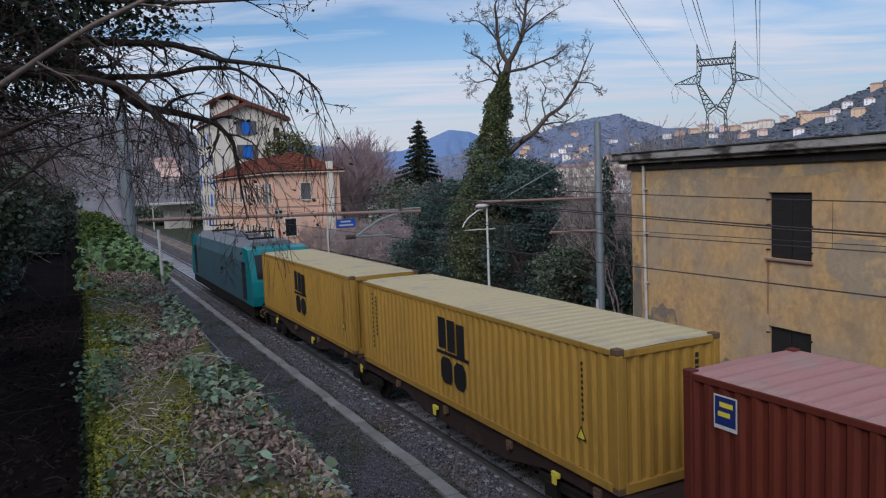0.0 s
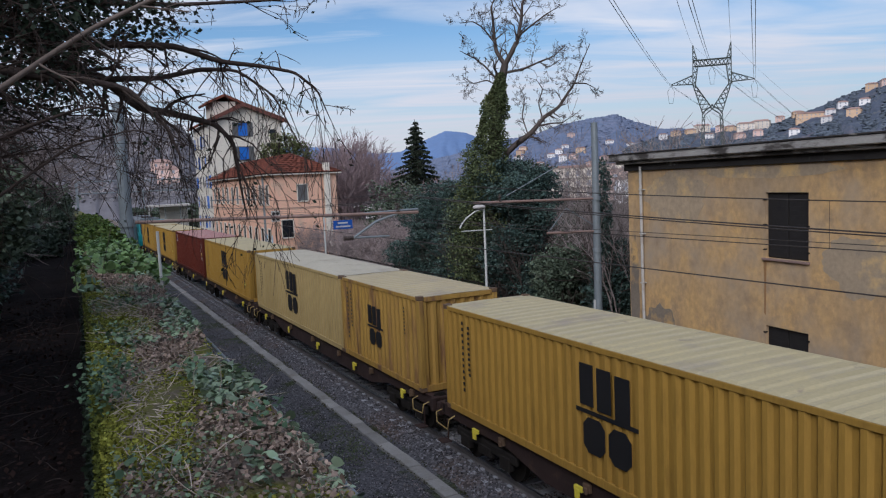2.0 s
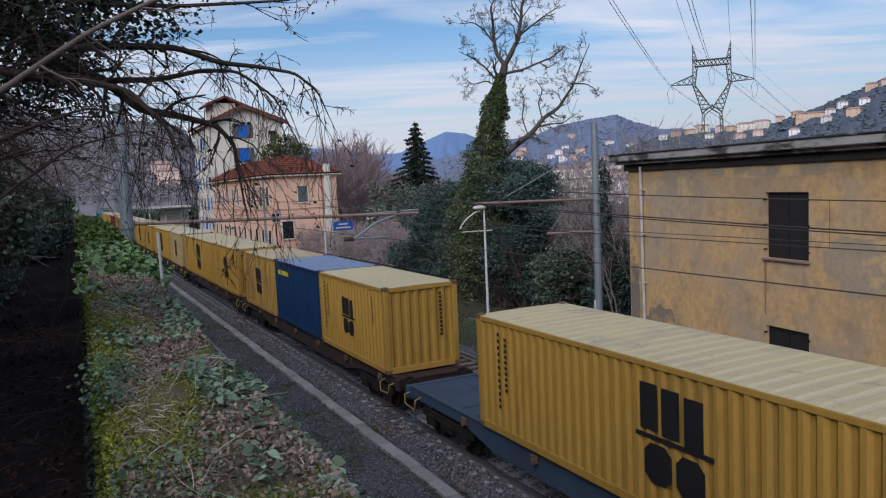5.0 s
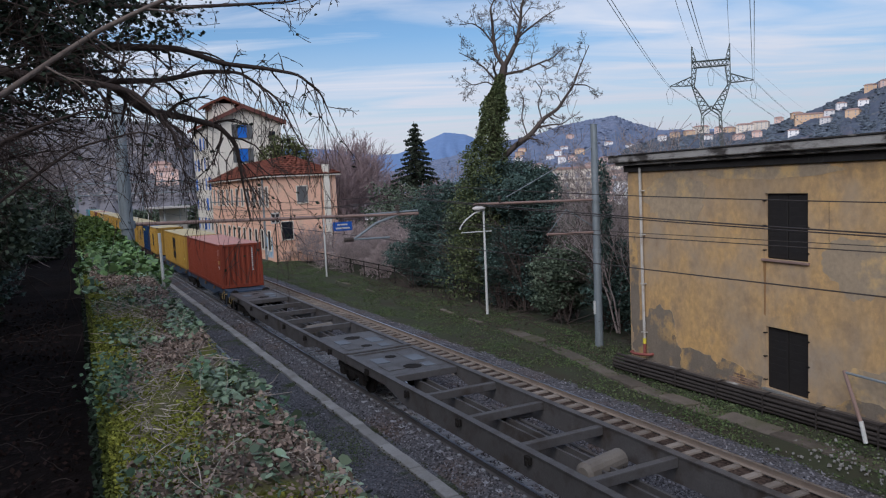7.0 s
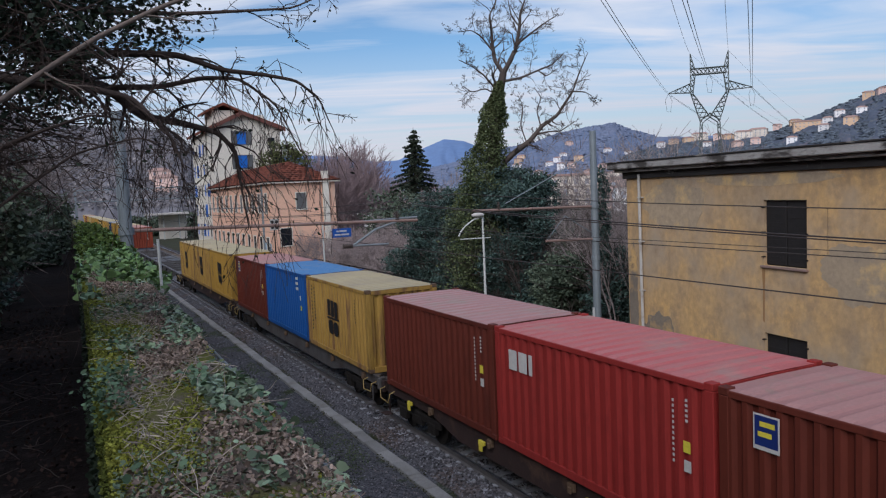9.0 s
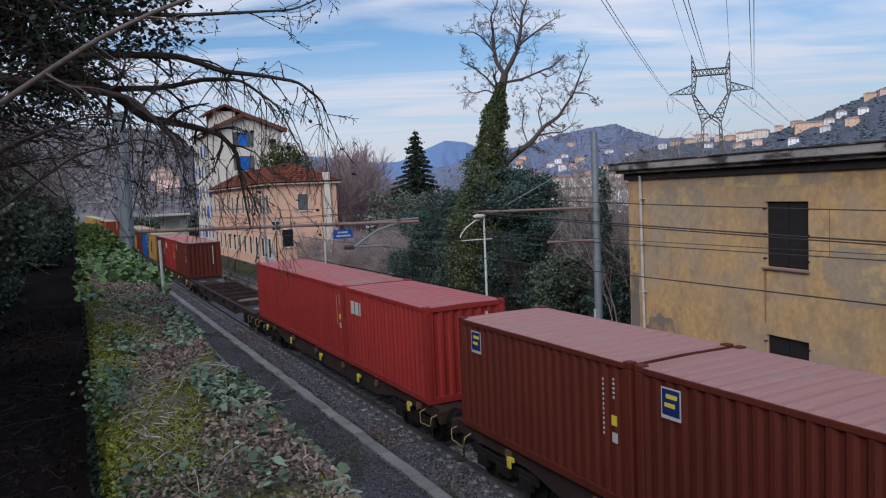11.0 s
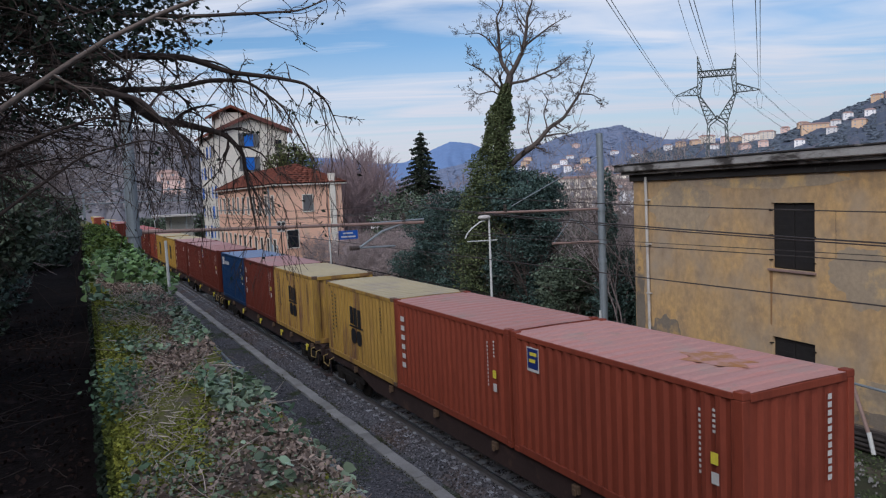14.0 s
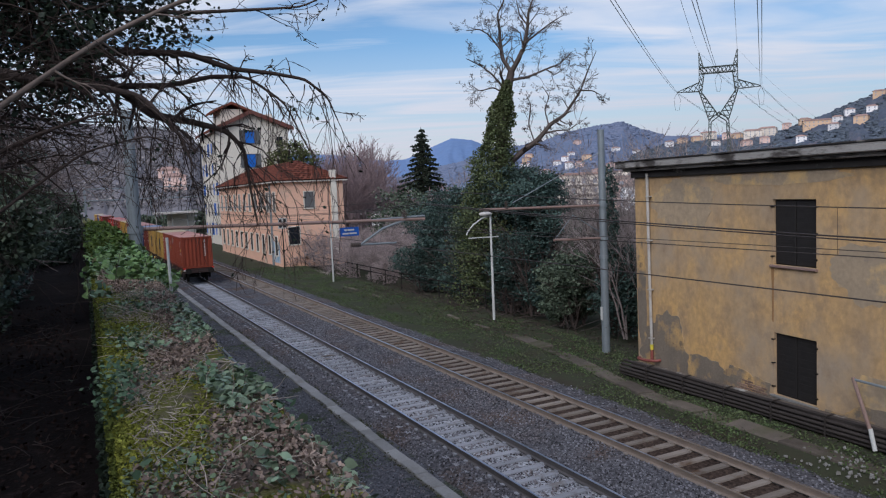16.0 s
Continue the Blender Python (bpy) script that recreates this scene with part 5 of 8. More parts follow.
tiles_roof(pink, [(R0, R1, T0, T0), (R3, R0, T0, T1), (R1, R2, T1, T0)], 10)
part("chimney", boxes((PW - 1.35, PW - 0.75, -0.35, 0.2, 1.0, rz + 0.95), bev=0.02), M_CREAM, pink, "cream flue against the end wall")
part("downpipe", rods(((PW - 1.6, -0.08, 0), (PW - 1.6, -0.08, PH), 0.06)), M_RUSTPIPE, pink)
window(pink, ("y", 0), 3.1, 6.7, 1.0, 1.6, M_CREAM, M_SHUTTER_G)
window(pink, ("y", 0), 1.4, 3.2, 1.1, 1.7, M_CREAM, M_GLASS_DARK)
for i in range(11):
    for z in (2.2, 6.6):
        window(pink, ("x", 0), 1.6 + i * 2.75, z, 1.0, 1.9, M_CREAM, M_SHUTTER_G if z > 4 else M_GLASS_DARK)
part("graffiti", boxes((-0.012, -0.004, 0.5, 3.2, 0.5, 2.6)), surface("spray_paint", (0.20, 0.42, 0.62), (0.72, 0.66, 0.62), 0.7, scale=1.6, fine=9, bump=0.0, amount=1.0, stain=(0.55, 0.2, 0.12), stain_scale=1.3), pink, "blue and white spray paint")

tall = thing("tall_house", pose(21.1, 116, -0.4), "tall cream house with brown gables and bright blue blinds", "house")
TW, TD, TH = 11.0, 14, 17.6
part("wall", prism([(0, 0), (TW, 0), (TW, TH + 0.1), (5.2, TH + 2.4), (0, TH - 0.1)], "y", 0, TD), M_CREAM, tall)
for (a, b) in (((-0.7, TH - 0.35), (5.2, TH + 2.45)), ((5.2, TH + 2.45), (TW + 0.7, TH - 0.05))):
    part("roof", prism([a, b, (b[0], b[1] + 0.42), (a[0], a[1] + 0.42)], "y", -0.8, TD + 0.8), M_TILE, tall, "brown tiled roof slope")
part("gable_trim", prism([(-0.7, TH - 0.5), (5.2, TH + 2.2), (TW + 0.7, TH - 0.3), (TW + 0.7, TH + 0.2), (5.2, TH + 2.85), (-0.7, TH - 0.05)], "y", -0.95, -0.805), surface("brown_trim", (0.17, 0.06, 0.045), (0.12, 0.05, 0.04), 0.7, scale=1, fine=10), tall, "reddish brown verge boards")
part("dormer", boxes((1.2, 4.6, 2, 8, TH + 0.6, TH + 3.2)), M_CREAM, tall)
part("dormer_roof", prism([(0.2, TH + 2.75), (2.9, TH + 3.9), (6.6, TH + 2.35), (6.6, TH + 2.7), (2.9, TH + 4.3), (0.2, TH + 3.1)], "y", 1.2, 8.6), M_TILE, tall, "brown gabled upper roof")
part("chimney", boxes((8.4, 9.4, 3, 4.2, TH + 0.6, TH + 2.6)), M_CREAM, tall)
for z, mt in ((16.4, M_SHUTTER_BLUE), (12.8, M_SHUTTER_BLUE), (8.0, M_GLASS_DARK)):
    wd = window(tall, ("y", 0), 5.0, z, 1.4, 1.9, M_SHUTTER_G, mt, 0.12)
    for u in (3.85, 6.15):
        part("shutter", boxes((u - 0.4, u + 0.4, -0.09, -0.02, z - 1.1, z + 1.05), bev=0.01), M_SHUTTER_G, wd, "open grey shutter")
for z in (15.6, 12.2):
    window(tall, ("y", 0), 9.6, z, 1.0, 1.6, M_CREAM, M_GLASS_DARK)
for i in range(5):
    for z in (2.5, 5.6, 8.7, 11.8, 14.9):
        window(tall, ("x", 0), 1.4 + i * 2.8, z, 1.1, 1.7, M_SHUTTER_BLUE if (i * 3 + int(z)) % 4 == 0 else M_PALE_WALL, M_SHUTTER_BLUE if (i + int(z)) % 3 == 0 else M_GLASS_DARK)


# ---------------------------------------------------------------- trees and bushes
def grow(tubes, rnd, p, d, length, r, depth, bend=0.25, droop=0.0, spread=0.7, kids=(2, 4), shrink=0.68, tips=None, steps=4, min_r=0.003):
    """A branch with its twigs, drawn as tapered tubes."""
    pts, rad = [p.copy()], [r]
    d = d.normalized()
    for i in range(steps):
        d = (d + Vector((rnd.gauss(0, bend), rnd.gauss(0, bend), rnd.gauss(0, bend) - droop)) * 0.5).normalized()
        p = p + d * (length / steps)
        pts.append(p.copy())
        rad.append(max(min_r, r * (1 - 0.62 * (i + 1) / steps)))
    tubes.line(pts, rad)
    if tips is not None and depth <= 1:
        tips += pts[1:]
    if depth <= 0:
        return
    for _ in range(rnd.randint(*kids)):
        k = rnd.uniform(0.3, 1.0)
        i = min(steps - 1, int(k * steps))
        q = pts[i].lerp(pts[i + 1], k * steps - i)
        ax = Vector((rnd.gauss(0, 1), rnd.gauss(0, 1), rnd.gauss(0, 0.7)))
        nd = (d + ax.normalized() * spread).normalized()
        grow(tubes, rnd, q, nd, length * shrink * rnd.uniform(0.7, 1.15), max(min_r, rad[i] * 0.62), depth - 1, bend, droop, spread, kids, shrink, tips, steps, min_r)


def limb(tubes, rnd, pts, r0, r1, depth, every=2, **kw):
    """A limb along given bends, with side branches."""
    ps = [Vector(p) for p in pts]
    fine = []
    for a, b in zip(ps, ps[1:]):
        for i in range(5):
            fine.append(a.lerp(b, i / 5))
    fine.append(ps[-1])
    sm = [fine[0]] + [(fine[i - 1] + fine[i] * 2 + fine[i + 1]) / 4 for i in range(1, len(fine) - 1)] + [fine[-1]]
    n = len(sm)
    rad = [r0 + (r1 - r0) * i / (n - 1) for i in range(n)]
    tubes.line(sm, rad)
    size = kw.pop("size", 1.0)
    for i in range(n // 8, n, every):
        d = (sm[min(i + 1, n - 1)] - sm[i - 1]).normalized()
        side = Vector((rnd.gauss(0, 1), rnd.gauss(0, 1), rnd.gauss(0, 0.8))).normalized()
        grow(tubes, rnd, sm[i], d * 0.6 + side * 0.8, size * rnd.uniform(0.55, 1.1), max(0.004, rad[i] * 0.5), depth, **kw)


# tall bare tree wrapped in ivy
tt = thing("tall_ivy_tree", pose(23.2, 38.6, -0.4, 0, 0, -31), "tall bare deciduous tree with an ivy-clad trunk", "tree")
rt = random.Random(8)
tb = Tubes(4)
trunk = [(0.3, 0, 0), (0.2, 0, 4), (0.2, 0, 8), (0.45, 0, 10.5), (0.79, 0, 12.66), (1.09, 0, 13.86)]
limb(tb, rt, trunk, 0.50, 0.21, 2, 9, size=1.3, min_r=0.010)
for pts, r0, sz in (
        ([(1.09, 0, 13.86), (0.62, 0.2, 14.65), (0.52, 0.3, 15.47), (0.49, 0.2, 16.45), (0.39, 0, 17.27), (0.85, 0.3, 18.1), (0.6, 0.2, 20.2)], 0.14, 1.35),
        ([(1.09, 0, 13.86), (1.55, -0.2, 14.6), (1.91, 0, 15.4), (2.15, 0.2, 16.5), (2.21, 0, 17.3), (2.5, 0, 18.0), (2.9, 0.2, 20.2)], 0.17, 1.5),
        ([(1.95, 0, 15.5), (2.72, -0.3, 16.0), (3.49, -0.2, 16.54), (4.26, 0, 17.0)], 0.07, 1.0),
        ([(2.15, 0, 16.5), (1.7, 0.4, 17.2), (1.5, 0.5, 18.4)], 0.06, 1.0),
        ([(1.08, 0, 13.4), (2.08, -0.3, 13.5), (3.08, -0.4, 13.86), (3.91, -0.2, 14.15), (4.65, 0, 14.8)], 0.085, 1.15),
        ([(3.08, -0.4, 13.86), (3.6, -0.5, 13.5), (4.2, -0.4, 13.9)], 0.04, 0.8),
        ([(0.6, 0, 13.0), (-0.07, 0.2, 13.86), (-0.72, 0.3, 14.4), (-1.54, 0, 14.8)], 0.07, 1.05),
        ([(0.7, 0, 12.6), (0.0, -0.3, 13.0), (-0.8, -0.4, 12.8), (-1.3, -0.2, 13.2)], 0.05, 1.0),
        ([(0.58, 0, 15.1), (-0.15, 0.3, 16.16), (-0.7, 0.2, 16.5), (-1.47, 0, 16.4)], 0.06, 0.95),
        ([(0.9, 0, 8.6), (1.6, -0.3, 9.2), (2.45, -0.4, 9.76), (2.97, -0.2, 10.34), (3.31, 0, 10.72), (4.16, 0, 11.24), (4.67, 0, 11.97), (5.12, 0, 12.6), (5.54, 0, 13.7), (6.06, 0, 14.8)], 0.19, 1.0),
        ([(2.97, -0.2, 10.2), (3.63, -0.4, 10.3), (4.29, -0.3, 10.3), (5.13, 0, 10.8)], 0.06, 0.8),
        ([(2.3, -0.3, 9.7), (2.0, 0.2, 10.8), (2.2, 0.3, 11.9), (1.9, 0.2, 12.6)], 0.05, 0.9),
        ([(3.2, 0, 10.6), (3.0, 0.4, 11.6), (3.3, 0.5, 12.4), (2.9, 0.4, 13.0)], 0.045, 0.8),
        ([(5.12, 0, 12.6), (5.84, 0.2, 12.56), (6.3, 0.3, 12.3)], 0.05, 0.8)):
    limb(tb, rt, pts, r0, 0.02, 4, 2, size=sz * 0.80, bend=0.45, spread=0.85, droop=-0.06, kids=(2, 3), min_r=0.0065, steps=3)
part("crown", tb.mesh("crown"), M_BARK_TALL, tt, "grey-brown bare branches")
rnl = np.random.default_rng(5)
hgt = rnl.random(34000) ** 0.72 * 13.4
ang = rnl.random(34000) * 2 * math.pi
wid = np.interp(hgt, [0, 4, 7.5, 8.7, 9.9, 11.5, 12.5, 13.4], [2.4, 1.9, 1.35, 1.05, 0.82, 0.60, 0.40, 0.22]) * (1 + 0.22 * np.sin(ang * 2 + hgt * 2.3) + 0.18 * np.sin(hgt * 4.1 + ang * 3) + 0.12 * np.sin(hgt * 9.0 - ang * 5)) * (0.55 + 0.6 * rnl.random(34000))
cx = np.interp(hgt, [0, 4, 7.5, 9.9, 11.5, 12.5, 13.4], [-0.5, -0.5, -0.38, 0.08, 0.42, 0.65, 0.85])
pts = np.stack([cx + np.cos(ang) * wid, np.sin(ang) * wid, hgt], 1)
part("ivy", leaf_mesh("ivy", pts, rnl.uniform(0.07, 0.17, 34000), rnl, 0.2), M_TREE_IVY, tt, "dense dark green ivy")


def shrub(m, blobs, n, size, material, label, seed, name="bush", twig=True):
    t = thing(name, m, label, "bush", "trackside bushes")
    r = np.random.default_rng(seed)
    tot = sum(b[1][0] * b[1][1] + b[1][0] * b[1][2] for b in blobs)
    bl = [(b[0], b[1], (b[1][0] * b[1][1] + b[1][0] * b[1][2]) / tot) for b in blobs]
    p = blob_points(r, n, bl)
    p = p[p[:, 2] > 0.0]
    part("foliage", leaf_mesh("foliage", p, r.uniform(size * 0.55, size * 1.3, len(p)), r, 0.35), material, t)
    if twig:
        tb_ = Tubes(4)
        rr_ = random.Random(seed)
        for b in blobs:
            for _ in range(3):
                c, rad = Vector(b[0]), b[1]
                foot = Vector((c.x * 0.6, c.y * 0.6, 0))
                grow(tb_, rr_, foot, Vector((c.x - foot.x, c.y - foot.y, c.z)) + Vector((rr_.gauss(0, 0.4), rr_.gauss(0, 0.4), 0)), c.z * 0.62, 0.05, 2, kids=(2, 3), min_r=0.008)
        part("stem", tb_.mesh("stem"), M_BARK, t)
    return t


rb = random.Random(31)
for i, (x, y, w, h) in enumerate(((23.4, 27.5, 2.3, 4.2), (22.6, 30.6, 2.0, 3.6), (23.1, 34.6, 1.8, 8.2), (22.6, 36.2, 1.9, 4.6), (24.2, 38.0, 2.8, 8.4), (23.0, 41.0, 2.2, 6.4), (24.6, 44.5, 2.8, 7.6), (23.2, 48.5, 2.3, 4.2), (25.5, 51.0, 3.0, 6.6), (26.2, 40.8, 2.6, 8.8))):
    bl = []
    for k in range(11 if h < 7 else 20):
        a = rb.uniform(0, 6.28)
        q = rb.uniform(0, 0.85)
        zz = h * rb.uniform(0.12, 0.84)
        rr = w * rb.uniform(0.32, 0.55)
        bl.append(((math.cos(a) * w * q * 0.75, math.sin(a) * w * q * 0.9, zz), (rr, rr, rr * 0.85)))
    if h > 7:
        bl += [((rb.uniform(-0.7, 0.7) * w, rb.uniform(-0.5, 0.5) * w, h * rb.uniform(0.74, 0.88)), (w * 0.5, w * 0.5, w * 0.42)) for _ in range(4)]
    shrub(pose(x, y, -0.4), bl, 21000 if h < 7 else 42000, 0.14, M_EVERGREEN if i % 4 != 1 else M_SHRUB, "dense dark evergreen bush behind the railway line", 40 + i)


shrub(pose(22.6, 27.5, -0.4), [((0.08 * math.sin(k * 2.1), 0.08 * math.cos(k * 1.7), 0.5 + k * 0.5), (0.42 - 0.012 * k, 0.42 - 0.012 * k, 0.45)) for k in range(15)], 9000, 0.11, M_EVERGREEN, "slender trunk wrapped in dark ivy behind the mast", 77, "ivy_clad_trunk")

tb = Tubes(4)
rd_ = random.Random(19)
for _ in range(90):
    x, y = rd_.uniform(19.6, 22.0), rd_.uniform(25, 50)
    grow(tb, rd_, Vector((x, y, -0.25)), Vector((rd_.gauss(0, 1), rd_.gauss(0, 1), rd_.uniform(0.05, 0.9))), rd_.uniform(0.6, 2.2), 0.02, 1, bend=0.3, droop=0.08, min_r=0.006)
tagged(part("dead_branches", tb.mesh("dead_branches"), M_BARK), "dead grey-brown branches lying along the bushes", "branches", kind="stuff")


def bare_tree(m, h, seed, label, r=0.10, depth=4, n=1, fan=0.35, material=M_TWIG, name="bare_tree", kids=(2, 4), min_r=0.008, spread=0.55):
    t = thing(name, m, label, "tree", "bare trees")
    tb_ = Tubes(4)
    rr_ = random.Random(seed)
    for _ in range(n):
        d = Vector((rr_.gauss(0, fan), rr_.gauss(0, fan), 1))
        grow(tb_, rr_, Vector((rr_.gauss(0, 0.25) * (n > 1), rr_.gauss(0, 0.25) * (n > 1), 0)), d, h * rr_.uniform(0.42, 0.55), r * rr_.uniform(0.7, 1.1), depth, bend=0.22, droop=-0.05, spread=spread, kids=kids, min_r=min_r)
    part("crown", tb_.mesh("crown"), material, t)
    return t


for i, (x, y, h) in enumerate(((24.5, 30.0, 8.5), (25.6, 32.0, 9.5), (22.4, 26.6, 7.5), (26.8, 34.5, 10.0), (24.0, 28.6, 9.0), (27.5, 37.5, 10.0), (29.5, 44.0, 11.0), (23.2, 25.6, 6.5), (31.0, 40.0, 10.5), (25.2, 29.0, 8.0), (26.4, 30.8, 9.0), (28.2, 35.5, 10.0), (30.2, 38.0, 10.0), (25.0, 26.8, 7.0), (27.2, 30.2, 8.5))):
    bare_tree(pose(x, y, -0.4), h, 60 + i, "thin bare sapling with upright brown twigs", r=0.075, n=3, fan=0.18, min_r=0.009, kids=(2, 3), spread=0.5)
for i, (az, d, h) in enumerate(((19.5, 118, 13.8), (20.9, 124, 14.4), (20.2, 112, 13.2), (22.8, 130, 10.5), (25.6, 88, 7.5), (26.6, 84, 6.5))):
    bare_tree(pose(math.sin(radians(az)) * d, math.cos(radians(az)) * d, -1.0), h, 80 + i, "rounded bare tree with reddish brown twigs", r=0.17, n=20, fan=0.20, min_r=0.022, kids=(3, 4), spread=0.30, material=surface("reddish_twigs", (0.34, 0.25, 0.255), (0.25, 0.19, 0.195), 0.95, scale=1, fine=10, bump=0.0, per_island=0.25))
for i, (az, d, h) in enumerate(((27.4, 115, 11.0), (28.4, 95, 10.0), (34.5, 70, 9.5), (35.8, 62, 9.0), (36.8, 80, 11.0), (39.6, 55, 8.5), (38.3, 64, 9.5), (41.2, 48, 8.0), (43.0, 60, 8.0), (24.0, 100, 8.0), (44.4, 52, 12.5), (45.3, 60, 13.5), (46.4, 66, 13.5), (47.6, 58, 12.5), (42.4, 46, 11.0))):
    bare_tree(pose(math.sin(radians(az)) * d, math.cos(radians(az)) * d, -1.5), h, 100 + i, "bare winter tree in front of the hillside", r=0.13, n=3, fan=0.25, min_r=0.014)

# fir
fir = thing("fir_tree", pose(38.6, 81.3, -1.0) @ Matrix.Diagonal((1.18, 1.18, 1.07, 1.0)), "dark green spire-shaped fir tree", "tree")
tb = Tubes(6)
tb.line([Vector((0, 0, 0)), Vector((0, 0, 7)), Vector((0, 0, 14.3))], [0.28, 0.18, 0.02])
rf = random.Random(4)
fp, fs_ = [], []
for k in range(170):
    z = 2.2 + 11.9 * (k // 7 * 7) / 170 + rf.uniform(-0.08, 0.08)
    a = k * 0.95 + k // 7 * 0.4
    L = (14.4 - z) * 0.38 * rf.uniform(0.62, 1.15) + 0.12
    tip = Vector((math.cos(a) * L, math.sin(a) * L, z - L * 0.28))
    tb.line([Vector((0, 0, z)), tip], [0.035, 0.008])
    for _ in range(int(24 + L * 60)):
        q = rf.uniform(0.1, 1.05)
        fp.append((tip.x * q + rf.gauss(0, 0.12), tip.y * q + rf.gauss(0, 0.12), z - L * 0.28 * q - abs(rf.gauss(0, 0.12))))
        fs_.append(rf.uniform(0.14, 0.32))
part("trunk", tb.mesh("trunk"), M_BARK, fir)
part("crown", leaf_mesh("crown", np.array(fp), fs_, np.random.default_rng(6), 0.3), M_FIR, fir)

shrub(pose(26.6, 95, 4.3), [((0.1, 0, 7.6), (2.1, 2.0, 2.0)), ((1.8, 0.3, 6.5), (2.0, 1.7, 2.0)), ((-1.6, 0, 6.7), (1.8, 1.6, 1.8)), ((0.3, 0, 5.0), (2.3, 2.2, 1.8))], 8000, 0.28, leafy("olive_leaves", (0.115, 0.135, 0.05), (0.15, 0.16, 0.07), 0.45, 0.6), "rounded green garden tree beside the station house", 91, "garden_tree")
for i, (x, y, w, h) in enumerate(((31.4, 70.5, 3.6, 8.0), (34.4, 74.0, 3.0, 6.6), (36.0, 66.0, 3.4, 5.2))):
    shrub(pose(x, y, -1), [((0, 0, h * 0.6), (w, w, h * 0.4)), ((w * 0.5, 0, h * 0.45), (w * 0.6, w * 0.6, h * 0.35)), ((-w * 0.5, 0.4, h * 0.45), (w * 0.6, w * 0.6, h * 0.3))], 6000, 0.28, M_SHRUB, "dull green garden shrub beyond the track", 95 + i)
for i, (x, y, w, h) in enumerate(((17.6, 168.0, 3.0, 4.0), (21.0, 172.0, 3.2, 5.0), (25.0, 160.0, 3.6, 5.5), (17.0, 190.0, 3.0, 4.5))):
    shrub(pose(x, y, -0.4), [((0, 0, h * 0.5), (w, w, h * 0.45)), ((w * 0.6, 0, h * 0.4), (w * 0.6, w * 0.6, h * 0.35))], 2500, 0.5, M_SHRUB, "green bush beside the distant station", 300 + i, twig=False)
# brown bramble thicket before the station house
for i, (x, y, h) in enumerate(((21.8, 60.0, 3.4), (22.6, 63.5, 4.0), (21.6, 67.0, 3.6), (23.4, 69.0, 4.4), (22.2, 72.5, 3.8), (21.4, 76.0, 3.2), (24.6, 64.5, 4.4), (25.8, 68.0, 4.2), (23.8, 57.5, 3.4), (27.0, 71.0, 4.4), (22.4, 54.0, 2.6), (24.2, 54.0, 4.2), (26.0, 56.0, 4.8), (24.8, 58.5, 4.6), (27.4, 59.5, 5.0), (25.6, 61.5, 4.6), (28.4, 64.0, 5.0), (22.6, 57.0, 3.0), (27.0, 53.0, 5.0), (29.5, 67.5, 5.2))):
    bare_tree(pose(x, y, -0.4), h, 140 + i, "tangled brown bramble thicket", r=0.035, n=12, fan=0.55, min_r=0.009, name="bramble", kids=(2, 4), spread=0.8, material=surface("bramble_stems", (0.40, 0.325, 0.315), (0.27, 0.215, 0.21), 0.95, scale=3, fine=20, bump=0.2, per_island=0.35))
for i, (x, y) in enumerate(((19.9, 79.0), (20.3, 76.5))):
    bare_tree(pose(x, y, -0.4), 9.5, 170 + i, "slim bare tree wound with dead creeper", r=0.13, n=2, fan=0.1, min_r=0.012, spread=0.6)

# ---------------------------------------------------------------- the overhanging tree and the bank
over = thing("overhanging_tree", pose(0, 0, 0), "dark overhanging branches with drooping twigs and few leaves", "tree")
ro = random.Random(23)
tb = Tubes(6)
tips = []
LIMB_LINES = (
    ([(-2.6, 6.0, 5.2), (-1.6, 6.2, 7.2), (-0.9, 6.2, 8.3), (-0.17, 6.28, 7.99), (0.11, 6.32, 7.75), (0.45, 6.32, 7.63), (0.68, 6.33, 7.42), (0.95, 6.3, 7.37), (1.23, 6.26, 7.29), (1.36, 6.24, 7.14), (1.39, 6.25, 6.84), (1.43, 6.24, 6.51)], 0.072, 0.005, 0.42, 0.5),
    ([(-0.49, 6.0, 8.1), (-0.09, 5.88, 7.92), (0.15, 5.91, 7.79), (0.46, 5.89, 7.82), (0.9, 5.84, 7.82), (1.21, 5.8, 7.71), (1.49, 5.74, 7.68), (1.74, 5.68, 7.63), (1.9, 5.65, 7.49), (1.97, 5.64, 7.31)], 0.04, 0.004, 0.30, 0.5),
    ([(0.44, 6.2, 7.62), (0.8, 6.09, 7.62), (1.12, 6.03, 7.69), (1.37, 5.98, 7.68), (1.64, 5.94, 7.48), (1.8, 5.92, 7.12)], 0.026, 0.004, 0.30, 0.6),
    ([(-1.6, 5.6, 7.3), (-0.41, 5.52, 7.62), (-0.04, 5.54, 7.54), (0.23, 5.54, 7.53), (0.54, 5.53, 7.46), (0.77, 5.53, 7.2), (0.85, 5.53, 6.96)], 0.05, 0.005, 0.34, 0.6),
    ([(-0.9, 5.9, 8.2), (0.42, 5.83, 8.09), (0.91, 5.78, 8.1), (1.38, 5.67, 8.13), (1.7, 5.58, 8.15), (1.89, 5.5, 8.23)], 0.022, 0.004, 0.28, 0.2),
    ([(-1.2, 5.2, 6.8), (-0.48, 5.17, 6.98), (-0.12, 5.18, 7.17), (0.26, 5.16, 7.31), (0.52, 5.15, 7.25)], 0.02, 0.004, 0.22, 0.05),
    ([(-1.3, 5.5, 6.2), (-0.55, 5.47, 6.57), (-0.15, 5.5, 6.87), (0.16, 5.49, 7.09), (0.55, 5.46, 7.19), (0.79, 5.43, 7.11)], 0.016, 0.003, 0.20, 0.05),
)
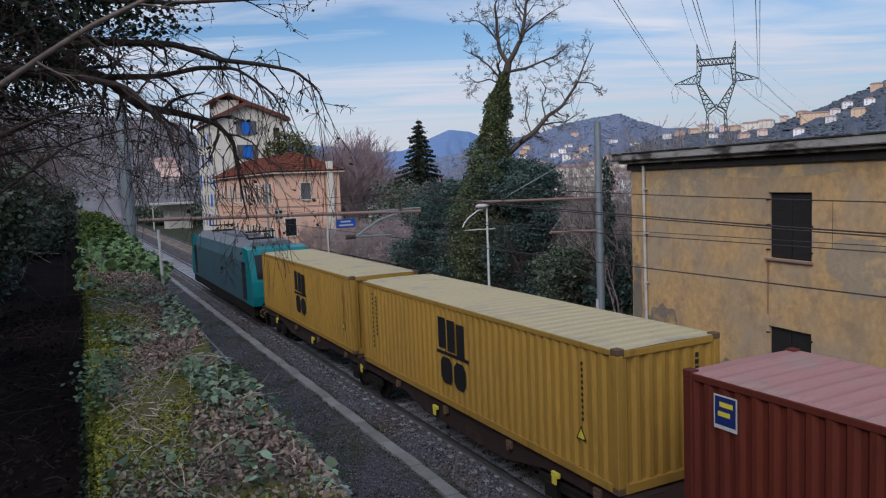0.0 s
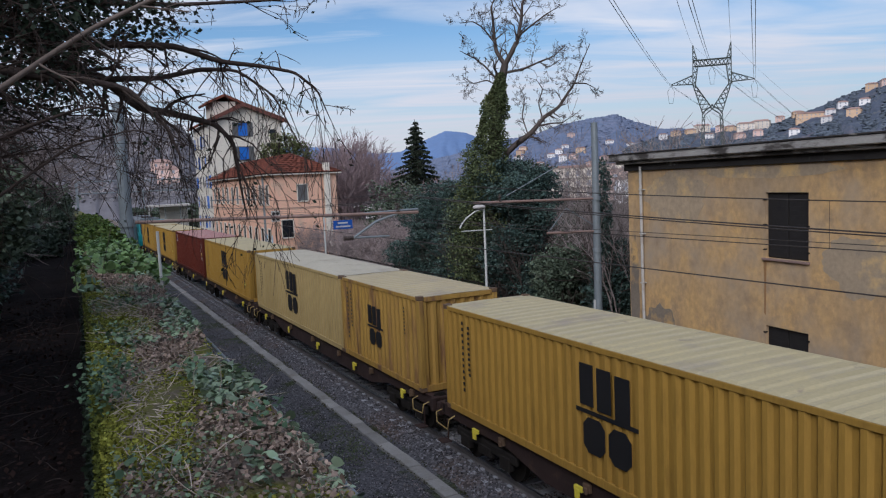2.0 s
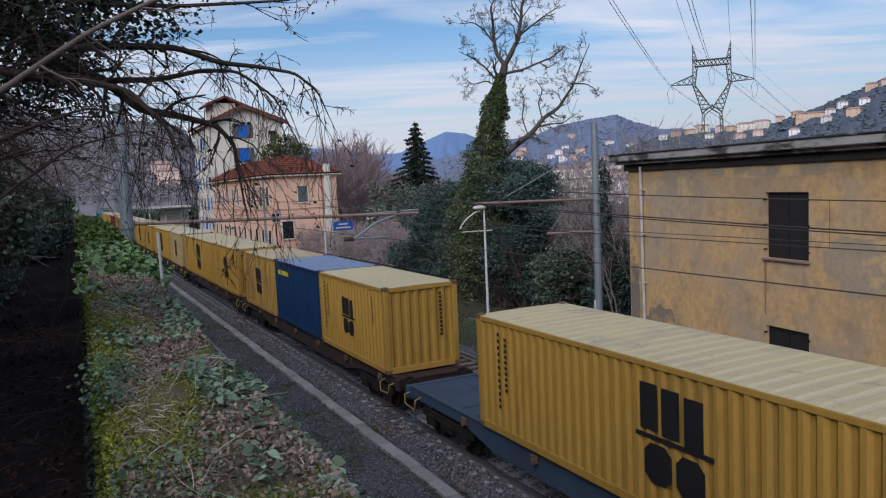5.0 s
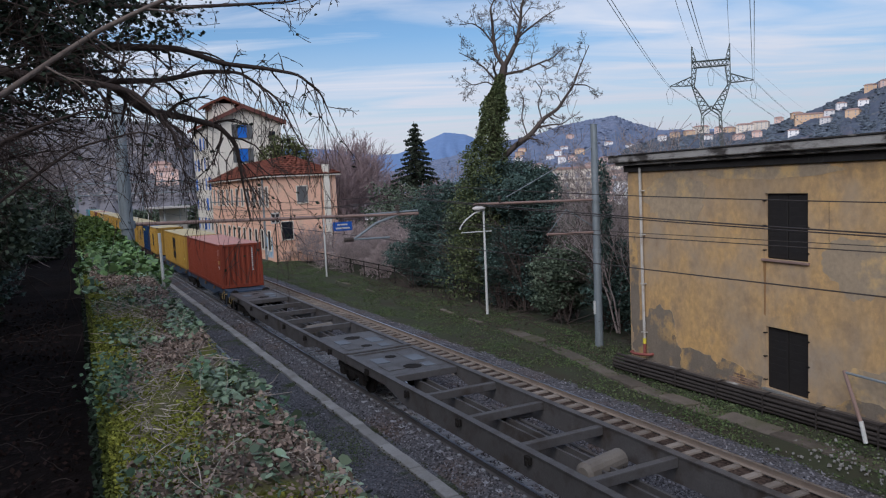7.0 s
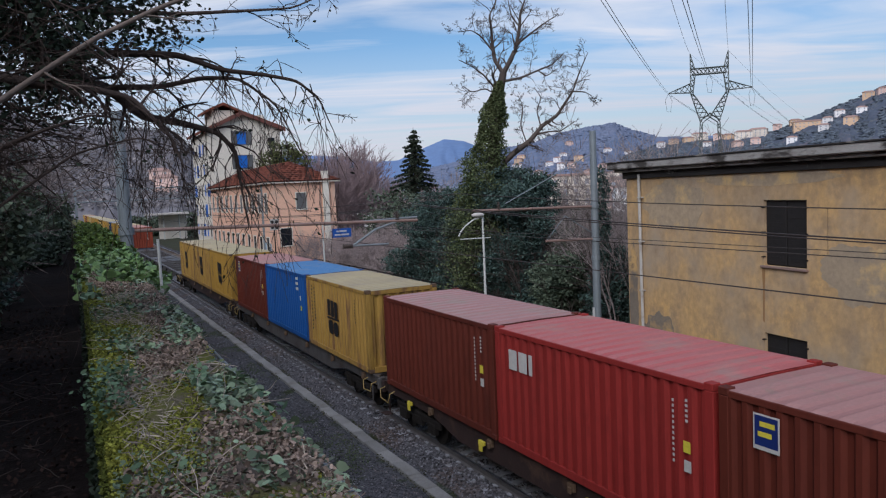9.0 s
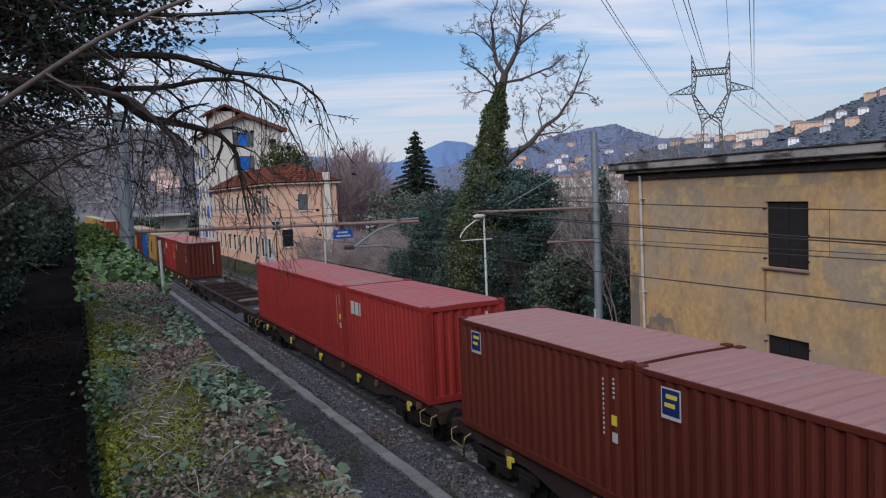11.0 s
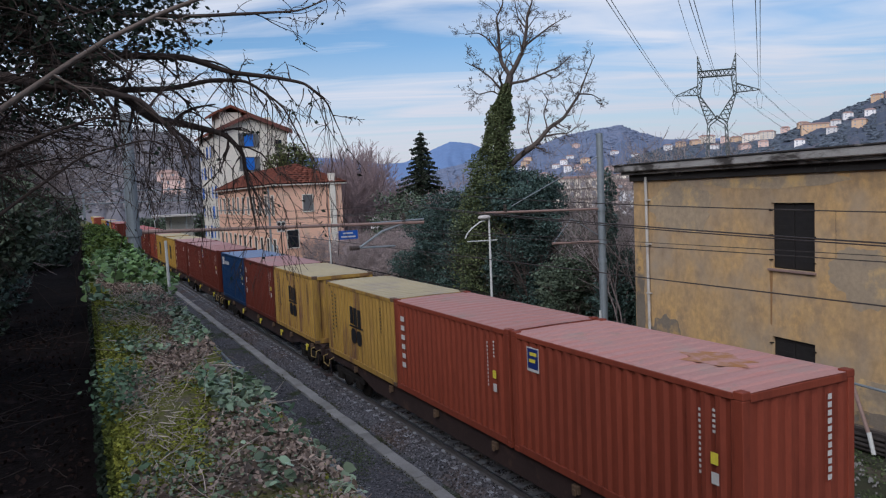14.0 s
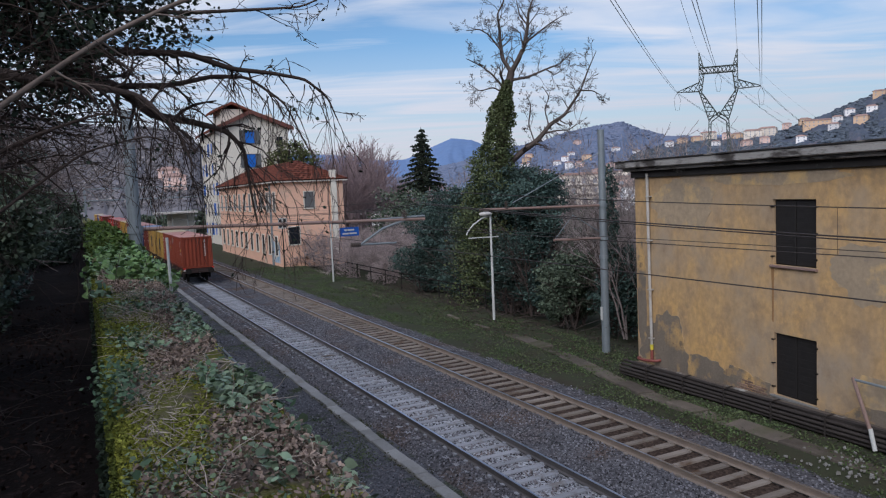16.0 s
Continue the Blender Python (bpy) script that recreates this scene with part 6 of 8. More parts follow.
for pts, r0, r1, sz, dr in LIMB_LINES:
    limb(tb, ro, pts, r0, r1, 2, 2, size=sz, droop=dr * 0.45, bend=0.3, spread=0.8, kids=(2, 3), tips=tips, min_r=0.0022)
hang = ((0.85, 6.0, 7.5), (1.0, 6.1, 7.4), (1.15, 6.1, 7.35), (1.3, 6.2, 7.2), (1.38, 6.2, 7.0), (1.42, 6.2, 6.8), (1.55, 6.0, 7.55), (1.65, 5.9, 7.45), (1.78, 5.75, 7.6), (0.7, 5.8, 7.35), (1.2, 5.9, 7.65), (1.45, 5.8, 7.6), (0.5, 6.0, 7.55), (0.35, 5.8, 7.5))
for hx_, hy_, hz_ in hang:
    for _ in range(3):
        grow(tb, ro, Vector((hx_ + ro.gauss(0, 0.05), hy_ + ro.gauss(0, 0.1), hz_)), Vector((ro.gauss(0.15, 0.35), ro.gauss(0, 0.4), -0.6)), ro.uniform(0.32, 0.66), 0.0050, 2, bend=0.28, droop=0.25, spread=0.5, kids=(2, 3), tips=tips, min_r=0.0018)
for _ in range(14):
    a0 = Vector((ro.uniform(-1.6, -0.3), ro.uniform(5.0, 7.0), ro.uniform(7.2, 8.6)))
    grow(tb, ro, a0, Vector((1.0, ro.gauss(0, 0.2), ro.gauss(0.05, 0.35))), ro.uniform(0.9, 1.7), 0.012, 3, bend=0.25, droop=0.08, spread=0.7, kids=(2, 3), min_r=0.0018)
for _ in range(80):
    a0 = Vector((ro.uniform(-1.9, -0.4), ro.uniform(5.0, 7.0), ro.uniform(6.9, 8.8)))
    grow(tb, ro, a0, Vector((0.7, ro.gauss(0, 0.3), ro.gauss(0.0, 0.5))), ro.uniform(0.5, 0.9), 0.010, 3, bend=0.28, droop=0.06, spread=0.8, kids=(2, 3), min_r=0.0018)
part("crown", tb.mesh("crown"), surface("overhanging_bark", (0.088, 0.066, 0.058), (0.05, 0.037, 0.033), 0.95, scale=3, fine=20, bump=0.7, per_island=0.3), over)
tb = Tubes(6)
limb(tb, ro, [(-0.9, 4.6, 6.7), (-0.46, 4.56, 7.09), (-0.25, 4.56, 7.27), (0.08, 4.54, 7.51), (0.29, 4.5, 7.65), (0.58, 4.44, 7.8), (0.85, 4.37, 7.91), (1.1, 4.3, 8.1)], 0.019, 0.010, 1, 5, size=0.3, droop=0.1, min_r=0.002)
part("pale_limb", tb.mesh("pale_limb"), surface("pale_bark", (0.20, 0.16, 0.14), (0.13, 0.10, 0.09), 0.95, scale=4, fine=25, bump=0.5), over, "paler brown straight branch")
lr = np.random.default_rng(44)
tp = np.array([tuple(p) for p in tips])
sel = tp[lr.choice(len(tp), min(len(tp), 260), replace=False)] + lr.normal(size=(min(len(tp), 260), 3)) * 0.03
part("foliage", leaf_mesh("foliage", sel, lr.uniform(0.02, 0.045, len(sel)), lr, 0.1), M_OVERHANG, over, "few dark hanging leaves")
cl = []
for _ in range(250):
    c = np.array([-1.4 + 2.3 * lr.random() ** 1.5, lr.uniform(5.4, 7.2), lr.uniform(7.45, 9.0)])
    if c[0] > 0.25 and c[2] < 7.95:
        continue
    cl.append(c + lr.normal(size=(130, 3)) * np.array([0.17, 0.17, 0.11]))
for _ in range(80):
    c = np.array([lr.uniform(-1.3, 0.30), lr.uniform(5.6, 7.2), lr.uniform(7.8, 9.0)])
    cl.append(c + lr.normal(size=(130, 3)) * np.array([0.15, 0.15, 0.10]))
cl = np.concatenate(cl)
part("evergreen_crown", leaf_mesh("evergreen_crown", cl, lr.uniform(0.022, 0.055, len(cl)), lr, 0.2), M_OVERHANG, over, "dark evergreen foliage")

# unseen crown clumps added out of view, left and behind, to shade the path
cl = [np.array([lr.uniform(-7.0, -2.2), lr.uniform(-8.0, 6.5), lr.uniform(8.0, 10.2)]) + lr.normal(size=(60, 3)) * np.array([0.5, 0.5, 0.3]) for _ in range(130)]
cl = np.concatenate(cl)
part("rear_crown", leaf_mesh("rear_crown", cl, lr.uniform(0.12, 0.26, len(cl)), lr, 0.4), M_OVERHANG, over, "dark evergreen foliage")

# bushes on the bank to the left of the path
for i, (x, y, w, h) in enumerate(((-1.6, 8.5, 0.9, 1.7), (-1.3, 11.5, 0.9, 2.0), (-1.9, 14.0, 1.2, 2.8), (-1.2, 17.5, 1.0, 2.2), (-2.2, 21.0, 1.5, 3.4), (-1.2, 25.0, 1.2, 2.3), (-2.6, 29.0, 1.8, 4.0), (-1.0, 33.0, 1.3, 2.2), (-2.2, 39.0, 1.9, 4.0), (-1.0, 46.0, 1.6, 2.6), (-3.0, 11.0, 1.4, 3.6), (-2.6, 6.0, 1.0, 2.6))):
    bl = []
    for k in range(8):
        rr = w * rb.uniform(0.35, 0.6)
        bl.append(((rb.uniform(-w, w) * 0.7, rb.uniform(-w, w), h * rb.uniform(0.1, 0.9)), (rr, rr, rr)))
    shrub(pose(x, y, Z_PATH), bl, 8500, 0.085 if y < 20 else 0.13, M_SHRUB if i % 2 else M_EVERGREEN, "dark tangled bush on the path side bank", 200 + i, twig=False)
for i, (x, y, h) in enumerate(((-2.0, 13.5, 3.6), (-1.7, 16.5, 4.2), (-1.4, 20.0, 4.4), (-2.0, 25.0, 5.2), (-1.6, 31.0, 5.2), (-2.4, 38.0, 6.0), (-2.3, 12.0, 4.6), (-1.0, 43.0, 5.0), (-3.4, 19.0, 6.0), (-0.6, 64.0, 4.5))):
    bare_tree(pose(x, y, Z_PATH if y < 50 else 2.5), h, 230 + i, "tangle of bare brown shoots on the bank", r=0.03 + 0.0006 * y, n=7, fan=0.35, min_r=0.003 + y * 0.00018, name="bare_shrub", kids=(2, 4), spread=0.8, material=surface("bank_twigs", (0.20, 0.165, 0.16), (0.12, 0.098, 0.096), 0.95, scale=3, fine=20, bump=0.2, per_island=0.4))

# ---------------------------------------------------------------- growth on the wall top
rv = np.random.default_rng(77)


def wall_patch(n, yr, xr, dens, size, zr, seed):
    """Points over the wall top, gathered in drifts."""
    out = []
    while len(out) < n:
        y = yr[0] + (yr[1] - yr[0]) * rv.random() ** 1.5
        x = rv.uniform(*xr)
        if noise.noise(Vector((x * 2.2 + seed, y * 0.9, seed))) + dens > rv.random() * 1.1 - 0.2:
            out.append((x + skew(y), y, Z_WALL + 0.05 + rv.uniform(*zr)))
    return np.array(out)


M_IVY_EDGE = leafy("broad_ivy_leaves", (0.11, 0.18, 0.095), (0.28, 0.34, 0.24), 0.7, 0.36)
p = np.concatenate([wall_patch(2200, (1.9, 9.0), (0.50, 0.76), -0.15, 0, (-0.05, 0.07), 3.0), wall_patch(700, (5.0, 12.0), (0.08, 0.76), -0.3, 0, (-0.02, 0.08), 29.0)])
tagged(part("ivy_edge", leaf_mesh("ivy_edge", p, rv.uniform(0.022, 0.052, len(p)), rv, 0.6, "round"), M_IVY_EDGE), "glossy ivy leaves spilling over the wall edge", "ivy", kind="stuff")
# ivy hanging down over the outer edge in separate drifts
p = np.concatenate([np.stack([0.76 + 0.022 * yy + rv.uniform(-0.05, 0.04, k), yy + rv.normal(0, 0.24, k), Z_WALL + rv.uniform(-0.22, 0.07, k)], 1) for yy, k in ((2.1, 260), (2.6, 300), (3.1, 120), (3.9, 230), (4.3, 160), (6.4, 90), (8.2, 160), (9.6, 220))])
tagged(part("hanging_ivy", leaf_mesh("hanging_ivy", p, rv.uniform(0.024, 0.062, len(p)), rv, 0.45, "round"), M_IVY_EDGE), "pale glossy ivy hanging over the outer wall edge", "ivy", kind="stuff")
p = wall_patch(3600, (2.0, 12.0), (0.06, 0.66), -0.12, 0, (-0.02, 0.05), 8.0)
tagged(part("ground_ivy", leaf_mesh("ground_ivy", p, rv.uniform(0.010, 0.024, len(p)), rv, 0.5, "round"), leafy("grey_green_leaves", (0.11, 0.165, 0.09), (0.19, 0.24, 0.15), 0.6, 0.5)), "small grey-green leaves in the moss", "ivy", kind="stuff")
q1 = blob_points(rv, 16000, [((0.50 + 0.024 * y, y, Z_WALL - 0.06), (0.50, 1.1, 0.26), 0.11) for y in (10.8, 12.2, 14, 16, 18.5, 21.5, 25, 30, 36)])
q1 = q1[q1[:, 2] > Z_WALL - 0.6]
tagged(part("ivy_mound", leaf_mesh("ivy_mound", q1, rv.uniform(0.06, 0.13, len(q1)), rv, 0.5, "round"), leafy("mound_ivy", (0.115, 0.20, 0.07), (0.18, 0.26, 0.11), 0.5, 0.4)), "mounds of green ivy over the far wall top", "ivy", kind="stuff")
q2 = blob_points(rv, 5000, [((0.45 + 0.02 * y, y, Z_WALL + 0.1), (0.42, 1.8, 0.30), 0.25) for y in (18, 22, 26, 32)])
tagged(part("nettles", leaf_mesh("nettles", q2, rv.uniform(0.05, 0.12, len(q2)), rv, 0.4), M_HEDGE), "fresh green leafy growth on the wall", "weeds", kind="stuff")
p = np.concatenate([wall_patch(20000, (1.9, 12.0), (0.10, 0.76), -0.08, 0, (-0.02, 0.035), 15.0), wall_patch(9000, (4.5, 12.0), (0.10, 0.74), -0.12, 0, (-0.02, 0.05), 15.0)])
tagged(part("leaf_litter", leaf_mesh("leaf_litter", p, rv.uniform(0.008, 0.027, len(p)), rv, 0.4, "round", 0.5), M_LITTER), "dry brown leaves over the wall top", "dead leaves", kind="stuff")
tb = Tubes(3)
rw = random.Random(9)
for k in range(2100):
    y = 1.9 + 10.5 * rw.random() ** 1.4 if k < 1300 else rw.uniform(4.2, 12.0)
    x = rw.uniform(0.2, 0.66) + skew(y)
    if noise.noise(Vector((x * 2.2, y * 0.9, 15.0))) < -0.12:
        continue
    grow(tb, rw, Vector((x, y, Z_WALL + 0.045)), Vector((rw.gauss(0, 1.0), rw.gauss(0, 0.6), rw.uniform(0.0, 0.3))), rw.uniform(0.05, 0.25) * (1.0 if k < 1300 else 1.1), rw.uniform(0.0012, 0.0034) * (1.0 if k < 1300 else 1.6), 0, bend=0.4, droop=0.12, min_r=0.0009)
tagged(part("dry_stems", tb.mesh("dry_stems"), M_DRY), "dead brown stems lying over the wall top", "dry stems", kind="stuff")
# a few larger leafy sprigs
for i, (x, y, n, s) in enumerate(((0.30, 8.6, 26, 0.08), (0.17, 3.95, 240, 0.028), (0.24, 4.35, 220, 0.028), (0.20, 2.75, 14, 0.05), (0.74, 3.1, 50, 0.042), (0.62, 4.1, 50, 0.04), (0.34, 5.4, 180, 0.027))):
    c = np.array([x, y, Z_WALL + 0.10]) + rv.normal(size=(n, 3)) * np.array([0.06, 0.14, 0.05])
    tagged(part("sprig", leaf_mesh("sprig", c, rv.uniform(s * 0.7, s * 1.2, n), rv, 0.5, "round"), M_IVY_PALE), "leafy green sprig growing from the wall", "plant", "wall sprigs", "stuff")
# tufted moss
p = wall_patch(90000, (1.9, 12.5), (0.05, 0.76), 0.05, 0, (-0.035, 0.006), 21.0)
tagged(part("moss_tufts", leaf_mesh("moss_tufts", p, rv.uniform(0.008, 0.022, len(p)), rv, 0.1), leafy("moss_tuft", (0.30, 0.295, 0.05), (0.16, 0.185, 0.045), 0.6, 0.9)), "tufts of yellow-green moss on the wall top", "moss", kind="stuff")
p = wall_patch(3500, (1.9, 12.5), (0.12, 0.76), -0.2, 0, (-0.02, 0.03), 33.0)
tagged(part("dry_grass", leaf_mesh("dry_grass", p, rv.uniform(0.03, 0.08, len(p)), rv, 0.2, "blade"), leafy("dry_blades", (0.50, 0.43, 0.36), (0.33, 0.275, 0.23), 0.5, 0.9)), "dry brown grass and leaf scraps on the wall top", "dry grass", kind="stuff")
# moss hanging over the inner edge
p = np.stack([rv.uniform(0.02, 0.07, 9000), 2.0 + 11 * rv.random(9000) ** 1.3, Z_WALL + 0.03 - 0.30 * rv.random(9000) ** 2.2], 1)
p[:, 0] += 0.022 * p[:, 1]
tagged(part("edge_moss", leaf_mesh("edge_moss", p, rv.uniform(0.010, 0.026, len(p)), rv, 0.1), leafy("edge_moss_tuft", (0.16, 0.17, 0.03), (0.10, 0.12, 0.03), 0.6, 0.9)), "dark moss hanging over the inner wall edge", "moss", kind="stuff")
# dark leaves added down the wall's inner face to stand in for its shade
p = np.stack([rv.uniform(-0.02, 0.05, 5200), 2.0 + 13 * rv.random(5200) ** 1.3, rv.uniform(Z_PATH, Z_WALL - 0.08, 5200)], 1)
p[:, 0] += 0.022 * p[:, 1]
tagged(part("wall_creeper", leaf_mesh("wall_creeper", p, rv.uniform(0.015, 0.04, len(p)), rv, 0.1, "round"), M_OVERHANG), "dark leaves added as shade on the wall's inner face", "creeper", kind="stuff")
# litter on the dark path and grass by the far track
# path leaves are darkened too, with the path's shade in their colour
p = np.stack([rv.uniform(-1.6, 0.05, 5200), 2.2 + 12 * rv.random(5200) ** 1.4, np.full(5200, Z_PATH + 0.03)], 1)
tagged(part("path_litter", leaf_mesh("path_litter", p, rv.uniform(0.02, 0.05, len(p)), rv, 0.6), surface("shade_dark_litter", (0.045, 0.028, 0.024), (0.02, 0.013, 0.012), 0.95, scale=3, fine=20, bump=0.1, per_island=0.6)), "dark fallen leaves on the path", "dead leaves", kind="stuff")
tb = Tubes(3)
for _ in range(260):
    grow(tb, rw, Vector((rw.uniform(-1.7, 0.0), 2.2 + 10 * rw.random() ** 1.4, Z_PATH + 0.04)), Vector((rw.gauss(0, 1), rw.gauss(0, 1), 0.1)), rw.uniform(0.15, 0.6), 0.004, 0, bend=0.3, min_r=0.0015)
tagged(part("path_twigs", tb.mesh("path_twigs"), M_BARK), "broken twigs on the path", "twigs", kind="stuff")


def tufts(name, n, xr, yr, z, size, material, label, dens=0.0):
    out = []
    while len(out) < n:
        y = yr[0] + (yr[1] - yr[0]) * rv.random() ** 1.5
        x = rv.uniform(*xr)
        if noise.noise(Vector((x * 0.8, y * 0.35, 11.0))) + dens > rv.random() * 0.8 - 0.3:
            out.append((x, y, z + rv.uniform(0, size * 0.5)))
    return tagged(part(name, leaf_mesh(name, np.array(out), rv.uniform(size * 0.5, size, n), rv, -0.4), material), label, "grass", kind="stuff")


tufts("verge_grass", 42000, (15.1, 20.6), (8.0, 75.0), -0.24, 0.09, M_GRASS, "short green grass on the verge", 0.12)
pv_ = np.stack([rv.uniform(17.3, 21.5, 3600), 19 + 34 * rv.random(3600), np.full(3600, -0.2)], 1)
tagged(part("verge_litter", leaf_mesh("verge_litter", pv_, rv.uniform(0.05, 0.12, 3600), rv, 0.7), surface("verge_leaves", (0.095, 0.068, 0.056), (0.055, 0.04, 0.034), 0.95, scale=3, fine=20, bump=0.2, per_island=0.6)), "brown fallen leaves at the edge of the bushes", "dead leaves", kind="stuff")
tufts("path_weeds", 9000, (3.4, 7.1), (9.0, 45.0), -0.32, 0.06, M_GRASS, "sparse low weeds on the path", -0.3)
pd_ = np.array([(7.38 + 0.004 * yy + sd * rv.normal(0.24, 0.05), yy, -0.27 + rv.uniform(0, 0.03)) for yy, sd in zip(5 + 45 * rv.random(2600) ** 1.4, rv.choice((-1, 1), 2600)) if noise.noise(Vector((sd * 3, yy * 0.6, 5.0))) > -0.05])
tagged(part("drain_weeds", leaf_mesh("drain_weeds", pd_, rv.uniform(0.03, 0.09, len(pd_)), rv, 0.2), leafy("drain_weed", (0.06, 0.068, 0.035), (0.085, 0.075, 0.05), 0.5, 0.8)), "dull moss and weeds creeping over the drain edge", "weeds", kind="stuff")

# ---------------------------------------------------------------- the train
MOVERS = []


def moving(ob, u):
    MOVERS.append((ob, u))
    ob.location = (X_NEAR, u, 0)
    return ob


DECK = 1.18
C_W, C_H = 2.438, 2.591
MESHES = {}


def shared(key, build):
    """One mesh for all parts that look alike."""
    if key not in MESHES:
        bm = build()
        me = bpy.data.meshes.new(key[0])
        bm.to_mesh(me)
        bm.free()
        MESHES[key] = me
    return MESHES[key]


def painted(key, build, material):
    k = (*key, material.name)
    me = shared(k, build)
    if not me.materials:
        me.materials.append(material)
    return me


def corrugated(length, height, pitch, depth, margin):
    """A panel in the plane x = 0 with trapezoid ribs, y along it, facing -x."""
    ys = [(-length / 2, 0.0), (-length / 2 + margin, 0.0)]
    n = int((length - 2 * margin) / pitch)
    step = (length - 2 * margin) / n
    for i in range(n):
        a = -length / 2 + margin + i * step
        ys += [(a + step * 0.14, 0.0), (a + step * 0.34, depth), (a + step * 0.64, depth), (a + step * 0.84, 0.0)]
    ys += [(length / 2 - margin, 0.0), (length / 2, 0.0)]
    bm = bmesh.new()
    lo = [bm.verts.new((x, y, 0)) for y, x in ys]
    hi = [bm.verts.new((x, y, height)) for y, x in ys]
    for i in range(len(ys) - 1):
        bm.faces.new((lo[i + 1], lo[i], hi[i], hi[i + 1]))
    return bm


def roof_panel(length):
    """Roof sheet with shallow crosswise ribs."""
    ys = [(-length / 2, 0.0)]
    n = int((length - 0.4) / 0.36)
    st = (length - 0.4) / n
    for i in range(n):
        a = -length / 2 + 0.2 + i * st
        ys += [(a + st * 0.1, 0.0), (a + st * 0.27, 0.019), (a + st * 0.73, 0.019), (a + st * 0.9, 0.0)]
    ys.append((length / 2, 0.0))
    bm = bmesh.new()
    w = C_W / 2 - 0.018
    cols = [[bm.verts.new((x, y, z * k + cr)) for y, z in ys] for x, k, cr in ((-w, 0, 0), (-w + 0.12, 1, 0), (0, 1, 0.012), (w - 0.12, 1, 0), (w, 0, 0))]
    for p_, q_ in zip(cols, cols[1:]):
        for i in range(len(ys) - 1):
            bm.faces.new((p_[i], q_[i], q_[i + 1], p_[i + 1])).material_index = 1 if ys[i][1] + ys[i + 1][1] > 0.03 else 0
    bmesh.ops.recalc_face_normals(bm, faces=bm.faces)
    for f_ in bm.faces:
        if f_.normal.z < 0:
            f_.normal_flip()
    return bm


def flat_shape(outlines, depth=0.006):
    """Flat markings on the side facing -x; outlines in (y towards the rear, z)."""
    bm = bmesh.new()
    for k, o in enumerate(outlines):
        tmp = prism([(-p[0], p[1]) for p in o], "x", -depth, 0.0)
        me = bpy.data.meshes.new("tmp")
        tmp.to_mesh(me)
        tmp.free()
        bm.from_mesh(me)
        bpy.data.meshes.remove(me)
    return bm


def rect(a, b, c, d):
    return [(a, c), (b, c), (b, d), (a, d)]


def emblem():
    """The shipping line's dark emblem as plain shapes: three upright bars over blocks."""
    s = [rect(-0.68, -0.30, -0.02, 0.76), rect(-0.20, 0.18, -0.05, 0.74), rect(0.28, 0.66, -0.10, 0.70), rect(-0.80, 0.86, -0.17, -0.09)]
    for y0, y1, z0, z1 in ((-0.60, 0.0, -0.90, -0.23), (0.10, 0.68, -0.93, -0.26)):
        s.append([(y0 + 0.14, z1), (y1 - 0.14, z1), (y1, z1 - 0.14), (y1, z0 + 0.14), (y1 - 0.14, z0), (y0 + 0.14, z0), (y0, z0 + 0.14), (y0, z1 - 0.14)])
    return flat_shape(s)


def bars_column(n, w, h, gap, seed):
    rr_ = random.Random(seed)
    return flat_shape([rect(-w / 2 * rr_.uniform(0.7, 1), w / 2, -i * (h + gap) - h, -i * (h + gap)) for i in range(n)])


def sticker(u, c, z, paint_x, bands):
    s = part("sticker", painted(("sticker",), lambda: flat_shape([rect(-0.21, 0.21, -0.25, 0.25)], 0.005), M_MARK_WHITE), None, c, "blue and yellow leasing label")
    s.location = (paint_x - 0.001, u, z)
    for nm, mt, rs_, dx in (("label_field", M_MARK_BLUE, [rect(-0.185, 0.185, -0.19, 0.225)], 0.004), ("label_band", M_MARK_YELLOW, [rect(-0.10, 0.14, 0.08, 0.15), rect(-0.13, 0.09, -0.06, 0.01)], 0.008)):
        q = part(nm, painted((nm,), lambda r=rs_: flat_shape(r, 0.005), mt), None, s)
        q.location = (-dx, 0, 0)


# the raised ribs of the roofs have their own tone, mostly paler
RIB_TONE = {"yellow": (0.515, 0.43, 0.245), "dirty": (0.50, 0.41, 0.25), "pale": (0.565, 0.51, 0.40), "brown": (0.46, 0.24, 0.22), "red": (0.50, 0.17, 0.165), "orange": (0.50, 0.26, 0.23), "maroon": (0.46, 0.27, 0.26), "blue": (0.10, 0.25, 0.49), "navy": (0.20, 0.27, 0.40)}


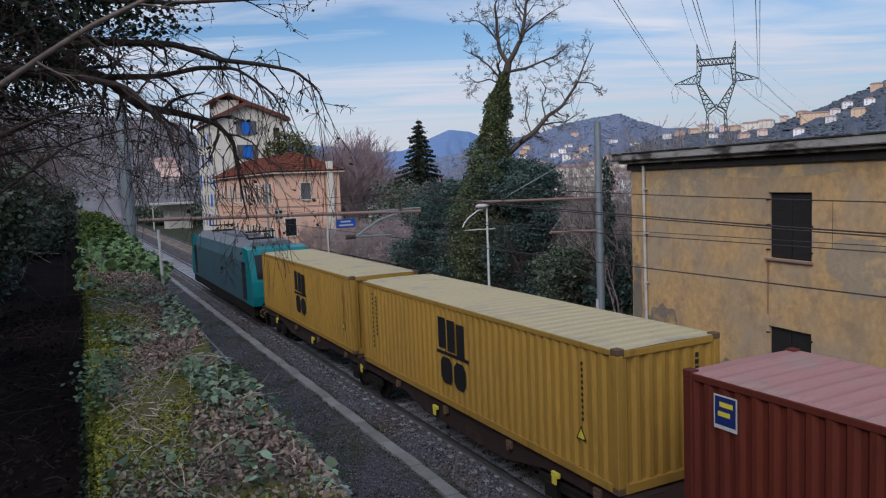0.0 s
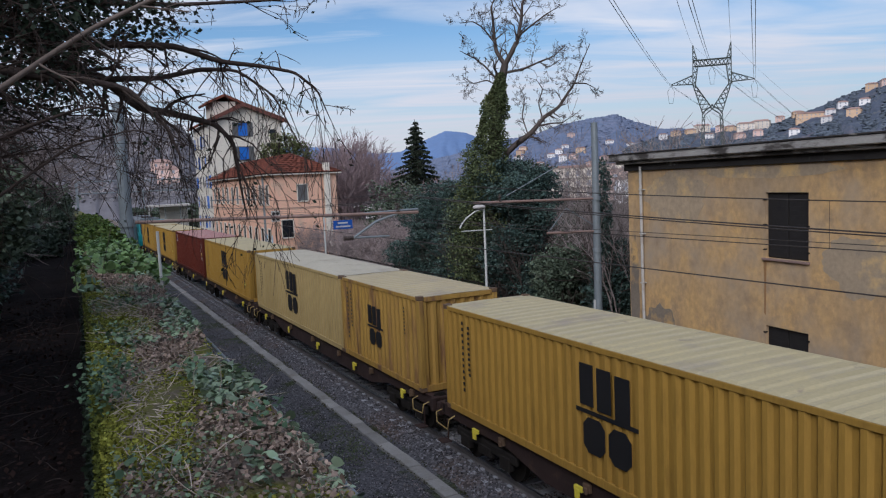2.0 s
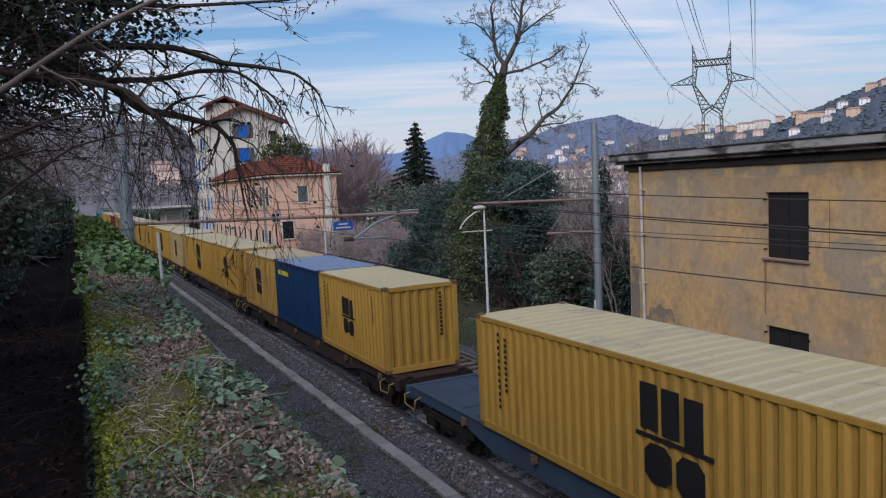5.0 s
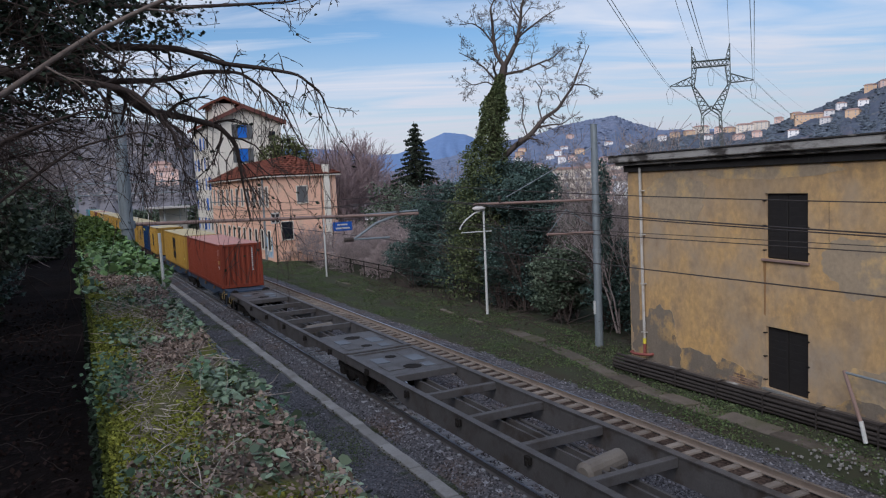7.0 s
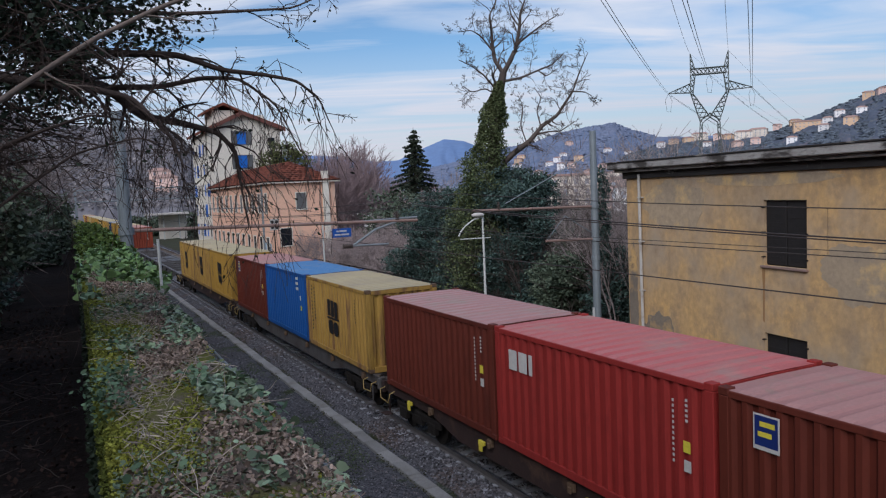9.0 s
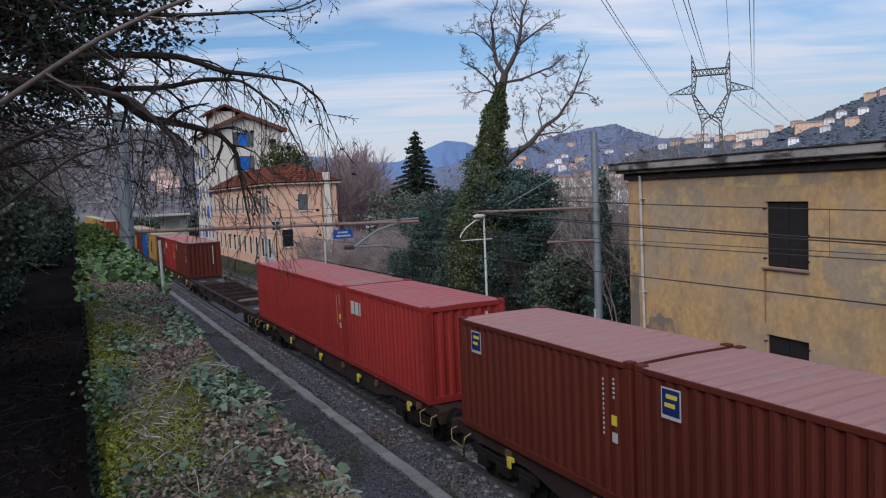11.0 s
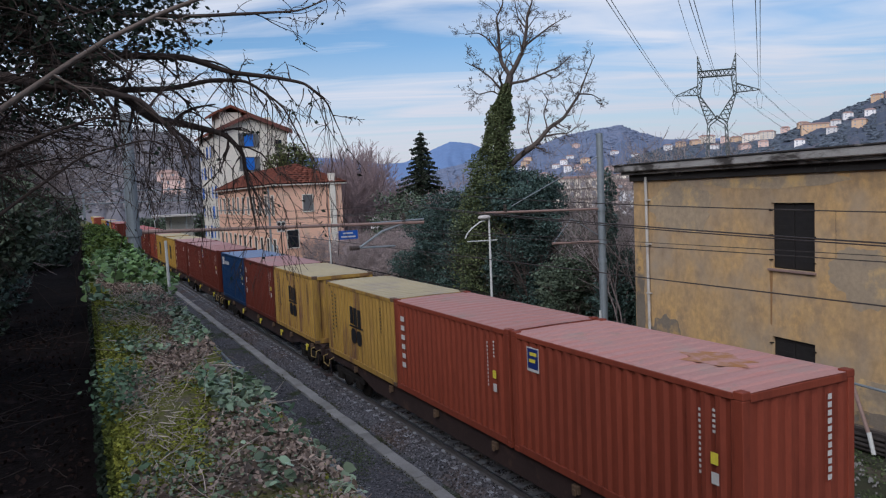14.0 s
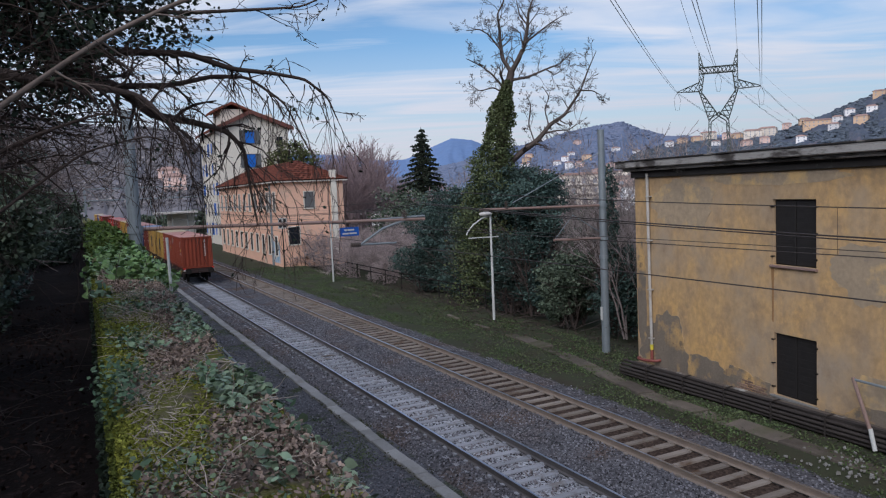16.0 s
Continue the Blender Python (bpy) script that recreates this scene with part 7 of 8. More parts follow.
def container(front, rear, colour, label, marks=(), roof_stain=False):
    """A shipping container between two places along the train; y grows towards the train's head."""
    L = front - rear
    mid = (front + rear) / 2
    wall_m, roof_m = PAINTS[colour]
    c = thing("shipping_container", pose(0, 0, 0), label, "container", "containers on the train")
    moving(c, mid)
    tag = round(L, 1)
    L = tag - 0.02
    for sx in (-1, 1):
        s = part("side_panel", painted(("side_panel", tag), lambda: corrugated(L - 0.24, C_H - 0.30, 0.275, 0.055, 0.06), wall_m), None, c)
        s.location = (sx * (C_W / 2 - 0.012), 0, DECK + 0.17)
        if sx > 0:
            s.rotation_euler = (0, 0, math.pi)
    for sy in (-1, 1):
        s = part("end_panel", painted(("end_panel",), lambda: corrugated(C_W - 0.28, C_H - 0.34, 0.27, 0.055, 0.05), wall_m), None, c)
        s.location = (0, sy * (L / 2 - 0.03), DECK + 0.18)
        s.rotation_euler = (0, 0, math.pi / 2 if sy < 0 else -math.pi / 2)
        for nm, z0, z1 in (("end_sill", 0.0, 0.18), ("end_header", C_H - 0.16, C_H - 0.036)):
            q = part(nm, painted((nm,), lambda a=z0, b=z1: boxes((-C_W / 2 + 0.17, C_W / 2 - 0.17, -0.06, 0.06, a, b), bev=0.008), wall_m), None, c)
            q.location = (0, sy * (L / 2 - 0.062), DECK)
        for sx in (-1, 1):
            q = part("corner_post", painted(("corner_post",), lambda: boxes((-0.075, 0.075, -0.085, 0.085, 0.119, C_H - 0.119), bev=0.012), wall_m), None, c)
            q.location = (sx * (C_W / 2 - 0.076), sy * (L / 2 - 0.086), DECK)
            for z in (0.0, C_H - 0.118):
                q = part("corner_casting", painted(("corner_casting",), lambda: boxes((-0.085, 0.085, -0.09, 0.09, 0, 0.118), bev=0.012), M_CASTING if colour in ("yellow", "dirty", "pale") else wall_m), None, c)
                q.location = (sx * (C_W / 2 - 0.083), sy * (L / 2 - 0.088), DECK + z)
    for sx in (-1, 1):
        for nm, z0, z1, w in (("bottom_rail", 0.012, 0.175, 0.06), ("top_rail", C_H - 0.135, C_H - 0.035, 0.06)):
            q = part(nm, painted((nm, tag), lambda a=z0, b=z1, ww=w: boxes((-ww / 2, ww / 2, -L / 2 + 0.18, L / 2 - 0.18, a, b), bev=0.008), wall_m), None, c)
            q.location = (sx * (C_W / 2 - 0.032), 0, DECK)
    r = part("roof", painted(("roof", tag), lambda: roof_panel(L - 0.05), roof_m), None, c, "dusty faded roof sheet with sky light painted in")
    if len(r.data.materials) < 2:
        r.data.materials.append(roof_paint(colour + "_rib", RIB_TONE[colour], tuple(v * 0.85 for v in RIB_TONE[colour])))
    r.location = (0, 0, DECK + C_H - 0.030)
    part("floor", painted(("floor", tag), lambda: boxes((-C_W / 2 + 0.08, C_W / 2 - 0.08, -L / 2 + 0.15, L / 2 - 0.15, DECK + 0.06, DECK + 0.12)), M_BOGIE), None, c)
    if roof_stain:
        q = part("rust_patch", prism([(0.44 * math.cos(k * 0.45) * (1 + 0.3 * math.sin(k * 2.3)), 0.62 * math.sin(k * 0.45) * (1 + 0.25 * math.cos(k * 3.1))) for k in range(14)], "z", 0, 0.003), surface("roof_rust", (0.40, 0.18, 0.06), (0.40, 0.23, 0.15), 0.9, scale=2, fine=18, bump=0.1, stain=(0.45, 0.25, 0.22), stain_scale=3.0, stain_at=(0.46, 0.60)), c, "orange rust patch")
        q.location = (0.1, -L / 2 + 1.7, DECK + C_H + 0.003)
    px_ = -C_W / 2 + 0.010
    for mk in marks:
        kind, along = mk[0], mk[1]
        y = L / 2 - along
        if kind == "emblem":
            q = part("emblem", painted(("emblem",), emblem, M_MARK_DARK), None, c, "black emblem of upright bars and blocks")
            q.location = (px_ - 0.004, y, DECK + 1.45 - 0.06 * (mk[2] < 0.8))
            q.scale = (1, mk[2] * 1.12, mk[2] * 1.10)
        elif kind == "column":
            n, w, h, z, mt = mk[2:]
            q = part("lettering", painted(("lettering", n, w, h), lambda: bars_column(n, w, h * 0.76, h * 0.69, n), mt), None, c, "column of short painted bars")
            tagged(q, kind="stuff")
            q.location = (px_ - 0.004, y, DECK + z)
        elif kind == "sticker":
            sticker(y, c, DECK + mk[2], px_ - 0.004, 2)
        elif kind == "plate":
            q = part("plate", painted(("plate", mk[3].name), lambda: flat_shape([rect(-0.07, 0.07, -0.09, 0.09)]), mk[3]), None, c, "small square plate")
            q.location = (px_ - 0.004, y, DECK + mk[2])
        elif kind == "triangle":
            q = part("warning_triangle", painted(("warning_triangle",), lambda: flat_shape([[(-0.15, 0.0), (0.15, 0.0), (0.0, 0.27)]]), M_MARK_DARK), None, c, "black-edged warning triangle")
            q.location = (px_ - 0.004, y, DECK + mk[2])
            q2 = part("triangle_field", painted(("triangle_field",), lambda: flat_shape([[(-0.105, 0.028), (0.105, 0.028), (0.0, 0.215)]], 0.003), M_MARK_YELLOW), None, q, "yellow field")
            q2.location = (-0.006, 0, 0)
        elif kind == "row":
            ws, z, mt = mk[2:]
            x0 = 0.0
            for w, h in ws:
                q = part("brand_shape", painted(("brand_shape", w, h), lambda ww=w, hh=h: flat_shape([rect(0, ww, 0, hh)]), mt), None, c, "plain painted brand shape")
                q.location = (px_ - 0.004, y - x0, DECK + z)
                x0 += w + 0.07
    # small numbers on the end facing back
    q = part("end_lettering", painted(("end_lettering",), lambda: bars_column(11, 0.09, 0.085, 0.04, 3), M_MARK_WHITE if colour not in ("yellow", "pale", "dirty") else M_MARK_DARK), None, c, "column of short bars")
    tagged(q, kind="stuff")
    q.rotation_euler = (0, 0, math.pi / 2)
    q.location = (0.62, -L / 2 - 0.002, DECK + 2.3)
    return c


def marks20(dark=True):
    return (("column", 0.62, 12, 0.085, 0.10, 2.28, M_MARK_DARK), ("column", 0.93, 10, 0.10, 0.085, 2.2, M_MARK_DARK), ("emblem", 2.9, 0.66), ("column", 5.1, 8, 0.06, 0.07, 2.2, M_MARK_DARK))


def marks40():
    return (("column", 0.92, 12, 0.085, 0.10, 2.28, M_MARK_DARK), ("column", 1.2, 10, 0.10, 0.085, 2.2, M_MARK_DARK), ("emblem", 6.05, 0.90), ("column", 11.2, 10, 0.06, 0.08, 2.2, M_MARK_DARK), ("triangle", 11.15, 0.72))


def marks_red(L, st=True):
    out = [("column", L - 0.83, 12, 0.038, 0.06, 2.2, M_MARK_WHITE), ("column", L - 0.55, 5, 0.05, 0.055, 2.25, M_MARK_WHITE), ("plate", L - 0.55, 1.5, M_MARK_YELLOW), ("plate", L - 0.54, 1.2, M_MARK_WHITE)]
    if st:
        out.append(("sticker", 0.82, 2.11))
    return tuple(out)


Y40, Y20 = "yellow corrugated forty-foot container with black emblem", "yellow corrugated twenty-foot container with black emblem"
R40, R20 = "oxide red corrugated forty-foot container with dusty roof", "oxide red corrugated twenty-foot container with dusty roof"
CAI = (("row", 0.55, ((0.30, 0.42), (0.30, 0.42), (0.12, 0.42)), 1.75, M_MARK_WHITE),)
TEX = (("column", 0.45, 3, 0.15, 0.36, 2.15, M_MARK_WHITE),)
CONSIST = [
    (35.05, 22.92, "yellow", Y40, marks40()), (22.03, 9.86, "yellow", Y40, marks40()),
    (8.35, -3.85, "brown", R40, marks_red(12.2)), (-4.70, -16.90, "yellow", Y40, marks40()),
    (-18.35, -30.50, "pale", "faded pale yellow forty-foot container with black emblem", marks40()[:3]), (-30.52, -36.59, "dirty", Y20, marks20()),
    (-38.00, -50.15, "yellow", Y40, marks40()), (-50.18, -56.25, "yellow", Y20, marks20()),
    (-57.70, -69.90, "yellow", Y40, marks40()), (-70.10, -76.19, "pale", "faded pale yellow twenty-foot container with black emblem", marks20()),
    (-77.83, -90.02, "yellow", Y40, marks40()), (-90.10, -96.20, "yellow", Y20, marks20()),
    (-97.84, -103.92, "dirty", Y20, marks20()),
    (-103.96, -110.03, "navy", "dark navy blue twenty-foot container with pale blue roof", (("row", 0.5, ((0.26, 0.18), (0.26, 0.18), (0.26, 0.18), (0.26, 0.18), (0.26, 0.18)), 2.0, M_MARK_YELLOW),)),
    (-110.10, -116.20, "yellow", Y20, marks20()), (-121.6, -133.8, "yellow", Y40, marks40()),
    (-134.62, -146.82, "orange", "orange-red corrugated forty-foot container with dusty roof", marks_red(12.2, False)),
    (-186.92, -193.00, "dirty", Y20, marks20()), (-193.05, -199.15, "dirty", Y20, marks20()), (-199.20, -205.20, "yellow", Y20, marks20()),
    (-206.74, -212.92, "brown", R20, marks_red(6.1)), (-212.98, -219.10, "blue", "bright blue corrugated twenty-foot container with blue roof", (("column", 4.9, 3, 0.34, 0.14, 2.4, M_MARK_WHITE), ("plate", 5.3, 1.6, M_MARK_WHITE), ("plate", 5.35, 1.2, M_MARK_YELLOW))), (-219.15, -225.40, "dirty", Y20, marks20()),
    (-226.70, -232.82, "maroon", R20, marks_red(6.1, False)), (-232.88, -239.00, "red", "bright red corrugated twenty-foot container with white brand shapes", CAI + marks_red(6.1, False)), (-239.06, -245.26, "brown", R20, marks_red(6.1)),
    (-266.75, -278.90, "red", "bright red corrugated forty-foot container with dusty roof", marks_red(12.2, False)), (-279.0, -285.10, "red", "bright red corrugated twenty-foot container with white brand shapes", CAI),
    (-286.88, -292.90, "brown", R20, marks_red(6.1)), (-292.95, -298.90, "brown", R20, marks_red(6.1)),
    (-299.82, -305.98, "orange", R20, marks_red(6.1, False)), (-306.04, -312.20, "yellow", Y20, marks20()),
    (-313.72, -319.80, "yellow", Y20, marks20()), (-319.86, -326.10, "maroon", "maroon twenty-foot container with tall white painted shapes", (("column", 0.55, 4, 0.26, 0.37, 2.25, M_MARK_CREAM), ("column", 5.0, 3, 0.30, 0.09, 2.2, M_MARK_WHITE))),
    (-326.95, -333.04, "maroon", "maroon twenty-foot container with tall white painted shapes", TEX + marks_red(6.1, False)), (-333.10, -339.20, "brown", R20, marks_red(6.1)),
    (-340.67, -346.82, "navy", "dark navy blue twenty-foot container with white brand shapes", (("row", 0.35, ((0.34, 0.44), (0.14, 0.44)), 1.9, M_MARK_WHITE), ("row", 1.05, ((0.13, 0.18), (0.13, 0.18), (0.13, 0.18), (0.13, 0.18), (0.13, 0.18), (0.13, 0.18)), 1.95, M_MARK_WHITE)) + marks_red(6.1, False)), (-346.88, -353.02, "maroon", "maroon twenty-foot container with tall white painted shapes", TEX + marks_red(6.1, False)), (-353.10, -359.12, "dirty", Y20, marks20()),
    (-360.65, -366.78, "dirty", Y20, marks20()), (-366.84, -373.08, "orange", "orange-red twenty-foot container with white painted shapes", (("column", 0.55, 6, 0.24, 0.18, 2.15, M_MARK_WHITE),) + marks_red(6.1, False)), (-373.14, -379.25, "orange", "orange-red twenty-foot container with a rusty roof", marks_red(6.1)),
]
for i, (a, b, col, lab, mk) in enumerate(CONSIST):
    container(a, b, col, lab, mk, i == len(CONSIST) - 1)


# ---- wagons
def wheelset(bm, y):
    for sx in (-1, 1):
        rod(bm, (sx * 0.68, y, 0.46), (sx * 0.80, y, 0.46), 0.46, n=20)
        rod(bm, (sx * 0.80, y, 0.46), (sx * 0.83, y, 0.46), 0.20, n=12)
    rod(bm, (-0.7, y, 0.46), (0.7, y, 0.46), 0.08, n=8)


def bogie(parent, y):
    b = part("bogie", painted(("bogie",), lambda: boxes((-1.04, -0.94, -1.35, 1.35, 0.50, 0.72), (0.94, 1.04, -1.35, 1.35, 0.50, 0.72), (-1.0, 1.0, -0.2, 0.2, 0.55, 0.80), (-1.08, -0.92, -1.1, -0.7, 0.30, 0.62), (-1.08, -0.92, 0.7, 1.1, 0.30, 0.62), (0.92, 1.08, -1.1, -0.7, 0.30, 0.62), (0.92, 1.08, 0.7, 1.1, 0.30, 0.62), (-1.06, -0.92, -0.3, 0.3, 0.36, 0.60), bev=0.02), M_BOGIE), None, parent)
    b.location = (0, y, 0)
    for dy in (-0.9, 0.9):
        def mk():
            bm = bmesh.new()
            wheelset(bm, 0)
            return bm
        w = part("wheelset", painted(("wheelset",), mk, M_BOGIE), None, b, "dark iron wheels on an axle")
        w.location = (0, dy, 0)
    return b


def reservoir():
    """An air tank with domed ends lying across the frame."""
    bm = bmesh.new()
    rod(bm, (-0.45, 0, 0.80), (0.65, 0.25, 0.80), 0.23, n=16)
    rod(bm, (0.65, 0.25, 0.80), (0.72, 0.266, 0.80), 0.23, 0.14, n=16)
    rod(bm, (-0.52, -0.016, 0.80), (-0.45, 0, 0.80), 0.14, 0.23, n=16)
    return bm


def unit(t, y0, y1, mat_, bare, b_front, b_rear):
    """One frame of a wagon from y1 (front) to y0 (rear), relative to the wagon's middle."""
    L = y1 - y0
    key = round(L, 1)
    mid = (y0 + y1) / 2
    h = L / 2
    sill_x = 1.16 if bare else 1.03
    for sx in (-1, 1):
        out = [(-h, 0.86), (-h + 3.2, 0.86), (-h + 4.6, 0.58), (h - 4.6, 0.58), (h - 3.2, 0.86), (h, 0.86), (h, 1.15), (-h, 1.15)]
        q = part("side_sill", painted(("side_sill", key), lambda: prism(out, "x", -0.06, 0.06), mat_), None, t)
        q.location = (sx * sill_x, mid, 0)
        q = part("sill_lip", painted(("sill_lip", key), lambda: boxes((-0.09, 0.09, -h, h, 1.135, 1.165)), mat_), None, t)
        q.location = (sx * sill_x, mid, 0.001)
        for k in range(int(L / 3.0)):
            q = part("lashing_lug", painted(("lashing_lug",), lambda: boxes((-0.05, 0.03, -0.10, 0.10, -0.12, 0.05), (-0.08, -0.04, -0.05, 0.05, -0.15, -0.02), bev=0.012), M_BOGIE if bare else M_CASTING), None, t)
            q.location = (sx * (sill_x + 0.10), y0 + 1.4 + k * 3.0, 1.03)
    for a, b in ((y0, y0 + 3.3), (y1 - 3.3, y1)):
        q = part("end_deck", painted(("end_deck", sill_x), lambda: boxes((-sill_x + 0.061, sill_x - 0.061, -1.65, 1.65, 1.03, 1.12), (-0.9, -0.3, -1.1, -0.2, 1.12, 1.14), (0.3, 0.9, 0.2, 1.1, 1.12, 1.14), bev=0.01), mat_), None, t)
        q.location = (0, (a + b) / 2, 0)
        if bare:
            # flat dark discs paint the shade of round openings; the deck is uncut
            for dx, dy, r_ in ((0.0, 0.9, 0.30), (-0.05, -0.7, 0.2)):
                q2 = part("deck_hole", painted(("deck_hole", r_), lambda rr=r_: rods(((0, 0, 1.121), (0, 0, 1.126), rr), n=16), M_BOGIE), None, t, "flat dark disc painted as a shaded deck opening")
                q2.location = (dx, (a + b) / 2 + dy * (1 if a == y0 else -1), 0)
            for dx, dy, w, l in ((0.55, 0.1, 0.5, 0.8), (-0.6, 0.3, 0.45, 0.7), (0.5, -0.95, 0.35, 0.5)):
                q2 = part("deck_plate", painted(("deck_plate", w), lambda ww=w, ll=l: boxes((-ww / 2, ww / 2, -ll / 2, ll / 2, 1.12, 1.145), bev=0.008), surface("blue_grey_plate", (0.16, 0.18, 0.21), (0.12, 0.13, 0.15), 0.7, scale=2, fine=20)), None, t, "blue-grey cover plate")
                q2.location = (dx, (a + b) / 2 + dy, 0)
        q = part("headstock", painted(("headstock",), lambda: boxes((-1.2, 1.2, -0.07, 0.07, 0.82, 1.16), bev=0.015), mat_), None, t)
        q.location = (0, y0 + 0.07 if a == y0 else y1 - 0.07, 0)
    n = max(3, int((L - 6.6) / 2.1))
    for i in range(n + 1):
        q = part("crossbeam", painted(("crossbeam", sill_x), lambda: boxes((-sill_x + 0.061, sill_x - 0.061, -0.09, 0.09, 0.92, 1.12), bev=0.01), mat_), None, t)
        q.location = (0, y0 + 3.35 + (L - 6.7) * i / n, 0)
    q = part("centre_sill", painted(("centre_sill", key), lambda: boxes((-0.16, -0.10, -h + 3, h - 3, 0.55, 0.85), (0.10, 0.16, -h + 3, h - 3, 0.55, 0.85)), mat_), None, t)
    q.location = (0, mid, 0)
    q = part("brake_gear", painted(("brake_gear",), lambda: rods(((0.5, -2.6, 0.72), (0.5, 2.6, 0.72), 0.04), ((0.1, 1.4, 0.8), (0.9, 1.4, 0.8), 0.12), ((-0.5, -2.6, 0.72), (-0.5, 2.6, 0.72), 0.03), n=12), M_WAGON_GREY), None, t, "brake rods and cylinder")
    q.location = (0, mid, 0)
    q = part("reservoir", painted(("reservoir",), reservoir, surface("tan_reservoir", (0.20, 0.175, 0.15), (0.13, 0.11, 0.095), 0.6, scale=2, fine=20, bump=0.1)), None, t, "tan grey air reservoir")
    q.location = (0, y0 + 0.36 * L, 0)
    if b_front is not None:
        bogie(t, b_front)
    if b_rear is not None:
        bogie(t, b_rear)


def buffers(t, y, s):
    for sx in (-0.875, 0.875):
        def mk():
            bm = bmesh.new()
            rod(bm, (0, 0, 0), (0, 0.42, 0), 0.09, n=10)
            rod(bm, (0, 0.42, 0), (0, 0.48, 0), 0.24, n=16)
            return bm
        q = part("buffer", painted(("buffer",), mk, M_BOGIE), None, t, "round steel buffer")
        q.location = (sx, y, 1.02)
        if s < 0:
            q.rotation_euler = (0, 0, math.pi)
    q = part("coupling", painted(("coupling",), lambda: rods(((0, 0, 0.95), (0, 0.5, 0.78), 0.05), ((0, 0.4, 0.8), (0, 0.5, 0.45), 0.035)), M_BOGIE), None, t)
    q.location = (0, y, 0)
    if s < 0:
        q.rotation_euler = (0, 0, math.pi)


def wagon(front, rear, mat_, label, joint=None, bare=False, last=False):
    t = thing("flat_wagon", pose(0, 0, 0), label, "wagon", "wagons of the train")
    mid = (front + rear) / 2
    moving(t, mid)
    f, r = front - mid, rear - mid
    if joint is None:
        unit(t, r, f, mat_, bare, f - 2.1, r + 2.1)
    else:
        j = joint - mid
        unit(t, j + 0.12, f, mat_, bare, f - 2.1, None)
        unit(t, r, j - 0.12, mat_, bare, j, r + 2.1)
    buffers(t, f, 1)
    buffers(t, r, -1)
    for e, sg in ((f - 0.25, -1), (r + 0.25, 1)):
        for sx in (-1, 1):
            hr = Tubes(6)
            hr.line([Vector(p) for p in ((sx * 1.18, e, 1.02), (sx * 1.34, e, 0.98), (sx * 1.36, e + sg * 0.05, 0.74), (sx * 1.36, e + sg * 0.62, 0.70), (sx * 1.34, e + sg * 0.68, 0.96), (sx * 1.18, e + sg * 0.68, 1.02))], [0.017] * 6)
            part("handrail", hr.mesh("handrail"), M_HANDRAIL, t, "bent tubular handrail")
        part("shunter_step", boxes((-1.42, -1.16, e + sg * 0.3 - 0.16, e + sg * 0.3 + 0.16, 0.30, 0.33), (-1.20, -1.17, e + sg * 0.3 - 0.02, e + sg * 0.3 + 0.02, 0.33, 0.86), bev=0.005), mat_, t)
    for k in range(5 if not bare and (front > -60 or -345 < front < -226) else 0):
        q = part("yellow_lever", painted(("yellow_lever",), lambda: boxes((-0.05, 0.02, -0.12, 0.12, -0.05, 0.05), (-0.06, -0.02, -0.05, 0.09, -0.20, 0.0), bev=0.01), M_MARK_YELLOW), None, t, "yellow brake lever")
        q.location = (-1.16, r + (f - r) * (0.1 + 0.2 * k), 0.92)
    if last:
        for sx in (-1, 1):
            q = part("tail_board", painted(("tail_board",), lambda: boxes((-0.09, 0.09, -0.02, 0.02, -0.01, 0.13)), M_MARK_RED), None, t, "red and white tail marker")
            q.location = (sx * 1.12, r - 0.03, 1.14)
            q2 = part("tail_board_foot", painted(("tail_board_foot",), lambda: boxes((-0.09, 0.09, -0.02, 0.02, -0.14, -0.012)), M_MARK_WHITE), None, q)
    return t


BR, GR = "dark brown container flat wagon on bogies", "grey container flat wagon on bogies"
for front, rear, mt, lab, joint, bare in (
        (35.6, 9.15, M_WAGON, BR, 22.48, False), (8.95, -17.55, M_WAGON, BR, -4.28, False), (-17.8, -37.15, M_WAGON, BR, None, False), (-37.4, -56.85, M_WAGON, BR, None, False),
        (-57.1, -76.8, M_WAGON, BR, None, False), (-77.2, -96.8, M_WAGON, BR, None, False), (-97.2, -116.8, M_WAGON, BR, None, False), (-117.4, -148.2, M_WAGON_BLUE, "blue-grey container flat wagon on bogies", -134.2, False),
        (-149.0, -186.1, M_WAGON_GREY, "empty dark grey articulated flat wagon with open bays", -167.7, True), (-186.4, -205.8, M_WAGON, BR, None, False), (-206.15, -226.0, M_WAGON_GREY, GR, None, False),
        (-226.2, -245.8, M_WAGON, BR, None, False), (-246.3, -265.8, M_WAGON, "empty dark brown flat wagon with open bays", None, True), (-266.2, -285.7, M_WAGON, BR, None, False),
        (-286.3, -312.8, M_WAGON, BR, -299.35, False), (-313.2, -339.8, M_WAGON, BR, -326.5, False), (-340.1, -359.7, M_WAGON, BR, None, False), (-360.1, -379.6, M_WAGON, BR, None, False)):
    wagon(front, rear, mt, lab, joint, bare, rear < -379)

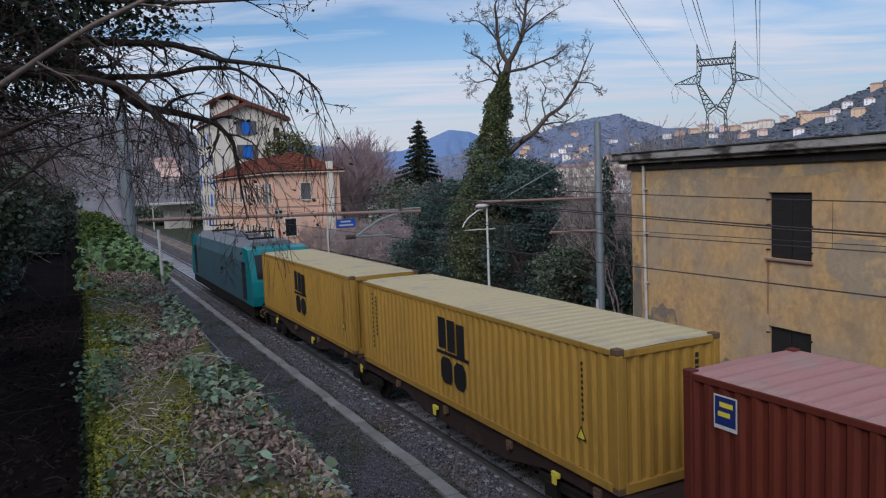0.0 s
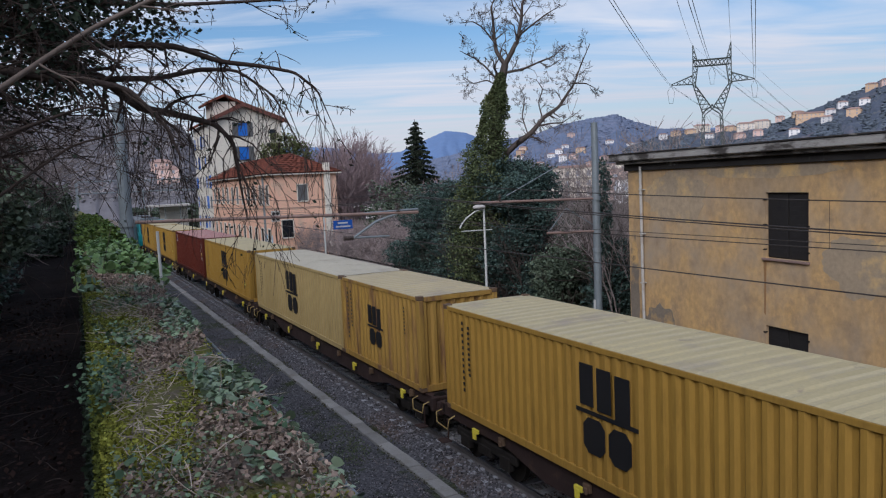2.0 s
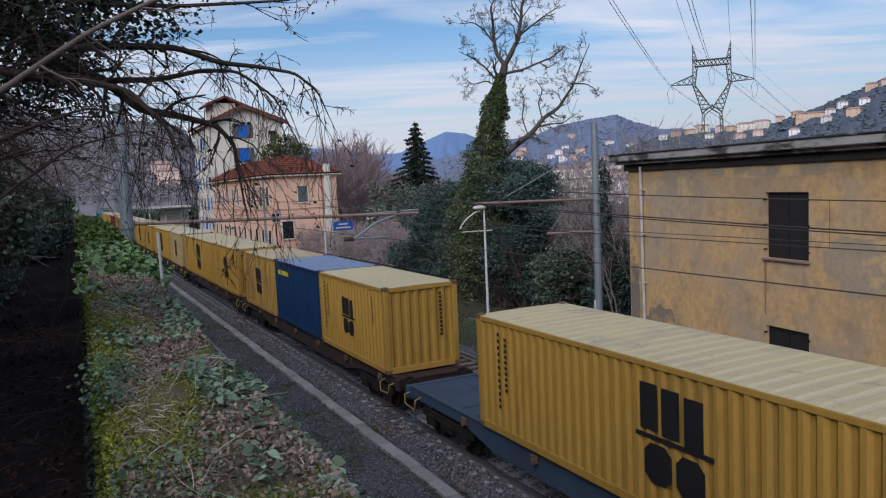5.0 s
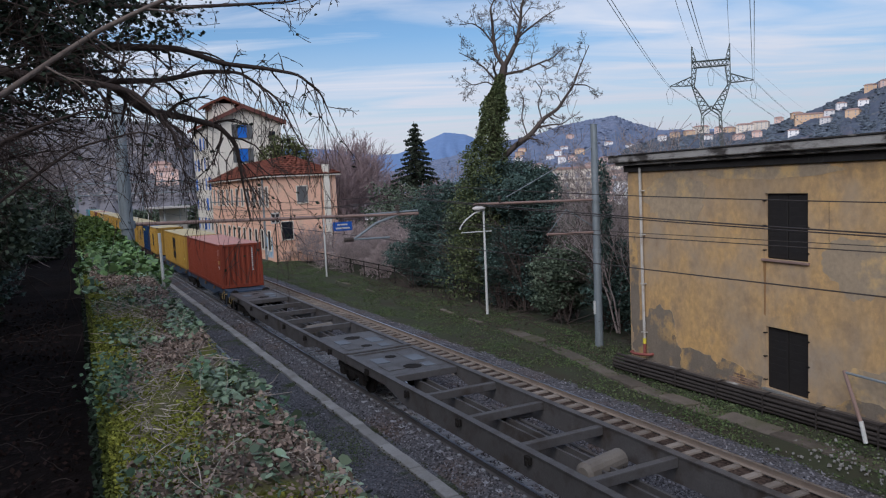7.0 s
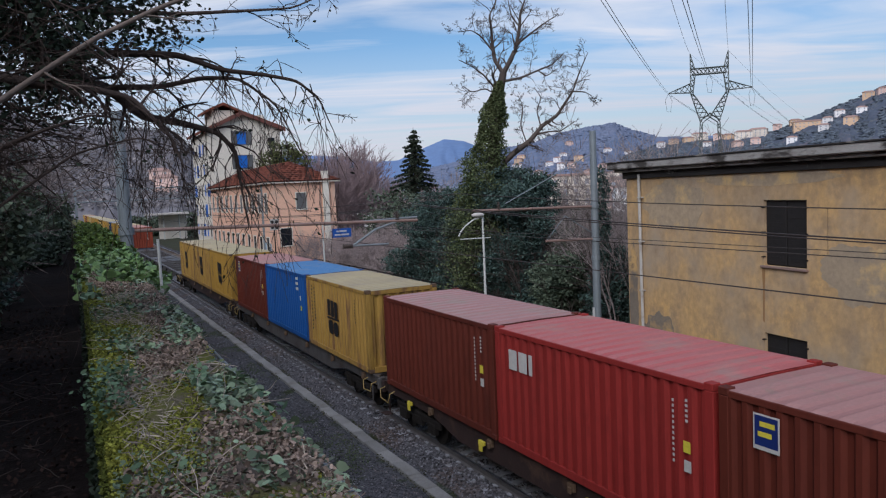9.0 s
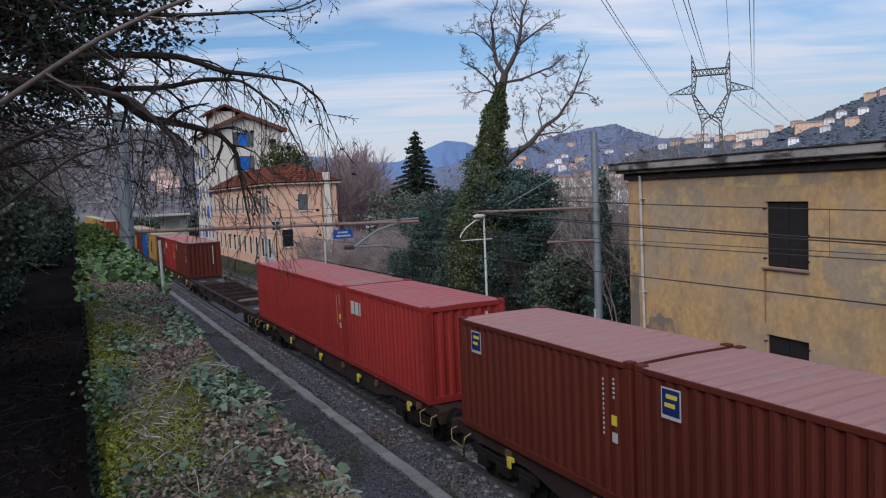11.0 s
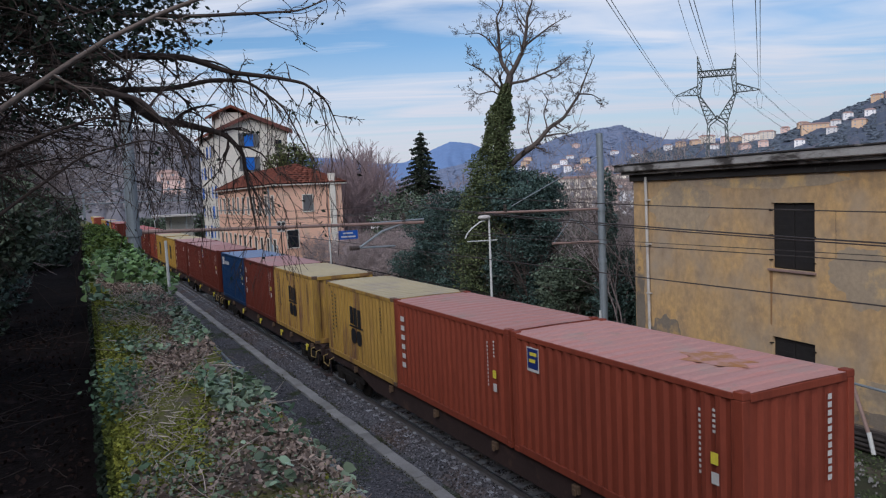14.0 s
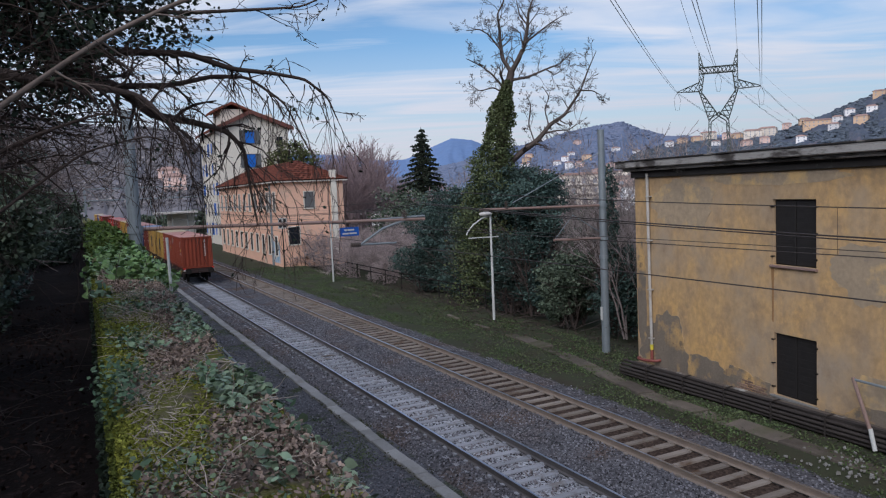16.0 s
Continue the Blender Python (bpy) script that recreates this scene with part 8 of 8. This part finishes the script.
# ---- locomotive
loco = thing("locomotive", pose(0, 0, 0), "turquoise electric locomotive with slate grey sides", "locomotive")
moving(loco, 45.4)
HL = 9.3
sec = [(-1.48, 1.05), (1.48, 1.05), (1.48, 3.1), (1.30, 3.72), (-1.30, 3.72), (-1.48, 3.1)]
bm = prism(sec, "y", -HL + 1.9, HL - 1.9)
part("body", bm, M_LOCO_GREY, loco, "slate grey side walls")
for s in (-1, 1):
    o = [(s * (HL - 1.9), 1.05), (s * (HL - 0.05), 1.05), (s * HL, 1.5), (s * (HL - 0.1), 2.2), (s * (HL - 0.75), 3.75), (s * (HL - 1.9), 3.85)]
    cab = part("cab", prism(o, "x", -1.49, 1.49), M_LOCO, loco, "turquoise cab end")
    part("windscreen", prism([(s * (HL - 0.14), 2.35), (s * (HL - 0.62), 3.5), (s * (HL - 0.66), 3.5), (s * (HL - 0.18), 2.35)] if s > 0 else [(s * (HL - 0.14), 2.35), (s * (HL - 0.18), 2.35), (s * (HL - 0.66), 3.5), (s * (HL - 0.62), 3.5)], "x", -1.2, 1.2), M_GLASS_DARK, cab)
    part("nose_panel", boxes((-0.9, 1.2, s * HL - 0.02 * s - 0.02, s * HL - 0.02 * s + 0.02, 1.55, 2.15)), M_MARK_WHITE, cab, "white front panel")
    part("cab_door", boxes((-1.51, -1.49, s * (HL - 1.8) - 0.4, s * (HL - 1.8) + 0.4, 1.2, 3.1)), M_GLASS_DARK, cab, "dark cab door")
part("roof", prism([(-1.30, 3.70), (1.30, 3.70), (0.95, 4.05), (-0.95, 4.05)], "y", -HL + 1.9, HL - 1.9), M_LOCO_ROOF, loco, "grey roof panels")
part("skirt", boxes((-1.44, 1.44, -HL + 0.4, HL - 0.4, 0.55, 1.05)), M_BOGIE, loco)
for y in (-5.6, 5.6):
    bogie(loco, y)
for s in (-1, 1):
    p_ = part("pantograph", rods(((-0.6, s * 5.2, 4.08), (-0.6, s * 3.4, 4.42), 0.03), ((0.6, s * 5.2, 4.08), (0.6, s * 3.4, 4.42), 0.03), ((-0.8, s * 5.2, 4.45), (0.8, s * 5.2, 4.45), 0.04), ((0, s * 3.4, 4.42), (0, s * 5.2, 4.45), 0.03), ((-0.7, s * 5.3, 4.1), (0.7, s * 5.3, 4.1), 0.05)), M_BOGIE, loco, "folded dark pantograph")
    part("insulator", rods(((-0.5, s * 4.2, 4.02), (-0.5, s * 4.2, 4.3), 0.08), ((0.5, s * 4.2, 4.02), (0.5, s * 4.2, 4.3), 0.08)), M_INSUL, p_)
part("roof_gear", boxes((-0.6, 0.6, -2.2, 2.2, 4.05, 4.2), bev=0.03), M_LOCO_ROOF, loco)


def motions():
    """The whole train rolls away along the near track, gaining a little speed."""
    for ob, u in MOVERS:
        walk(ob, [(t, pose(X_NEAR, u + 27.05 * t + 0.04 * t * t, 0)) for t in (0, 2, 4, 6, 8, 10, 12, 14, 16)])


motions()
